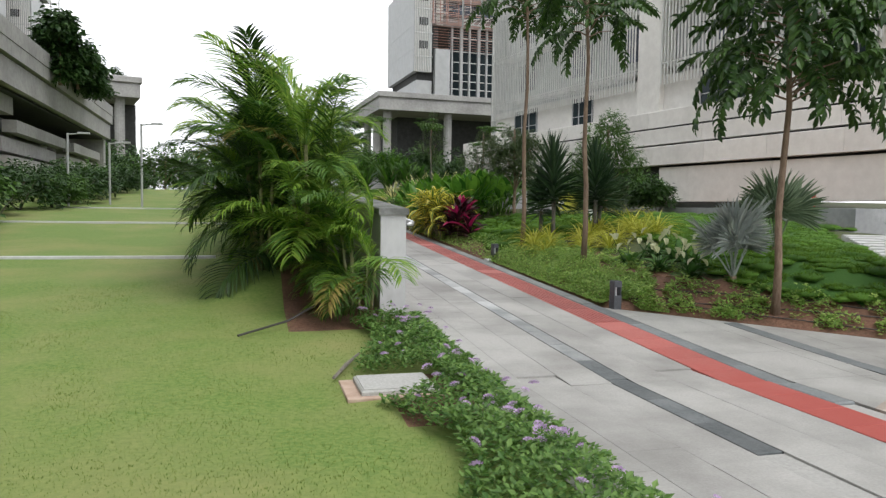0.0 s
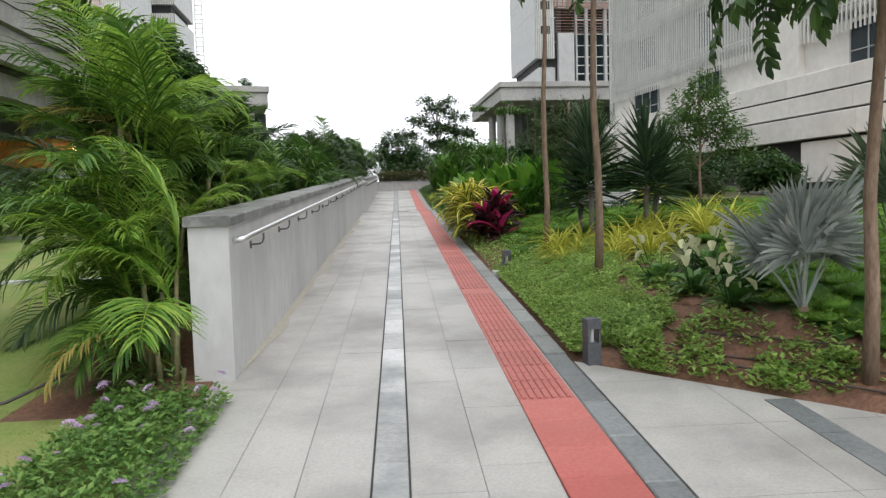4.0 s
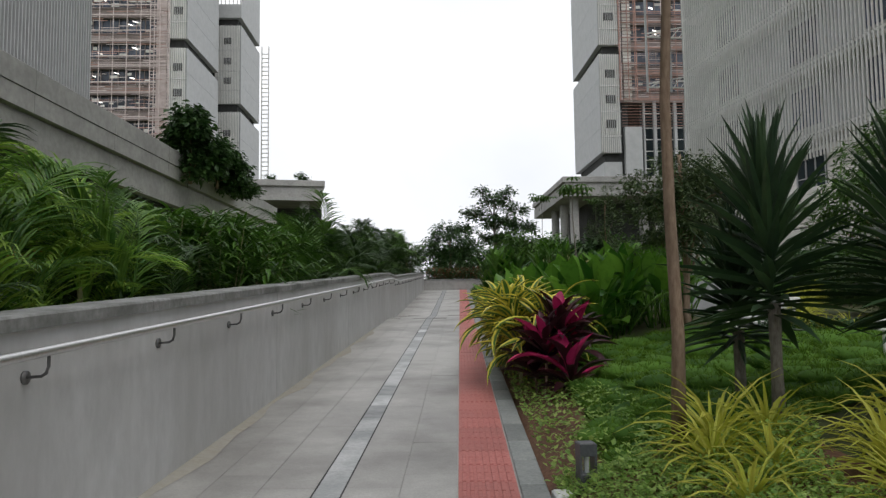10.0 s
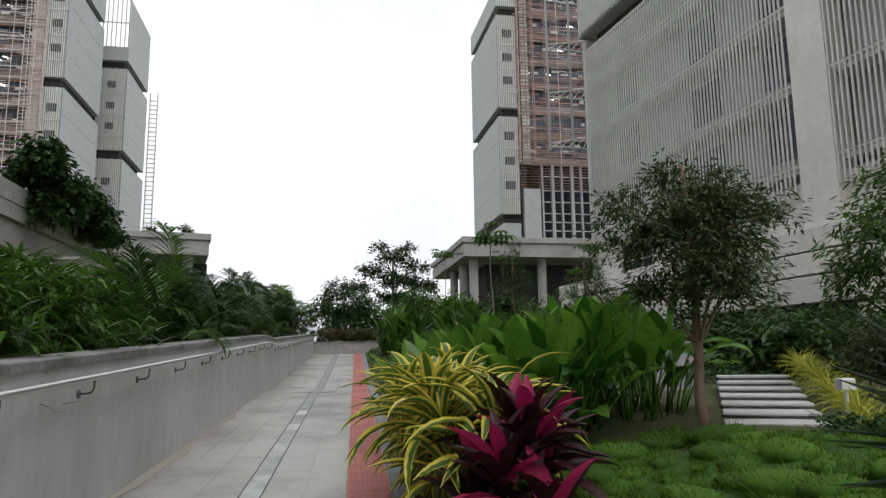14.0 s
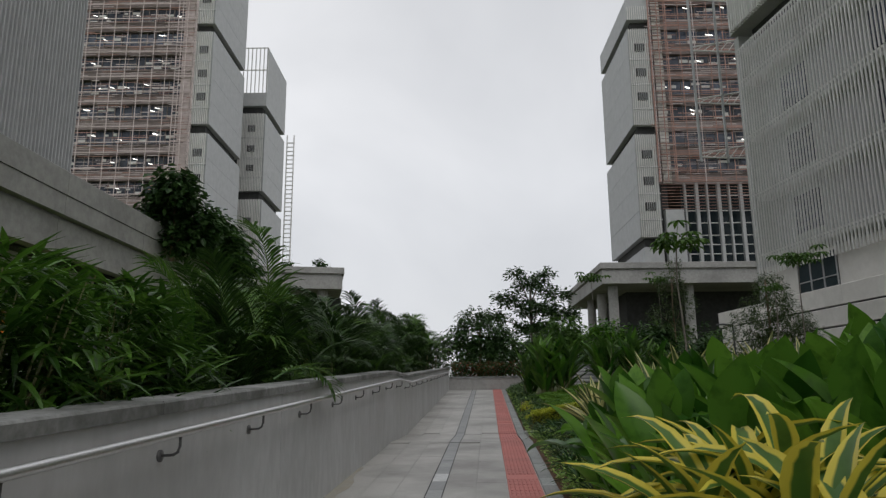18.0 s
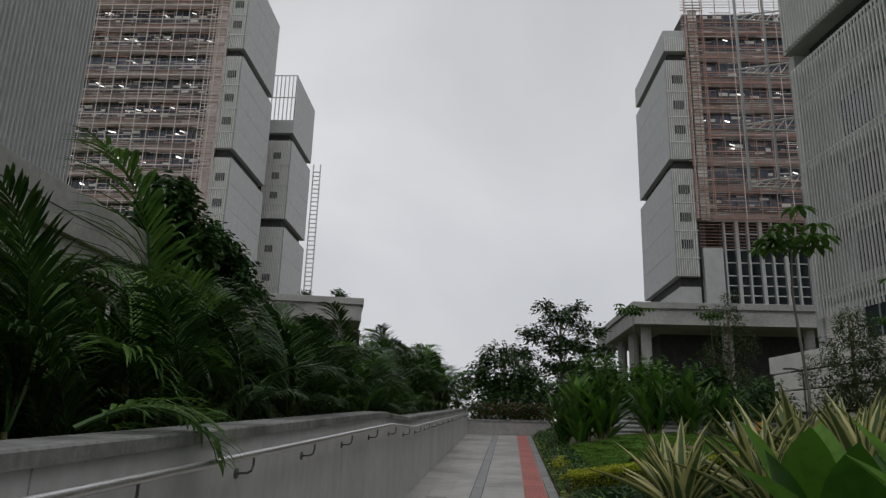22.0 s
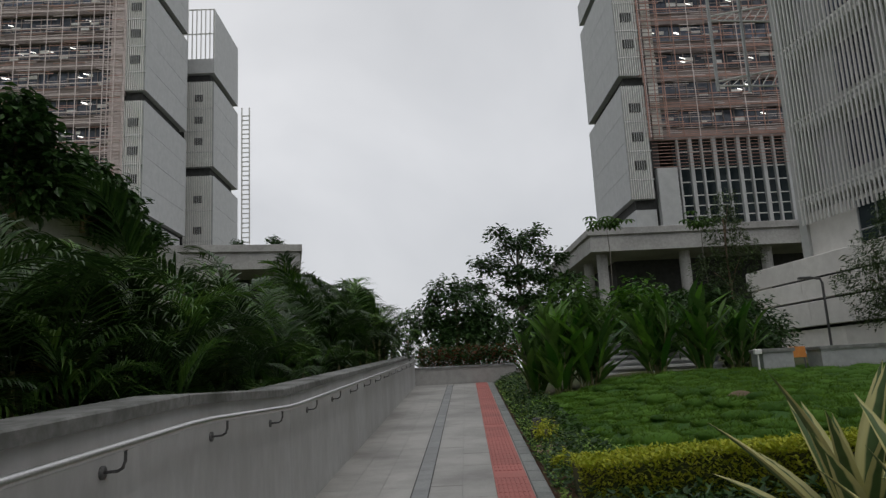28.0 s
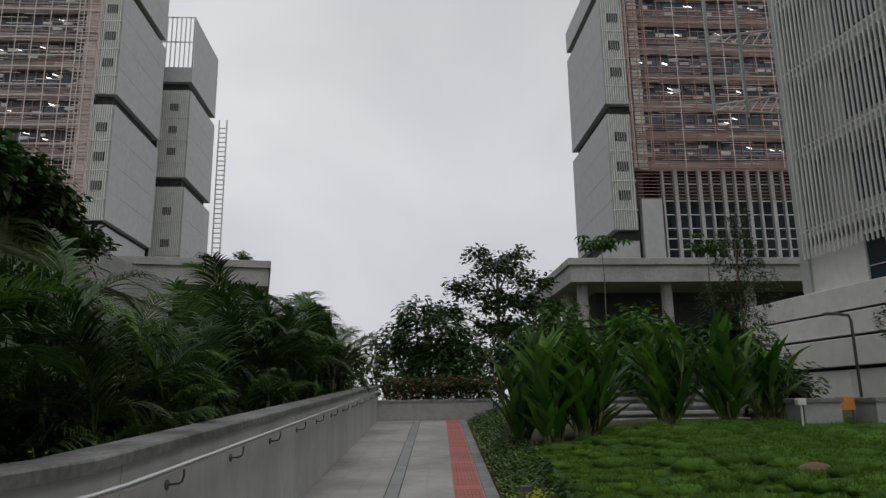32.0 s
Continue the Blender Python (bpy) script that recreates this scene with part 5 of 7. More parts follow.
# broad-leaved trees on the left terrace and small shrubs on the podium roof
tree("terrace_tree", "dark broad-leaved young tree growing on the terrace", -14.5, 46.0, 3.4, 0.09, [(0, 0, 3.0, 1.15, 0.9), (-0.6, 0.5, 2.2, 1.1, 0.9), (0.6, 0.9, 1.9, 1.1, 0.9), (0.1, 0.6, 1.0, 1.2, 0.9), (-0.3, 1.6, 1.4, 1.1, 0.8), (0.1, -0.2, 3.8, 0.7, 0.6)], 4600, 0.42, L_TREE, 71, z=8.3, narrow=0.55, droop=0.6)
tree("terrace_tree", "dark broad-leaved young tree growing on the terrace", -14.4, 50.0, 2.4, 0.08, [(0, 0, 1.9, 1.2, 0.9), (0.3, 1.2, 1.2, 1.2, 0.8), (-0.5, -1, 1.3, 1.1, 0.8), (0.1, 2.2, 0.7, 1.0, 0.7)], 4200, 0.4, L_TREE, 72, z=8.7, narrow=0.55, droop=0.6)
shrub("terrace_bush", "dark leafy bush on the terrace edge", -14.3, 54.5, 1.2, 1.4, L_TREE, 1100, 0.34, 73, z=8.6)
for k, x in enumerate((-20.6, -24.8)):
    shrub("roof_shrub", "small dark shrub on the podium roof", x, 100.5, 0.9, 1.5, L_TREE, 420, 0.35, 74 + k, z=17.6, group="shrubs on the podium roof")

# ---- tall saplings beside the ramp ----
def spray_mesh(length, pairs, leaflet, width, seed):
    """A drooping compound leaf along +x with broad leaflets."""
    rnd = random.Random(seed)
    m = Mesh()
    pts, e, p = [], 0.55, Vector((0, 0, 0))
    for i in range(9):
        pts.append(p.copy())
        p = p + Vector((math.cos(e), 0, math.sin(e))) * (length / 8)
        e -= 0.19
    m.tube(pts, [0.008 - 0.0008 * i for i in range(9)], 4)
    for k in range(pairs):
        u = 0.22 + 0.74 * k / (pairs - 1)
        i = min(7, int(u * 8))
        q = pts[i].lerp(pts[i + 1], u * 8 - i)
        for s in (1, -1):
            m.blade(tuple(q), s * radians(75 - 30 * u) + rnd.uniform(-0.15, 0.15), -0.25 + rnd.uniform(-0.3, 0.2), leaflet * rnd.uniform(0.8, 1.15), width, 0.9 + rnd.uniform(-0.2, 0.4), 3, 0.18, 0.04, 0.5)
    m.blade(tuple(pts[8]), 0, -0.8, leaflet, width, 0.5, 3, 0.18, 0.04, 0.5)
    return m.data("leaf_spray", L_SAPLING)


SPRAYS = [spray_mesh(0.8, 9, 0.17, 0.078, 1), spray_mesh(0.68, 8, 0.16, 0.074, 2), spray_mesh(0.9, 10, 0.175, 0.08, 3)]


def sapling(label, x, y, height, r0, lean, low, n, seed, size=1.0):
    """low: height above which the crown's leaves start."""
    rnd = random.Random(seed)
    t = thing("tall_sapling", label, "tree", pose(x, y, G(x, y) - 0.05), "saplings along the ramp")
    path = [Vector((lean * i / 7 + 0.018 * math.sin(i * 1.7 + seed), 0.018 * math.cos(i * 2.1 + seed), height * i / 7)) for i in range(8)]
    part("trunk", Mesh().tube(path, [r0 * (1.18 if i == 0 else 1 - 0.075 * i) for i in range(8)], 9), M_BARK, t, smooth=True)
    for k in range(n):
        u = (k + 0.5) / n
        z = low + (height - low) * u
        i = min(6, int(z / height * 7))
        p = path[i].lerp(path[i + 1], z / height * 7 - i)
        az = k * 137.5 + rnd.uniform(-25, 25)
        l = rnd.uniform(0.15, 0.75) * (1.0 - 0.5 * u) * size
        q = p + Vector((math.cos(radians(az)) * l, math.sin(radians(az)) * l, l * 0.35))
        if l > 0.3:
            part("twig", Mesh().tube([p, p.lerp(q, 0.5) + Vector((0, 0, 0.04)), q], [0.014, 0.01, 0.006], 5), M_BARK, t)
        for j in range(2 if l > 0.3 else 1):
            part("leaf_spray", SPRAYS[rnd.randrange(3)], None, t, place=pose(q.x, q.y, q.z, 0, 0, az + rnd.uniform(-55, 55)) @ pose(0, 0, 0, rnd.uniform(-20, 20), rnd.uniform(-20, 45), 0) @ Matrix.Scale(size * rnd.uniform(0.75, 1.1), 4))
    return t


sapling("slim straight sapling with drooping dark compound leaves", 1.5, 10.46, 4.7, 0.047, -0.06, 3.7, 34, 81, 0.95)
sapling("slim straight sapling with drooping dark compound leaves", 1.45, 13.1, 5.6, 0.046, 0.03, 4.5, 34, 82, 0.95)
sapling("slim sapling with a low crown of large drooping glossy leaves", 2.26, 6.95, 4.4, 0.048, 0.1, 2.55, 92, 83, 1.0)

# ---- planting right of the ramp, near part ----
YUCCA = rosette(115, 0.6, 0.064, -0.25, 1.5, 0.16, L_YUCCA, 5, 3, 0.35, 0.35, 0.72, "crown")


def yucca(x, y, h, s, seed, stems=1):
    rnd = random.Random(seed)
    t = thing("yucca_tree", "dark spiky yucca tree on a thin bare stem", "yucca", pose(x, y, G(x, y) - 0.04, 0, 0, rnd.uniform(0, 360)), "yucca trees on the lawn")
    for k in range(stems):
        a = 2.1 * k + seed
        ox, oy = (0, 0) if stems == 1 else (0.22 * math.cos(a), 0.22 * math.sin(a))
        hh = h * (1 - 0.16 * k)
        part("stem", Mesh().tube([(ox * 0.3, oy * 0.3, 0), (ox * 0.8, oy * 0.8, hh * 0.5), (ox, oy, hh)], [0.05, 0.04, 0.045], 8), M_GREYBARK, t, smooth=True)
        part("crown", YUCCA, None, t, place=pose(ox, oy, hh - 0.1, rnd.uniform(-8, 8), rnd.uniform(-8, 8), rnd.uniform(0, 360)) @ Matrix.Scale(s * (1 - 0.1 * k), 4))
    return t


yucca(2.2, 13.3, 0.85, 1.25, 1)
yucca(2.2, 13.95, 0.6, 0.9, 2)
yucca(2.95, 13.05, 0.72, 1.1, 3, 2)

SPIDER = [rosette(46, 0.5, 0.026, 0.35, 1.4, 1.7, L_SPIDER, 11 + k, 4, 0.3, 0.3, 0.03, "tuft") for k in range(2)]
for k, (x, y) in enumerate(((1.72, 12.3), (2.25, 12.13), (2.97, 12.78), (1.63, 12.9), (2.17, 11.8), (2.76, 11.66), (3.4, 12.2), (3.2, 11.5), (1.45, 11.95), (1.95, 12.9), (2.6, 12.5), (3.7, 12.8), (2.0, 11.5), (1.5, 12.6), (2.4, 11.3), (3.6, 11.7))):
    t = thing("golden_grass", "arching golden variegated grass-like tuft", "grass plant", pose(x, y, G(x, y) - 0.02, 0, 0, k * 47), "golden grass tufts")
    part("tuft", SPIDER[k % 2], None, t, place=Matrix.Scale(1.0 + 0.3 * (k % 4) / 3, 4))

LILY = rosette(26, 0.42, 0.115, 0.3, 1.35, 1.1, L_PEACE, 21, 4, 0.2, 0.5, 0.03, "leaves")
SPATHE = Mesh().blade((0, 0, 0), 0, 1.1, 0.13, 0.09, 0.6, 4, 0.4, 0.02, 0.45).data("spathe", L_SPATHE)
for k, (x, y) in enumerate(((2.05, 8.35), (1.95, 9.75), (2.45, 9.4), (2.0, 9.05), (2.5, 9.95), (2.4, 8.75))):
    rnd = random.Random(k + 5)
    t = thing("peace_lily", "dark green peace lily with cream white spathes", "flower plant", pose(x, y, G(x, y) - 0.02, 0, 0, k * 70), "peace lilies")
    part("leaves", LILY, None, t, place=Matrix.Scale(0.78, 4))
    for q in range(7):
        a, r, h = rnd.uniform(0, 6.28), rnd.uniform(0.1, 0.42), rnd.uniform(0.2, 0.46)
        s = part("flower_stalk", Mesh().tube([(r * 0.3 * math.cos(a), r * 0.3 * math.sin(a), 0), (r * math.cos(a), r * math.sin(a), h)], 0.005, 4), L_LILY, t)
        part("spathe", SPATHE, None, s, place=pose(r * math.cos(a), r * math.sin(a), h, 0, 0, rnd.uniform(0, 360)))

# silver fan palms
def fan_leaf(material):
    fan = Mesh()
    for k in range(30):
        a = radians(-108 + 216 * k / 29)
        fan.blade((0.7, 0, 0), a, 0.12 + 0.06 * (k % 2), 0.66 - 0.12 * abs(a) / 2, 0.056, 0.35 + 0.2 * (k % 3), 5, 0.45, 0.04, 0.5)
    fan.tube([(0, 0, 0), (0.38, 0, 0.015), (0.71, 0, 0)], [0.017, 0.013, 0.009], 5)
    return fan.data("fan_leaf", material)


FAN, FAN_GREEN = fan_leaf(L_SILVER), fan_leaf(L_FANGREEN)


def silver_palm(x, y, s, seed, n=10, green=False):
    rnd = random.Random(seed)
    t = thing("silver_fan_palm", "grey-green fan palm with stiff pleated leaves" if green else "silvery blue fan palm with stiff pleated leaves", "palm", pose(x, y, G(x, y) - 0.03), "silver fan palms")
    part("trunk", Mesh().tube([(0, 0, 0), (0.01, 0, 0.07 * s), (0, 0, 0.15 * s)], [0.08 * s, 0.06 * s, 0.045 * s], 9), M_BARK, t, smooth=True)
    for k in range(n):
        el = 86 - 36 * (k / n) ** 1.2
        part("fan_leaf", FAN_GREEN if green else FAN, None, t, place=pose(0, 0, 0.1 * s, 0, 0, k * 137.5 + rnd.uniform(-15, 15)) @ pose(0, 0, 0, rnd.uniform(-35, 35), -el, 0) @ Matrix.Scale(s * rnd.uniform(0.8, 1.05), 4))
    return t


silver_palm(2.32, 7.8, 0.85, 1)
silver_palm(3.75, 8.75, 0.95, 2, 9, True)
silver_palm(4.0, 6.55, 0.72, 3, 9)


def bed_cover(rnd):
    y = rnd.uniform(6.5, 13.2)
    x = bed_edge(y) + 0.02 + rnd.random() * (1.25 + 0.16 * (y - 8))
    if x + 0.12 * math.sin(y * 2.7) > 1.42 + 0.17 * (y - 8.6) + 0.15 * noise.noise((x * 3, y * 3, 11)) or (x < 0.95 and y < 8.25):
        return None
    h = 0.2 * (0.7 + 0.5 * noise.noise((x * 2.5, y * 2.5, 7))) * smooth01(0.0, 0.25, x - bed_edge(y))
    return (x, y, G(x, y) + rnd.uniform(0.1, 1) * h)


scatter(72000, bed_cover, L_COVER, "groundcover_bed", "low dense green groundcover beside the kerb", "groundcover", 0.039, 31)


soil_rnd = random.Random(77)
SOIL_SPOTS = []
for _ in range(100):
    sy = soil_rnd.uniform(2.0, 8.6)
    SOIL_SPOTS.append((bed_edge(sy) + 0.1 + 1.15 * soil_rnd.random() ** 1.3, sy, soil_rnd.uniform(0.09, 0.24)))

for _ in range(24):
    sy = soil_rnd.uniform(8.7, 11.4)
    SOIL_SPOTS.append((soil_rnd.uniform(1.45, 2.35), sy, soil_rnd.uniform(0.08, 0.2)))


def soil_cover(rnd):
    cx, cy, r = SOIL_SPOTS[rnd.randrange(len(SOIL_SPOTS))]
    a, q = rnd.uniform(0, 6.283), r * math.sqrt(rnd.random())
    x, y = cx + q * math.cos(a), cy + q * math.sin(a)
    if x < bed_edge(y) + 0.03 or (x < 0.95 and y < 8.25):
        return None
    return (x, y, G(x, y) + rnd.uniform(0.01, 0.16) * (1.1 - q / r))


scatter(12500, soil_cover, L_COVER, "sparse_groundcover", "sparse young groundcover clumps on red soil", "groundcover", 0.06, 33)
for k in range(3):
    e = 0.34 + 0.24 * k
    pts = []
    for q in range(14):
        y = 8.6 - 0.5 * q
        x = bed_edge(y) + e + 0.07 * math.sin(q * 1.1 + 2.3 * k)
        pts.append((x, y, G(x, y) + 0.02 + 0.012 * math.sin(q * 2.1 + k)))
    hose = thing("drip_pipe", "brown drip irrigation pipe lying on the red soil", "pipe", group="drip pipes on the bed")
    part("pipe_body", Mesh().tube(pts, 0.007, 5), M_PIPE, hose)
# dead leaves lying on the soil
dry_leaf = Mesh().blade((0, 0, 0), 0, 0.1, 0.13, 0.06, 0.5, 3, 0.3, 0.05, 0.45).data("dry_leaf", L_DEAD)
rnd = random.Random(19)
for k in range(90):
    y = rnd.uniform(3.5, 8.8)
    x = bed_edge(y) + rnd.uniform(0.15, 1.8)
    tagged(part("dry_leaf", dry_leaf, None, None, place=pose(x, y, G(x, y) + 0.012, rnd.uniform(-15, 15), rnd.uniform(-12, 12), rnd.uniform(0, 360)) @ Matrix.Scale(rnd.uniform(0.5, 1.2), 4)), "curled brown dead leaf on the soil", "dead leaf", "dead leaves on the bed")

def dracaena(x, y, seed, heads=6, h=0.5):
    rnd = random.Random(seed)
    t = thing("variegated_dracaena", "bushy dracaena with yellow-edged arching leaves", "shrub", pose(x, y, G(x, y) - 0.03), "variegated dracaenas")
    for k in range(heads):
        a, r, hh = rnd.uniform(0, 6.28), rnd.uniform(0, 0.3), h * rnd.uniform(0.35, 1.1)
        st = part("stem", Mesh().tube([(0.3 * r * math.cos(a), 0.3 * r * math.sin(a), 0), (r * math.cos(a), r * math.sin(a), hh)], [0.014, 0.01], 5), M_CANE, t)
        spot = pose(r * math.cos(a), r * math.sin(a), hh - 0.06, rnd.uniform(-14, 14), rnd.uniform(-14, 14), rnd.uniform(0, 360))
        leaf_rosette(t, 16, 0.7 if h > 0.5 else 0.5, 0.1, 0.15, 1.4, 1.5, L_VARIEG, spot, seed + k, 0.16)
    return t


for k, (x, y) in enumerate(((0.74, 16.75), (0.8, 17.2), (0.72, 17.65), (0.98, 17.7), (0.78, 18.15), (1.05, 17.25))):
    dracaena(x, y, 400 + k, 4, 0.74)
for k, (x, y) in enumerate(((0.85, 18.8), (0.85, 19.5))):
    dracaena(x, y, 430 + k, 3, 0.3)

for k, (x, y, h) in enumerate(((0.92, 15.9, 0.5), (1.08, 16.45, 0.62), (1.16, 15.7, 0.16), (0.85, 16.25, 0.3), (1.12, 16.1, 0.62), (1.3, 16.35, 0.45))):
    rnd = random.Random(k + 60)
    t = thing("red_cordyline", "dark red cordyline with bright magenta young leaves", "shrub", pose(x, y, G(x, y) - 0.03), "red cordylines")
    part("stem", Mesh().tube([(0, 0, 0), (0.02, 0.01, h)], [0.018, 0.012], 6), M_BARK, t)
    leaf_rosette(t, 24, 0.5, 0.115, 0.1, 1.45, 0.7, L_RED, pose(0.02, 0.01, h - 0.12, rnd.uniform(-10, 10), rnd.uniform(-10, 10), rnd.uniform(0, 360)), k, 0.2, 0.35, 0.5, L_PINK, 0.22)

BIGLEAF = []
for k, (h, l, w, r, dr) in enumerate(((0.26, 0.42, 0.2, 0.9, 1.0), (0.46, 0.46, 0.22, 1.2, 0.8), (0.66, 0.46, 0.21, 1.4, 0.5), (0.58, 0.42, 0.2, 0.8, 1.3))):
    m = Mesh().tube([(0, 0, 0), (0.05, 0, h * 0.5), (0.12, 0, h)], [0.011, 0.009, 0.007], 4)
    m.blade((0.12, 0, h), 0, r, l, w, dr, 9, 0.14, 0.02, 0.5)
    BIGLEAF.append(m.data("leaf", L_BIG, True))


def large_leaf(x, y, s, seed, n=20):
    rnd = random.Random(seed)
    t = thing("large_leaf_plant", "lush plant with broad glossy green paddle leaves", "plant", pose(x, y, G(x, y) - 0.03), "broad-leaved plants on the bank")
    for k in range(n):
        r = 0.3 * math.sqrt(rnd.random())
        a = rnd.uniform(0, 6.28)
        part("leaf", BIGLEAF[(0, 1, 1, 2, 2, 3)[rnd.randrange(6)]], None, t, place=pose(r * math.cos(a), r * math.sin(a), 0.0, rnd.uniform(-10, 10), rnd.uniform(-18, 22), math.degrees(a) + rnd.uniform(-70, 70)) @ Matrix.Scale(s * rnd.uniform(0.75, 1.2), 4))
    return t


k = 0
for y in (18.75, 19.35, 19.95, 20.55, 21.2, 21.9, 22.5):
    for x in (1.15, 1.75, 2.35, 2.95):
        if (y > 21.5 and x > 2.4) or (y < 19 and x < 1.4):
            continue
        large_leaf(x + jit(-0.14, 0.14), y + jit(-0.15, 0.15), 1.08 if y < 21 else 1.02, 500 + k, 31)
        k += 1
PALEGRASS = rosette(60, 0.42, 0.02, 0.3, 1.4, 1.5, L_PALEGRASS, 68, 4, 0.3, 0.35, 0.02, "tuft")
for k in range(9):
    y = 18.3 + 0.42 * k
    t = thing("pale_striped_grass", "pale green and cream striped grass tuft at the kerb", "grass plant", pose(0.8 + 0.06 * (k % 3), y, G(0.8, y) - 0.01, 0, 0, k * 77), "striped grass along the kerb")
    part("tuft", PALEGRASS, None, t, place=Matrix.Scale(1.05 + 0.15 * (k % 3), 4))

# soft mounded lawn on the bank
def mound(x, y):
    """Low rounded pillows with creases between them."""
    d = noise.voronoi((x * 2.1 + 0.5 * noise.noise((x * 2, y * 2, 3)), y * 1.9 + 0.5 * noise.noise((x * 2, y * 2, 9)), 0.0))[0]
    edge = smooth01(-0.05, 0.45, min(x - 2.3 - 0.33 * max(0, y - 8.7), x - bed_edge(y) - 0.95)) if y < 13.2 else 1.0
    return 0.01 + edge * (0.06 * math.sqrt(max(0.0, 1 - (d[0] / 0.7) ** 2)) * (0.75 + 0.5 * noise.noise((x * 0.9, y * 0.9, 5))) + 0.03 * noise.noise((x * 7, y * 7, 1.7)))


def lawn_here(x, y):
    e = 1.0 + 0.15 * math.sin(y * 0.9)
    if x < e + 0.1 or x > 10:
        return False
    if y < 13.2:
        return x > 2.3 + 0.33 * max(0, y - 8.7) and x > bed_edge(y) + 0.95 - 0.08 * math.sin(y * 3) and y > 4 and x < 4.35 + 0.743 * (y - 7.4)
    if y < 17.9:
        return not (x > 2.95 and y > 17.2 - 0.51 * (x - 3.1)) or x > 5.2
    if y < 26.5:
        return x > 3.4 and y > 24
    if y < 33.25 - 1.35 * min(x, 3.6):
        return False
    return y < 39.6


M_TURF = surface("velvet_turf", (0.022, 0.075, 0.008), (0.055, 0.15, 0.018), 60, (0.03, 0.085, 0.01), 2.0, 0.5, 0.95, 1.0)
L_CUSHION = foliage("cushion_grass", (0.035, 0.10, 0.008), (0.095, 0.21, 0.02), 0.8, 0.15, grain=30.0)


def build_mound_lawn():
    """The sheet of turf under the cushions."""
    step = 0.16
    nx, ny = int(9.2 / step), int(36 / step)
    idx, v, f = {}, [], []
    for j in range(ny):
        for i in range(nx):
            x, y = 0.9 + i * step, 4.0 + j * step
            if lawn_here(x, y):
                idx[i, j] = len(v)
                v.append((x, y, G(x, y) + mound(x, y)))
    for (i, j), a in idx.items():
        if (i + 1, j) in idx and (i, j + 1) in idx and (i + 1, j + 1) in idx:
            f.append((a, idx[i + 1, j], idx[i + 1, j + 1], idx[i, j + 1]))
    me = bpy.data.meshes.new("mound_lawn")
    me.from_pydata(v, [], f)
    me.materials.append(M_TURF)
    me.polygons.foreach_set("use_smooth", [True] * len(f))
    return tagged(new("mound_lawn", me), "dark turf sheet under the cushions of lawn grass", "lawn", kind="stuff")


def build_cushions():
    """Overlapping soft cushions of grass, each a lumpy low dome with a fuzz of short blades."""
    rnd = random.Random(8)
    v, f, bv, bf = [], [], [], []
    y, row = 4.2, 0
    while y < 39.6:
        x = 0.95 + (0.2 if row % 2 else 0)
        while x < 9.8:
            cx, cy = x + rnd.uniform(-0.14, 0.14), y + rnd.uniform(-0.12, 0.12)
            x += 0.31
            if not lawn_here(cx, cy):
                continue
            near = cx < 5.5
            r = rnd.uniform(0.10, 0.25)
            hh = rnd.uniform(0.3, 0.6) * r * (0.65 if cy < 13.2 else 1.0)
            squash, turn = rnd.uniform(0.5, 0.95), rnd.uniform(-0.9, 0.9)
            base = G(cx, cy) + 0.02
            ph = rnd.uniform(0, 6.28)

            def at(a, el):
                k = 1 + 0.2 * math.sin(2 * a + ph) + 0.12 * math.sin(5 * a - ph + 3 * el)
                lx, ly = r * k * math.cos(el) * math.cos(a), r * squash * k * math.cos(el) * math.sin(a)
                return (cx + lx * math.cos(turn) - ly * math.sin(turn), cy + lx * math.sin(turn) + ly * math.cos(turn), base + hh * (0.25 + 0.75 * math.sin(el)) * (1 + 0.1 * math.sin(2 * a + ph)))

            n, na = len(v), 14 if near else 10
            levels = (-0.55, -0.1, 0.3, 0.7, 1.1)
            for el in levels:
                v += [at(6.2832 * q / na, el) for q in range(na)]
            v.append((cx, cy, base + hh))
            for l in range(len(levels) - 1):
                f += [(n + l * na + q, n + l * na + (q + 1) % na, n + (l + 1) * na + (q + 1) % na, n + (l + 1) * na + q) for q in range(na)]
            top = n + (len(levels) - 1) * na
            f += [(top + q, top + (q + 1) % na, n + len(levels) * na) for q in range(na)]
            for _ in range(260 if near else 80):
                a, el = rnd.uniform(0, 6.283), math.asin(rnd.uniform(-0.2, 1))
                p = at(a, el)
                ox, oy = (p[0] - cx) / r, (p[1] - cy) / r
                d = Vector((ox + rnd.uniform(-0.6, 0.6), oy + rnd.uniform(-0.6, 0.6), 0.3 + 0.5 * math.sin(el))).normalized() * rnd.uniform(0.03, 0.08)
                b = rnd.uniform(0, 6.283)
                w = 0.004
                m = len(bv)
                bv += [(p[0] - w * math.cos(b), p[1] - w * math.sin(b), p[2] - 0.004), (p[0] + w * math.cos(b), p[1] + w * math.sin(b), p[2] - 0.004), (p[0] + d.x, p[1] + d.y, p[2] + d.z)]
                bf.append((m, m + 1, m + 2))
        y += 0.27
        row += 1
    for name, vv, ff, mat, label in (("lawn_cushions", v, f, L_CUSHION, "soft low cushions of dark green velvet grass"), ("mound_grass", bv, bf, L_GRASS, "fine short grass blades on the cushions of the lawn")):
        me = bpy.data.meshes.new(name)
        me.from_pydata(vv, [], ff)
        me.materials.append(mat)
        me.polygons.foreach_set("use_smooth", [True] * len(ff))
        tagged(new(name, me), label, "lawn" if name == "lawn_cushions" else "grass", kind="stuff")


build_mound_lawn()
build_cushions()

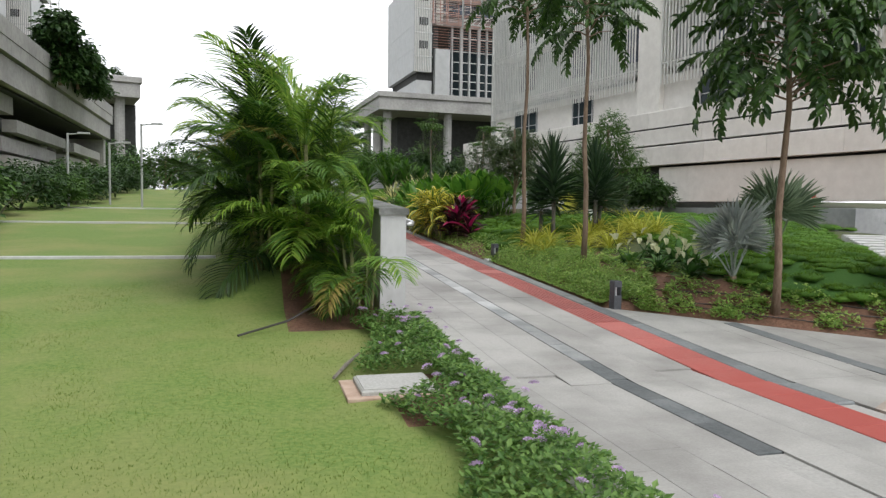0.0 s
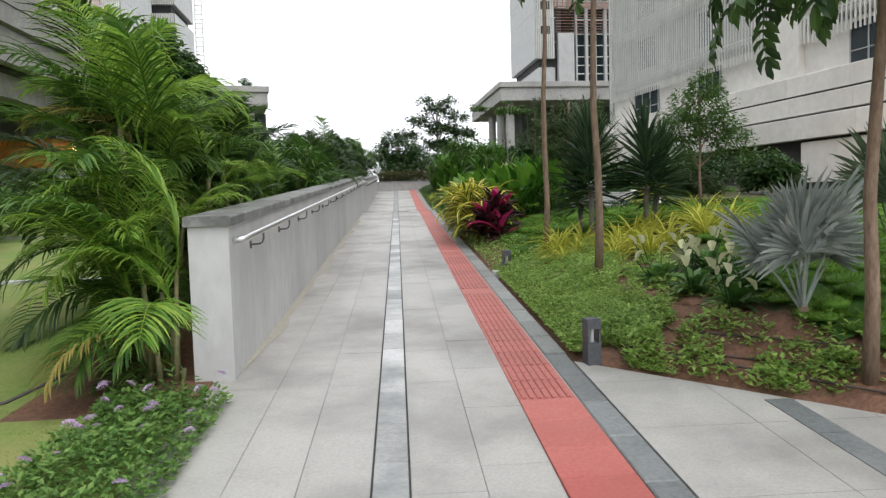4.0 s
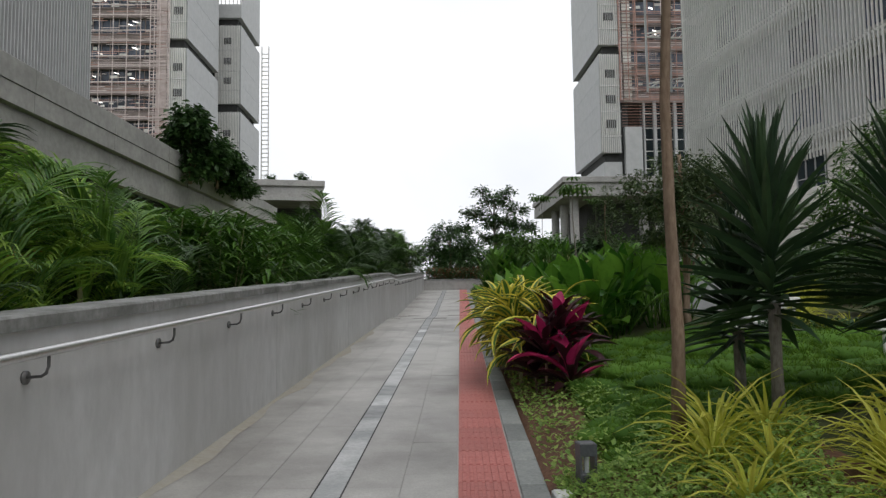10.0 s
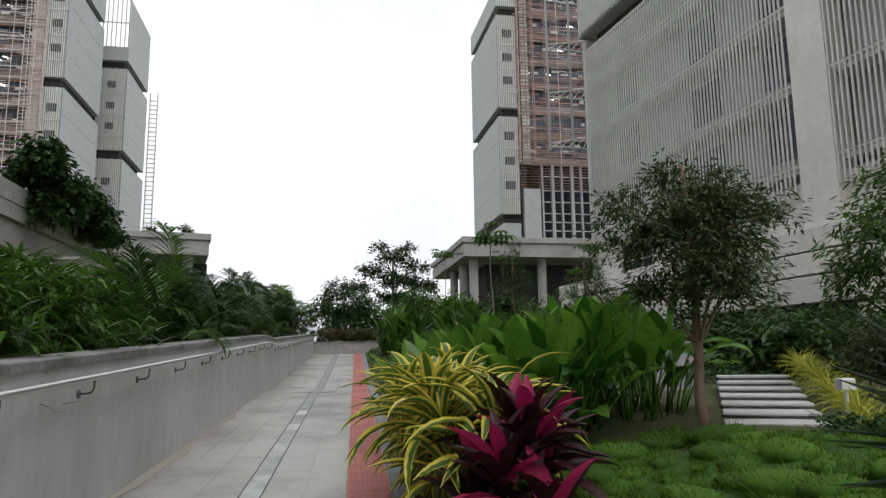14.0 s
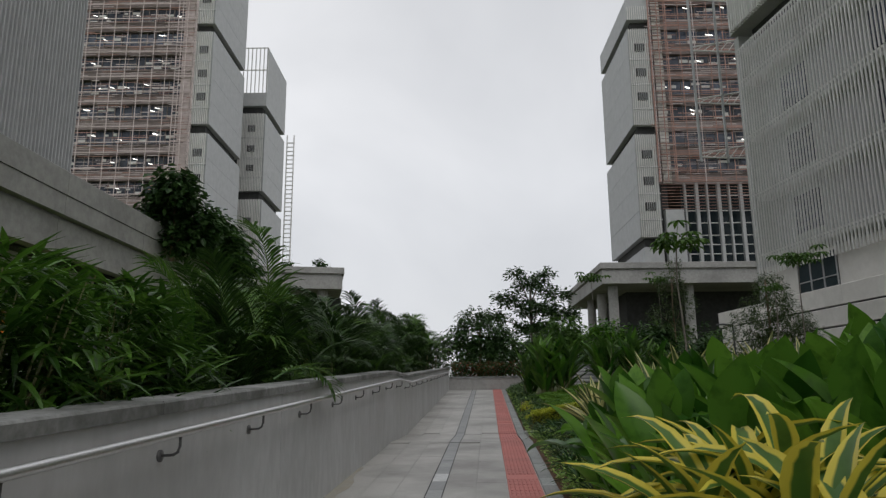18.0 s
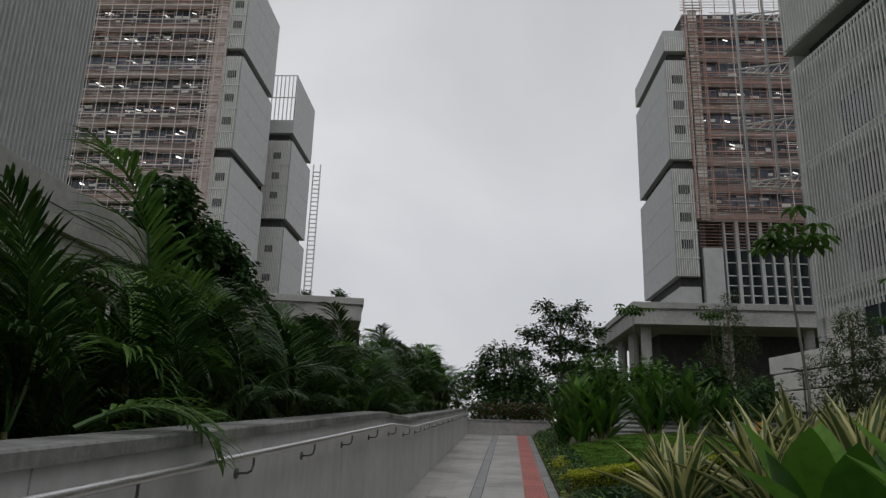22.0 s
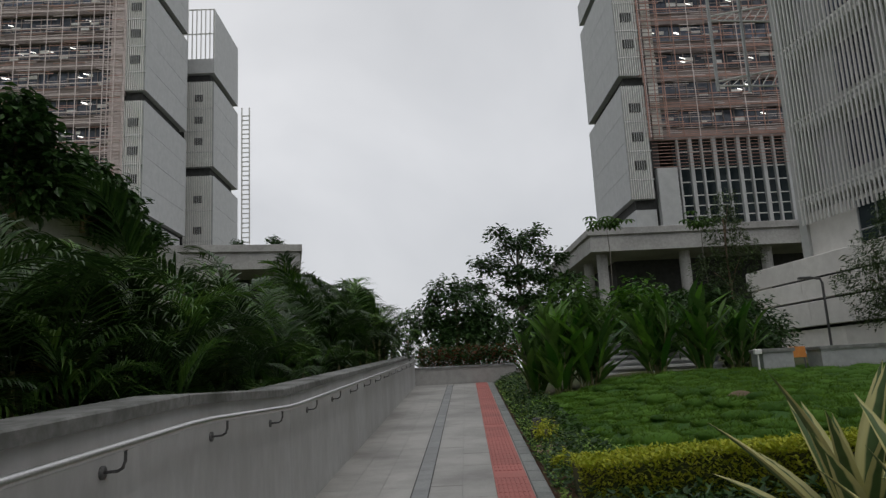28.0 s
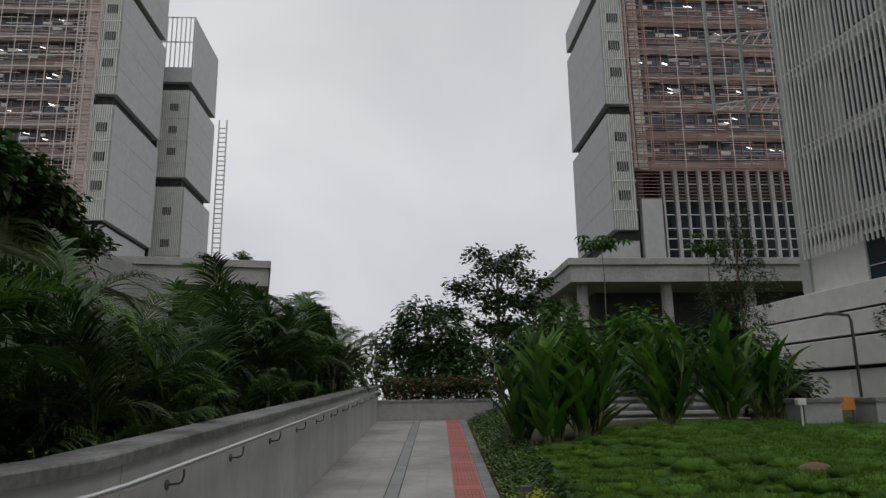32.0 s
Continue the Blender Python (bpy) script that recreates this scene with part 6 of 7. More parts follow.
# fine-leaved tree and thin umbrella trees
tree("olive_leaved_tree", "small bushy tree with fine olive green leaves", 2.92, 17.42, 2.4, 0.05, [(0, 0, 1.9, 0.6, 0.5), (0.4, 0.2, 1.75, 0.5, 0.45), (-0.42, -0.1, 1.75, 0.5, 0.45), (0.05, -0.35, 1.45, 0.45, 0.35), (0.3, 0.25, 2.15, 0.38, 0.33), (0.3, 0.0, 1.3, 0.45, 0.3), (-0.35, 0, 1.3, 0.4, 0.3), (0.3, 0, 2.05, 0.35, 0.35), (-0.62, 0.1, 2.0, 0.2, 0.25), (0.72, -0.1, 1.95, 0.22, 0.25), (-0.15, 0.1, 2.3, 0.2, 0.22)], 15000, 0.08, L_FINE, 91, lean=(-0.05, 0), narrow=0.3, bark=M_BARK, shell=0.1)


def umbrella_leaf_mesh():
    m = Mesh()
    rnd = random.Random(4)
    for c in range(16):
        a0, el = c * 2.4, -0.1 + 0.75 * (c / 16)
        tip = Vector((math.cos(a0) * math.cos(el), math.sin(a0) * math.cos(el), math.sin(el))) * rnd.uniform(0.2, 0.62)
        m.tube([(0, 0, -0.05), tip * 0.5 + Vector((0, 0, 0.05)), tip], [0.008, 0.006, 0.004], 4)
        for k in range(8):
            m.blade(tuple(tip), k * 0.785 + c, 0.0, 0.25, 0.085, 1.2, 3, 0.2, 0.03, 0.55)
    return m.data("crown", L_BRIGHT)


UMB = umbrella_leaf_mesh()
for k, (x, y, h, s) in enumerate(((3.12, 27.4, 2.9, 0.95), (7.45, 32.7, 3.35, 1.0), (6.6, 32.2, 2.6, 0.5), (4.6, 47.5, 4.4, 1.2), (7.5, 47.0, 4.2, 1.1))):
    t = thing("umbrella_tree", "thin young umbrella tree with a flat tuft of bright leaves", "tree", pose(x, y, G(x, y) - 0.03, 0, 0, k * 80), "thin umbrella trees")
    part("trunk", Mesh().tube([(0, 0, 0), (0.04, 0.02, h * 0.4), (-0.03, 0.03, h * 0.8), (0, 0, h)], [0.024, 0.019, 0.015, 0.011], 7), M_GREYBARK, t, smooth=True)
    part("crown", UMB, None, t, place=pose(0, 0, h) @ Matrix.Scale(s, 4))

# striped agaves
for k, (x, y, s) in enumerate(((1.7, 28.2, 0.9), (1.65, 27.3, 0.95), (2.45, 26.8, 1.0), (2.6, 27.9, 1.0), (3.3, 28.3, 1.15), (3.5, 27.0, 1.05), (4.5, 27.6, 1.1), (5.4, 28.3, 1.1), (4.5, 31.0, 1.0), (5.3, 31.5, 1.05), (5.3, 30.3, 1.05), (6.3, 31.0, 1.1), (3.1, 26.1, 1.0))):
    t = thing("striped_agave", "large agave with upright green and cream striped leaves", "agave", pose(x, y, G(x, y) - 0.05, 0, 0, k * 61), "striped agaves")
    leaf_rosette(t, 22, 1.12, 0.14, 0.5, 1.5, 0.35, L_AGAVE, Matrix.Scale(s, 4), 61 + k, 0.08, 0.35, 0.42, tip=0.01)
DARKTUFT = rosette(40, 0.42, 0.03, 0.3, 1.35, 1.4, L_LILY, 66, 4, 0.3, 0.35, 0.02, "tuft")
PALETUFT = rosette(40, 0.36, 0.022, 0.3, 1.35, 1.3, L_FINE, 67, 4, 0.3, 0.35, 0.02, "tuft")
for k in range(26):
    y = 21.6 + k * 0.36
    x = 0.85 + 0.28 * (k % 3)
    t = thing("border_lily", "dark green strappy border lily" if k % 4 else "pale green strappy border grass", "grass plant", pose(x, y, G(x, y) - 0.02, 0, 0, k * 53), "strappy plants along the kerb")
    part("tuft", DARKTUFT if k % 4 else PALETUFT, None, t, place=Matrix.Scale(0.8 + 0.3 * ((k * 7) % 5) / 4, 4))


def verge(rnd):
    y = rnd.uniform(13, 47.5)
    x = rnd.uniform(0.62, 1.25 + 0.2 * math.sin(y))
    if 30 < y < 32.5 and x > 0.7:
        return None
    return (x, y, G(x, y) + rnd.uniform(0.0, 0.16) * smooth01(0.5, 0.9, x) + 0.01)


scatter(14000, verge, L_COVER, "kerb_groundcover", "low green groundcover along the kerb", "groundcover", 0.06, 35)

# clipped golden hedge
hedge = thing("golden_hedge", "low clipped hedge of golden green leaves", "hedge", pose(0, 0, 0))


def hedge_place(rnd):
    u = rnd.random()
    x = 0.78 + 2.9 * u
    y = 31.9 - 3.9 * u + rnd.uniform(-0.3, 0.3)
    side = rnd.random()
    z = 0.36 if side < 0.6 else rnd.uniform(0.03, 0.36)
    if side >= 0.6:
        y = 31.9 - 3.9 * u + (0.31 if side > 0.85 else -0.31)
    return (x, y, G(x, y) + z + rnd.uniform(-0.03, 0.03))


hm = Mesh()
rnd = random.Random(77)
for _ in range(13000):
    p = hedge_place(rnd)
    a = rnd.uniform(0, 6.28)
    hm.leaf(p, (math.cos(a), math.sin(a), rnd.uniform(0, 1.2)), (0, 0, 1), 0.05, 0.028)
part("leaves", hm, L_HEDGE, hedge)
# added block inside; its dark ground tone stands for shade between leaves
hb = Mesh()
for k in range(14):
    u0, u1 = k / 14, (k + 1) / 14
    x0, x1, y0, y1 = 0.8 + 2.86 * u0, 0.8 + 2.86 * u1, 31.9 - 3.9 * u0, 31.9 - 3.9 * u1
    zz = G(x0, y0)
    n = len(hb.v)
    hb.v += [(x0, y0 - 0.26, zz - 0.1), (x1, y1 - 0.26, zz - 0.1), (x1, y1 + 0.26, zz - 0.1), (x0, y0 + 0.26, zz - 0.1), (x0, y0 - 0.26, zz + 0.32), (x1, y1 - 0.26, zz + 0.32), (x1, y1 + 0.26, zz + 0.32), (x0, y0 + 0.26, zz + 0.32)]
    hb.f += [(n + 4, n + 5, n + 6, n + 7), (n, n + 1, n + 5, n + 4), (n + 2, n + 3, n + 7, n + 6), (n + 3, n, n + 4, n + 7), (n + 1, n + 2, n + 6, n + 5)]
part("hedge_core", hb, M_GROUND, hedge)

# ---- tall ginger-like clumps, steps and planters at the head of the lawn ----
PADDLE = [Mesh().blade((0, 0, 0), 0, 0.0, l, w, d, 5, 0.22, 0.03, 0.42).data("leaf", m, True) for l, w, d, m in ((0.85, 0.19, 0.3, L_BRIGHT), (0.75, 0.18, 0.45, L_BRIGHT), (0.95, 0.2, 0.25, L_BIG))]
for k, (x, y, s, n) in enumerate(((1.75, 40.0, 1.5, 15), (2.35, 39.9, 1.5, 15), (3.7, 39.7, 1.45, 13), (4.75, 39.5, 1.45, 13), (5.7, 40.2, 1.2, 9), (1.3, 40.9, 1.3, 10), (2.0, 41.0, 1.5, 12))):
    rnd = random.Random(k + 120)
    t = thing("ginger_clump", "tall clump of upright shoots with broad green leaves", "plant", pose(x, y, G(x, y) - 0.03), "tall leafy clumps before the steps")
    for q in range(n):
        a, r, h = rnd.uniform(0, 6.28), rnd.uniform(0.03, 0.22), s * rnd.uniform(0.6, 1.0)
        top = Vector((r * 2.2 * math.cos(a), r * 2.2 * math.sin(a), h))
        foot = Vector((r * math.cos(a), r * math.sin(a), 0))
        part("shoot", Mesh().tube([foot, foot.lerp(top, 0.5), top], [0.02, 0.015, 0.009], 5), M_CANE, t)
        for j in range(8):
            u = 0.12 + 0.88 * j / 7
            p = foot.lerp(top, u)
            part("leaf", PADDLE[rnd.randrange(3)], None, t, place=pose(p.x, p.y, p.z, 0, 0, math.degrees(a) + (180 if j % 2 else 0) + rnd.uniform(-40, 40)) @ pose(0, 0, 0, 0, -rnd.uniform(40, 80), 0) @ Matrix.Scale(s * rnd.uniform(0.46, 0.76), 4))


def stair(name, label, x, y, rz, width, steps, rise, tread, z, stone=M_STEP):
    t = thing(name, label, "steps", pose(x, y, z, 0, 0, rz), kind="")
    lip = 0.45 * rise
    for k in range(steps):
        part("riser", Mesh().box(0.02, k * tread + 0.07, -0.3, width - 0.02, (k + 1) * tread + 0.07, (k + 1) * rise - lip), M_PLANTERWALL, t)
        part("step", Mesh().slab(0, k * tread, (k + 1) * rise - lip, width, k * tread + tread + 0.05, (k + 1) * rise, 0.008), stone, t)
    return t


stair("garden_steps", "flight of white stone steps behind the tall plants", 2.9, 41.4, -8, 2.8, 5, 0.14, 0.36, G(3, 41) - 0.05)
stair("bank_steps", "flight of pale stone steps climbing the bank", 3.1, 17.4, -27, 0.85, 8, 0.058, 0.5, 1.15, M_STEP)
for x0, x1, y0, y1, z in ((5.65, 6.25, 38.9, 39.5, 2.26), (6.75, 10.2, 38.8, 39.4, 2.26), (4.05, 4.7, 21.0, 21.5, 1.5), (3.0, 3.8, 43.4, 43.8, 2.7)):
    p = thing("planter", "grey rendered planter wall with a capping", "planter")
    part("planter_wall", Mesh().box(x0, y0, z - 0.3, x1, y1, z + 0.5), M_PLANTERWALL, p)
    part("capping", Mesh().slab(x0 - 0.03, y0 - 0.03, z + 0.5, x1 + 0.03, y1 + 0.03, z + 0.57, 0.01), M_COPING, p)


def bollard(x, y, up=0.0):
    z = G(x, y) - 0.02 + up
    t = thing("bollard_light", "small square charcoal garden bollard light", "bollard", pose(x, y, z, 0, 0, 8), "bollard lights along the kerb")
    part("base", Mesh().slab(-0.055, -0.055, -up - 0.03, 0.055, 0.055, 0.17, 0.004), M_BOLLARD, t)
    part("head", Mesh().slab(-0.055, -0.055, 0.28, 0.055, 0.055, 0.36, 0.006), M_BOLLARD, t)
    for sx in (-1, 1):
        part("upright", Mesh().box(sx * 0.048 - 0.007, -0.05, 0.17, sx * 0.048 + 0.007, 0.05, 0.28), M_BOLLARD, t)
    part("lens", Mesh().tube([(0, 0, 0.17), (0, 0, 0.28)], 0.018, 8), M_LAMPGLASS, t)
    return t


bollard(0.72, 7.99)
bollard(0.82, 12.95, -0.05)
bollard(0.78, 35.7)


def flood(x, y, h):
    t = thing("garden_floodlight", "small white floodlight box on a thin post", "garden light", pose(x, y, G(x, y)), "garden floodlights")
    part("post", Mesh().tube([(0, 0, -0.05), (0, 0, h)], 0.018, 7), M_WHITE, t)
    part("housing", Mesh().slab(-0.065, -0.05, h, 0.065, 0.05, h + 0.1, 0.012), M_WHITE, t)
    return t


flood(5.35, 38.4, 0.42)
lamp = thing("garden_lamp_post", "thin dark hooked lamp post behind the planters", "lamp post", pose(9.57, 44, G(9.57, 44)))
part("post", Mesh().tube([(0, 0, -0.1), (0, 0, 2.0), (-0.04, 0, 2.1), (-0.35, 0, 2.14)], 0.035, 7), M_IRON, lamp)
part("lamp_head", Mesh().slab(-0.62, -0.07, 2.11, -0.3, 0.07, 2.17), M_IRON, lamp)
flood(4.3, 17.55, 0.3)
flood(3.7, 14.6, 0.25)
shrub("lime_shrub", "small lime green bushy shrub beside the kerb", 0.85, 35.1, 0.2, 0.45, L_HEDGE, 700, 0.05, 441)
shrub("lime_shrub", "small lime green bushy shrub beside the kerb", 0.85, 33.2, 0.15, 0.3, L_HEDGE, 500, 0.05, 442)

# yellow plants beside the bank steps
for k in range(10):
    x, y = 4.15 + 0.227 * k, 17.05 + 0.445 * k
    t = thing("golden_grass", "arching golden variegated grass-like tuft", "grass plant", pose(x, y, G(x, y) + 0.03 * k, 0, 0, k * 31), "golden grass beside the steps")
    part("tuft", SPIDER[k % 2], None, t, place=Matrix.Scale(0.8, 4))

# ---- shrubs and trees towards the buildings ----
for k, (x, y, r, h, mat) in enumerate(((4.5, 42.6, 1.0, 1.6, L_BRIGHT), (6.2, 41.5, 1.0, 1.5, L_TREE), (3.0, 46.8, 1.2, 2.6, L_BRIGHT),
                                   (5.4, 46.2, 1.3, 2.7, L_BIG), (6.6, 45.6, 1.0, 2.3, L_TREE), (2.2, 52, 1.6, 3.0, L_TREE), (4.6, 54, 1.8, 3.4, L_BRIGHT), (8, 55, 2.0, 3.4, L_TREE),
                                   (12, 54, 2.0, 3.0, L_TREE), (6.0, 24.5, 0.9, 1.1, L_TREE), (7.0, 22.5, 1.0, 1.1, L_SAPLING), (8.4, 24.4, 1.2, 1.4, L_TREE), (10, 22, 1.3, 1.3, L_SAPLING), (9.5, 27, 1.4, 1.5, L_TREE), (12, 28, 1.6, 1.8, L_TREE),
                                   (7.6, 27.5, 1.0, 1.1, L_FINE), (12.5, 34, 1.5, 1.6, L_TREE), (11.6, 18.5, 1.2, 1.3, L_TREE), (6.5, 19.6, 0.8, 1.0, L_FINE))):
    shrub("garden_shrub", "rounded leafy green shrub in the garden", x, y, r, h, mat, 2600, 0.25 if y > 44 else 0.17 if mat is not L_FINE else 0.1, 700 + k, group="garden shrubs")
tree("olive_leaved_tree", "small airy tree with fine olive green leaves", 9.6, 40.4, 3.6, 0.06, [(0, 0, 2.5, 0.9, 0.8), (0.7, 0.2, 2.1, 0.8, 0.6), (-0.8, -0.1, 1.9, 0.7, 0.6), (0.1, 0, 3.4, 0.55, 0.5), (0.3, 0, 1.4, 0.9, 0.6), (-0.3, 0, 1.2, 0.8, 0.5), (1.1, 0, 1.7, 0.6, 0.5), (0.4, 0, 3.0, 0.5, 0.5)], 15000, 0.115, L_FINE, 95, narrow=0.3)
tree("olive_leaved_tree", "small airy tree with fine olive green leaves", 6.3, 18.8, 2.6, 0.045, [(0, 0, 2.2, 0.7, 0.55), (0.5, 0.2, 1.8, 0.55, 0.45), (-0.5, -0.1, 1.7, 0.6, 0.45), (0.1, 0, 2.7, 0.4, 0.4), (0.75, 0, 1.4, 0.5, 0.45), (-0.6, 0, 1.3, 0.5, 0.4)], 8500, 0.12, L_BRIGHT, 96, narrow=0.3)
tree("olive_leaved_tree", "slender dark olive-leaved tree before the podium", 7.7, 45.6, 4.2, 0.05, [(0, 0, 3.8, 0.6, 0.7), (0.4, 0, 3.0, 0.6, 0.7), (-0.4, 0.2, 2.6, 0.6, 0.7), (0, 0, 1.9, 0.7, 0.6), (0.2, 0, 4.6, 0.35, 0.5)], 5200, 0.13, L_FINE, 97, narrow=0.3)
tree("round_topped_tree", "bushy round-topped tree behind the end wall", -0.6, 56.0, 3.6, 0.12, [(0, 0, 3.2, 1.6, 1.1), (-1.2, 0.3, 2.6, 1.2, 0.9), (1.2, -0.2, 2.5, 1.2, 0.9), (-0.4, 0, 4.1, 0.8, 0.7), (0.4, -0.5, 2.0, 1.5, 0.8)], 6500, 0.26, L_TREE, 101, droop=0.4)
tree("spreading_tree", "open spreading tree with layered branches", 2.6, 60.0, 6.0, 0.13, [(0, 0, 6.3, 1.2, 0.7), (1.6, 0, 5.6, 1.0, 0.6), (-1.4, 0.2, 5.3, 1.1, 0.6), (0.4, 0, 4.7, 1.5, 0.6), (-2.2, 0, 4.2, 1.0, 0.5), (2.0, 0, 4.3, 1.1, 0.5), (0.2, 0, 3.4, 1.5, 0.5), (-1.0, 0, 7.0, 0.6, 0.4), (1.0, 0, 6.9, 0.6, 0.45)], 6500, 0.27, L_TREE, 102, bark=M_GREYBARK, shell=0.3)


def flower_hedge(rnd):
    x, y = rnd.uniform(-1.95, 1.6), rnd.uniform(49.2, 51.4)
    return (x, y, F(Y_END) + 0.3 + rnd.random() ** 0.7 * (0.95 + 0.35 * noise.noise((x * 1.4, y, 3))))


scatter(3000, flower_hedge, L_REDFLOWER, "red_flower_bed", "dense bed of dull red and orange flowering shrubs", "flower bed", 0.11, 51)
scatter(6500, flower_hedge, L_TREE, "flower_bed_leaves", "dark leaves of the flowering shrub bed", "flower bed", 0.13, 52)
soilbed = thing("planter_soil", "soil fill behind the end wall", "planter", kind="structure")
part("soil_fill", Mesh().box(X_WALL, Y_END + 0.3, F(Y_END) - 0.3, 1.4, 51.6, F(Y_END) + 0.42), M_SOIL, soilbed)
for k in range(16):
    x = -30 + k * 3.6 + jit(-1, 1)
    y = 92 + jit(-14, 18) if k % 2 else 80 + jit(-8, 8)
    if -34 < x < -14 and y > 90:
        y = 84
    h = jit(5, 8)
    tree("distant_tree", "hazy green tree beyond the court", x, y, h * 0.6, 0.15, [(0, 0, h * 0.65, h * 0.3, h * 0.26), (h * 0.2, 0, h * 0.5, h * 0.22, h * 0.2), (-h * 0.2, 0, h * 0.48, h * 0.24, h * 0.2), (0, 0, h * 0.35, h * 0.3, h * 0.16)], 1100, 0.5, L_TREE if k % 3 else L_BRIGHT, 800 + k, group="distant trees")

# far right corner by the forecourt: a stepped path, a golden hedge, bare earth behind a low wall
path = thing("garden_steps", "shallow flight of pale stone treads beside the lawn", "steps", pose(4.45, 7.35, G(4.6, 7.5) - 0.02, 0, 0, -36.6))
for k in range(10):
    part("step", Mesh().slab(0, 0.46 * k, -0.25, 0.85, 0.46 * k + 0.4, 0.07 + 0.026 * k, 0.012), M_STEP, path)


def side_hedge(rnd):
    u = rnd.random()
    q = 0.95 + rnd.uniform(0, 0.4)
    x, y = 4.45 + 4.6 * u * 0.596 + q * 0.803, 7.35 + 4.6 * u * 0.803 - q * 0.596
    return (x, y, G(x, y) + rnd.uniform(0.02, 0.3))


scatter(5200, side_hedge, L_HEDGE, "side_hedge", "low golden hedge beside the stone treads", "hedge", 0.06, 53)
earth = thing("earth_bank", "bare pinkish earth strip below the building", "earth", kind="structure")
part("earth_strip", Mesh().box(10.8, 14.3, 0.2, 21.2, 42, 1.45), M_CLAY, earth)
part("low_wall", Mesh().slab(10.5, 14.0, 0.2, 21.2, 14.3, 1.55).slab(10.5, 14.3, 0.2, 10.8, 42, 1.55), M_PLANTERWALL, earth)
hydrant = thing("fire_hydrant", "red fire hydrant standpipe on the bare earth", "hydrant", pose(19.4, 25, 1.44))
part("standpipe", Mesh().tube([(0, 0, 0), (0, 0, 0.8)], 0.05, 10), M_HYDRANT, hydrant)
part("cap", Mesh().tube([(0, 0, 0.8), (0, 0, 0.86)], 0.07, 10), M_HYDRANT, hydrant)
for a in (-1, 1):
    part("outlet", Mesh().tube([(0, 0, 0.65), (0.12 * a, -0.02, 0.65)], 0.035, 8), M_HYDRANT, hydrant)
for x, y, h in ((-11.0, 32, 3.0), (-9.7, 33.5, 2.7), (-8.2, 32, 3.5)):
    post = thing("garden_lamp_post", "slim grey lamp post with a flat arm beside the lawn", "lamp post", pose(x, y, G(x, y) - 0.03), "lamp posts beside the lawn")
    part("post", Mesh().tube([(0, 0, 0), (0, 0, h)], 0.045, 8), M_PANEL, post)
    part("arm", Mesh().tube([(0, 0, h - 0.05), (0.5, -0.1, h)], 0.03, 6), M_PANEL, post)
    part("lamp_head", Mesh().slab(0.4, -0.2, h - 0.02, 0.85, 0.0, h + 0.05, 0.01), M_PANEL, post)

kiosk = thing("orange_kiosk", "small orange and timber kiosk under the terrace", "kiosk", pose(-17.6, 37.5, 3.6))
part("plinth", Mesh().box(-1.8, -1.4, -3.6, 1.5, 1.4, 0), M_CONC, kiosk)
part("kiosk_body", Mesh().slab(-1.4, -1.0, 0, 1.1, 1.0, 1.35, 0.03), M_ORANGE, kiosk)
part("kiosk_counter", Mesh().slab(1.1, -0.9, 0.5, 1.3, 0.9, 0.58), M_BARK, kiosk)
part("kiosk_lamp", Mesh().tube([(1.32, 0.55, 0.98), (1.62, 0.55, 0.92)], 0.07, 8), M_WARM, kiosk, "lit warm yellow lamp")
part("lamp_arm", Mesh().tube([(1.1, 0.55, 1.2), (1.4, 0.55, 1.22), (1.47, 0.55, 1.02)], 0.025, 6), M_WHITE, kiosk)
part("kiosk_roof", Mesh().slab(-1.7, -1.3, 1.35, 1.4, 1.3, 1.45, 0.03), M_IRON, kiosk)


# dark low planting between the agaves and the hedge
def dark_bed(rnd):
    x, y = rnd.uniform(0.75, 8.5), rnd.uniform(21.8, 32.0)
    if y > 32.7 - 1.35 * min(x, 3.6) or lawn_here(x, y):
        return None
    return (x, y, G(x, y) + rnd.uniform(0.0, 0.16) + 0.1 * max(0, noise.noise((x * 1.5, y * 1.5, 6))))


scatter(24000, dark_bed, L_TREE, "low_planting", "low dark green leafy planting between the agaves", "groundcover", 0.10, 57)


def edge_bed(rnd):
    x, y = rnd.uniform(0.62, 1.35), rnd.uniform(32.0, 48.0)
    return (x, y, G(x, y) + rnd.uniform(0.0, 0.2) * smooth01(0.55, 0.9, x))


scatter(9000, edge_bed, L_TREE, "kerb_planting", "low dark plants along the kerb", "groundcover", 0.08, 58)
for k in range(6):
    h = 4.2 + 0.5 * ((k * 5) % 4)
    tree("distant_tree", "hazy green tree beyond the lawn", -16 + 1.5 * k, 71 + 2 * (k % 3), h * 0.6, 0.12, [(0, 0, h * 0.6, h * 0.3, h * 0.28), (h * 0.2, 0, h * 0.42, h * 0.24, h * 0.22), (-h * 0.2, 0, h * 0.4, h * 0.24, h * 0.22), (0, 0, h * 0.22, h * 0.3, h * 0.16)], 1500, 0.36, L_BRIGHT if k % 2 else L_TREE, 860 + k, group="distant trees")

# small dark palms behind the planter walls
for k, (x, y) in enumerate(((7.3, 40.2), (8.9, 40.3), (9.7, 40.0))):
    areca(x, y, 0.62, 950 + k, 5, 18, 0.35, dry=False, deep=True, wall=False)

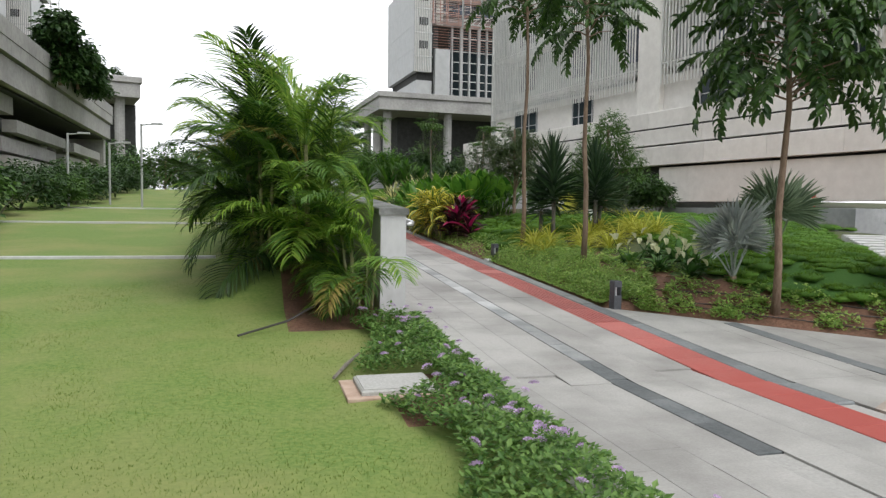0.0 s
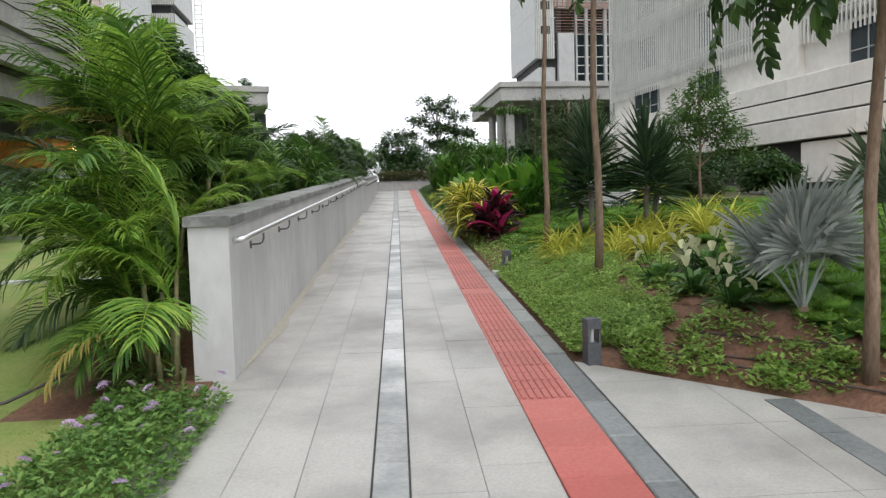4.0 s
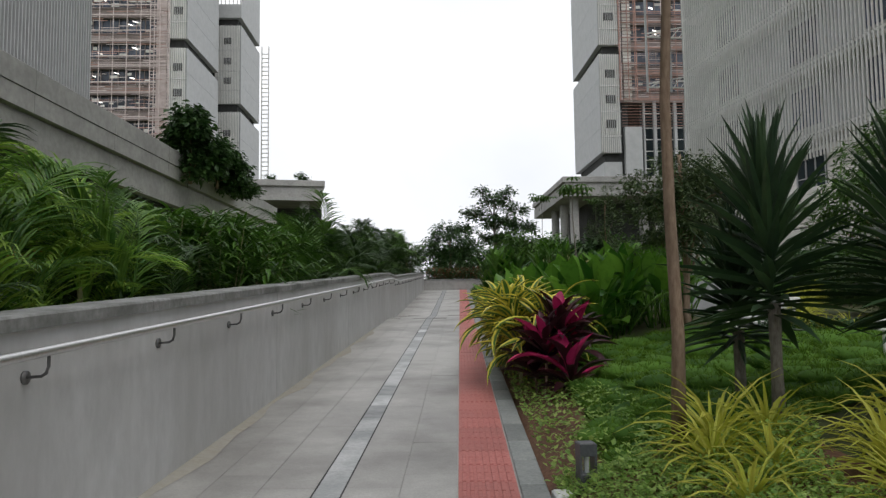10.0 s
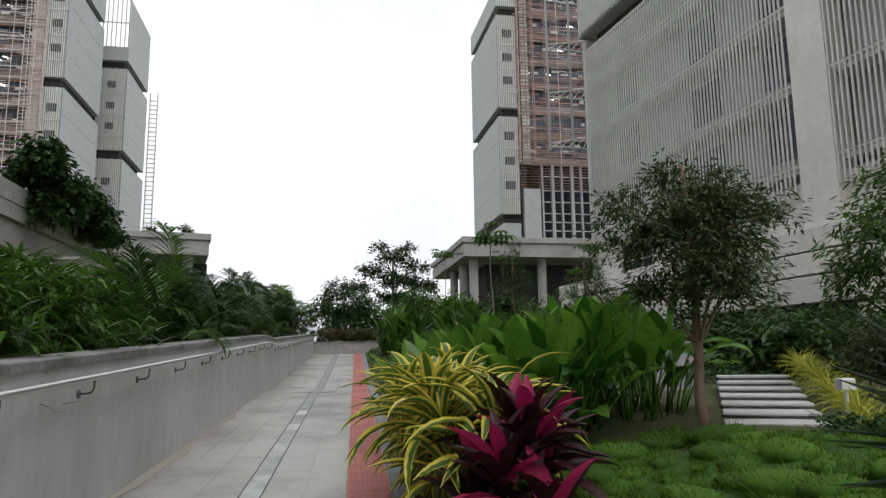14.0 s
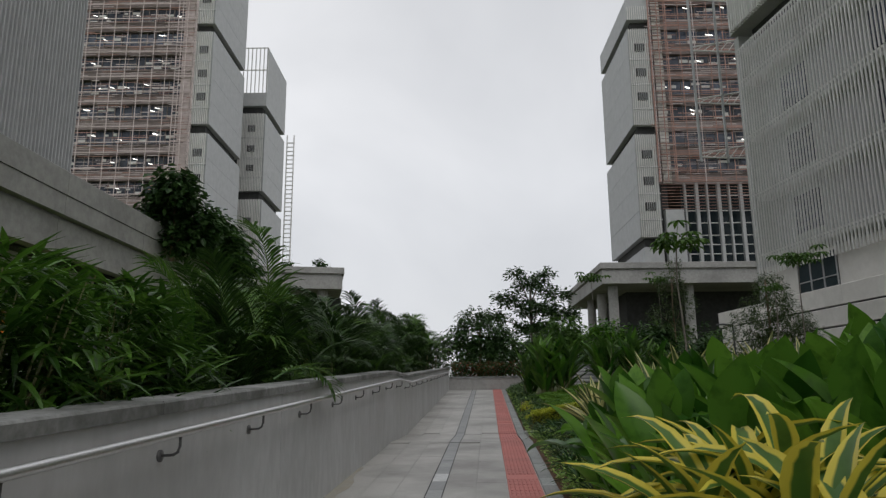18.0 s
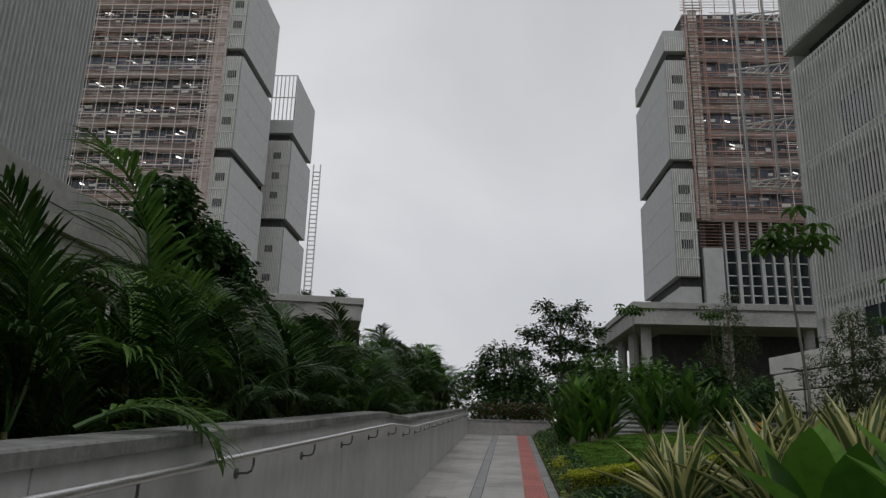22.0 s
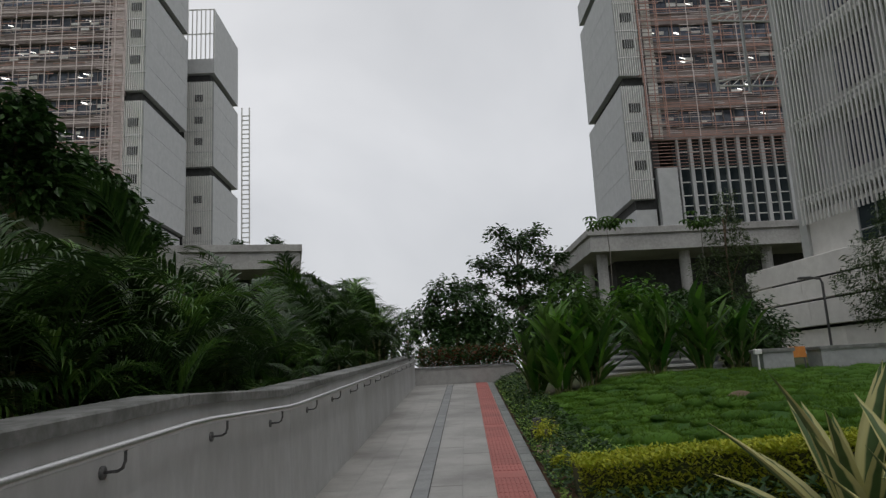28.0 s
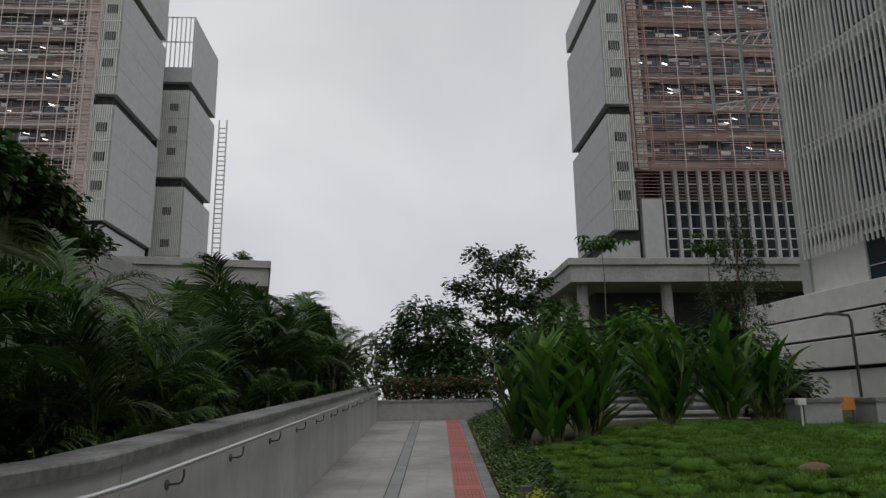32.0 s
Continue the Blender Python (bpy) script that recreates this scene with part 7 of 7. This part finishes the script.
# golden tufts beyond the agaves, and low dark planting at the foot of the bank steps
for k in range(9):
    x, y = 6.7 + 0.24 * k, 34.6 + 0.22 * k + 0.2 * (k % 3)
    t = thing("golden_grass", "arching golden variegated grass-like tuft", "grass plant", pose(x, y, G(x, y) - 0.02, 0, 0, k * 41), "golden grass beyond the agaves")
    part("tuft", SPIDER[k % 2], None, t, place=Matrix.Scale(1.15, 4))
for k in range(7):
    x, y = 4.35 + 0.3 * k, 16.85 + 0.12 * (k % 2) - 0.08 * k
    t = thing("golden_grass", "arching golden variegated grass-like tuft", "grass plant", pose(x, y, G(x, y) - 0.02, 0, 0, k * 57), "golden grass beside the steps")
    part("tuft", SPIDER[k % 2], None, t, place=Matrix.Scale(0.75, 4))


def foot_planting(rnd):
    u = rnd.random()
    x = 3.55 + 2.6 * u
    y = 16.9 - 0.45 * u + rnd.uniform(-0.16, 0.16)
    return (x, y, G(x, y) + rnd.uniform(0.0, 0.17))


scatter(2600, foot_planting, L_LILY, "foot_planting", "low dark clipped planting at the foot of the bank steps", "groundcover", 0.06, 59)
stone = thing("half_buried_stone", "rounded brown stone half sunk in the lawn", "stone", pose(3.52, 34.6, G(3.52, 34.6) + 0.01))
lump = Mesh()
for j in range(5):
    el = -0.3 + 0.45 * j
    for i in range(10):
        a = 0.6283 * i
        r = 0.22 * math.cos(el) * (1 + 0.12 * math.sin(3 * a + j))
        lump.v.append((r * math.cos(a), 0.7 * r * math.sin(a), 0.13 * math.sin(el)))
for j in range(4):
    lump.f += [(10 * j + i, 10 * j + (i + 1) % 10, 10 * j + 10 + (i + 1) % 10, 10 * j + 10 + i) for i in range(10)]
lump.f.append(tuple(40 + i for i in range(10)))
part("stone_body", lump, M_BARK, stone, smooth=True)
pot = thing("nursery_pot", "black plastic nursery pot on the soil beside the kerb", "pot", pose(0.76, 35.6, G(0.76, 35.6) - 0.02))
part("pot_body", Mesh().tube([(0, 0, 0), (0, 0, 0.2), (0, 0, 0.205)], [0.075, 0.1, 0.108], 12), M_PIPE, pot)
for k, (x, y, a) in enumerate(((0.76, 34.4, 20), (0.9, 34.6, -15), (0.78, 34.8, 60))):
    b = thing("loose_brick", "worn reddish brick lying on bare soil", "brick", pose(x, y, G(x, y) + 0.02, 0, 0, a), "loose bricks by the kerb")
    part("brick_body", Mesh().slab(-0.11, -0.055, -0.03, 0.11, 0.055, 0.055, 0.008), M_CLAY, b)
tape = thing("barrier_tape", "sagging yellow and black barrier tape across the dark opening", "tape")
pts = [(11.5 + 0.28 * k, 38.5, 2.58 + 0.011 * (k - 4.6) ** 2) for k in range(11)]
for k in range(10):
    (xa, ya, za), (xb, yb, zb) = pts[k], pts[k + 1]
    q = Mesh()
    q.v = [(xa, ya - 0.004, za - 0.035), (xb, yb - 0.004, zb - 0.035), (xb, yb - 0.004, zb + 0.035), (xa, ya - 0.004, za + 0.035), (xa, ya + 0.004, za - 0.035), (xb, yb + 0.004, zb - 0.035), (xb, yb + 0.004, zb + 0.035), (xa, ya + 0.004, za + 0.035)]
    q.f = [(0, 1, 2, 3), (7, 6, 5, 4), (0, 4, 5, 1), (3, 2, 6, 7), (0, 3, 7, 4), (1, 5, 6, 2)]
    part("tape_strip", q, M_PIPE if k % 2 else M_ORANGE, tape)
for x, y, z in (pts[0], pts[10]):
    part("tape_post", Mesh().tube([(x, y, G(x, y) - 0.05), (x, y, z + 0.08)], 0.02, 6), M_IRON, tape)
slab = thing("stepping_slab", "pale worn concrete slab laid level with the kerb", "slab", pose(0.8, 31.6, F(31.6) - 0.02))
part("slab_body", Mesh().slab(-0.2, -0.3, -0.1, 0.24, 0.3, 0.03, 0.012), M_STEP, slab)
block = thing("concrete_block", "small pale concrete block sunk beside the kerb", "block", pose(0.66, 12.85, F(12.85) - 0.01, 0, 0, 4))
part("block_body", Mesh().slab(-0.06, -0.09, -0.1, 0.06, 0.09, 0.05, 0.012), M_STEP, block)
sign = thing("orange_sign", "small faded orange board leaning between the planters", "sign", pose(6.48, 39.15, G(6.48, 39.15), -8, 0, 0))
part("board", Mesh().slab(-0.15, -0.02, 0.28, 0.15, 0.02, 0.5, 0.008), M_ORANGE, sign)
for x in (-0.12, 0.12):
    part("leg", Mesh().box(x - 0.012, 0.021, -0.1, x + 0.012, 0.04, 0.48), M_IRON, sign)
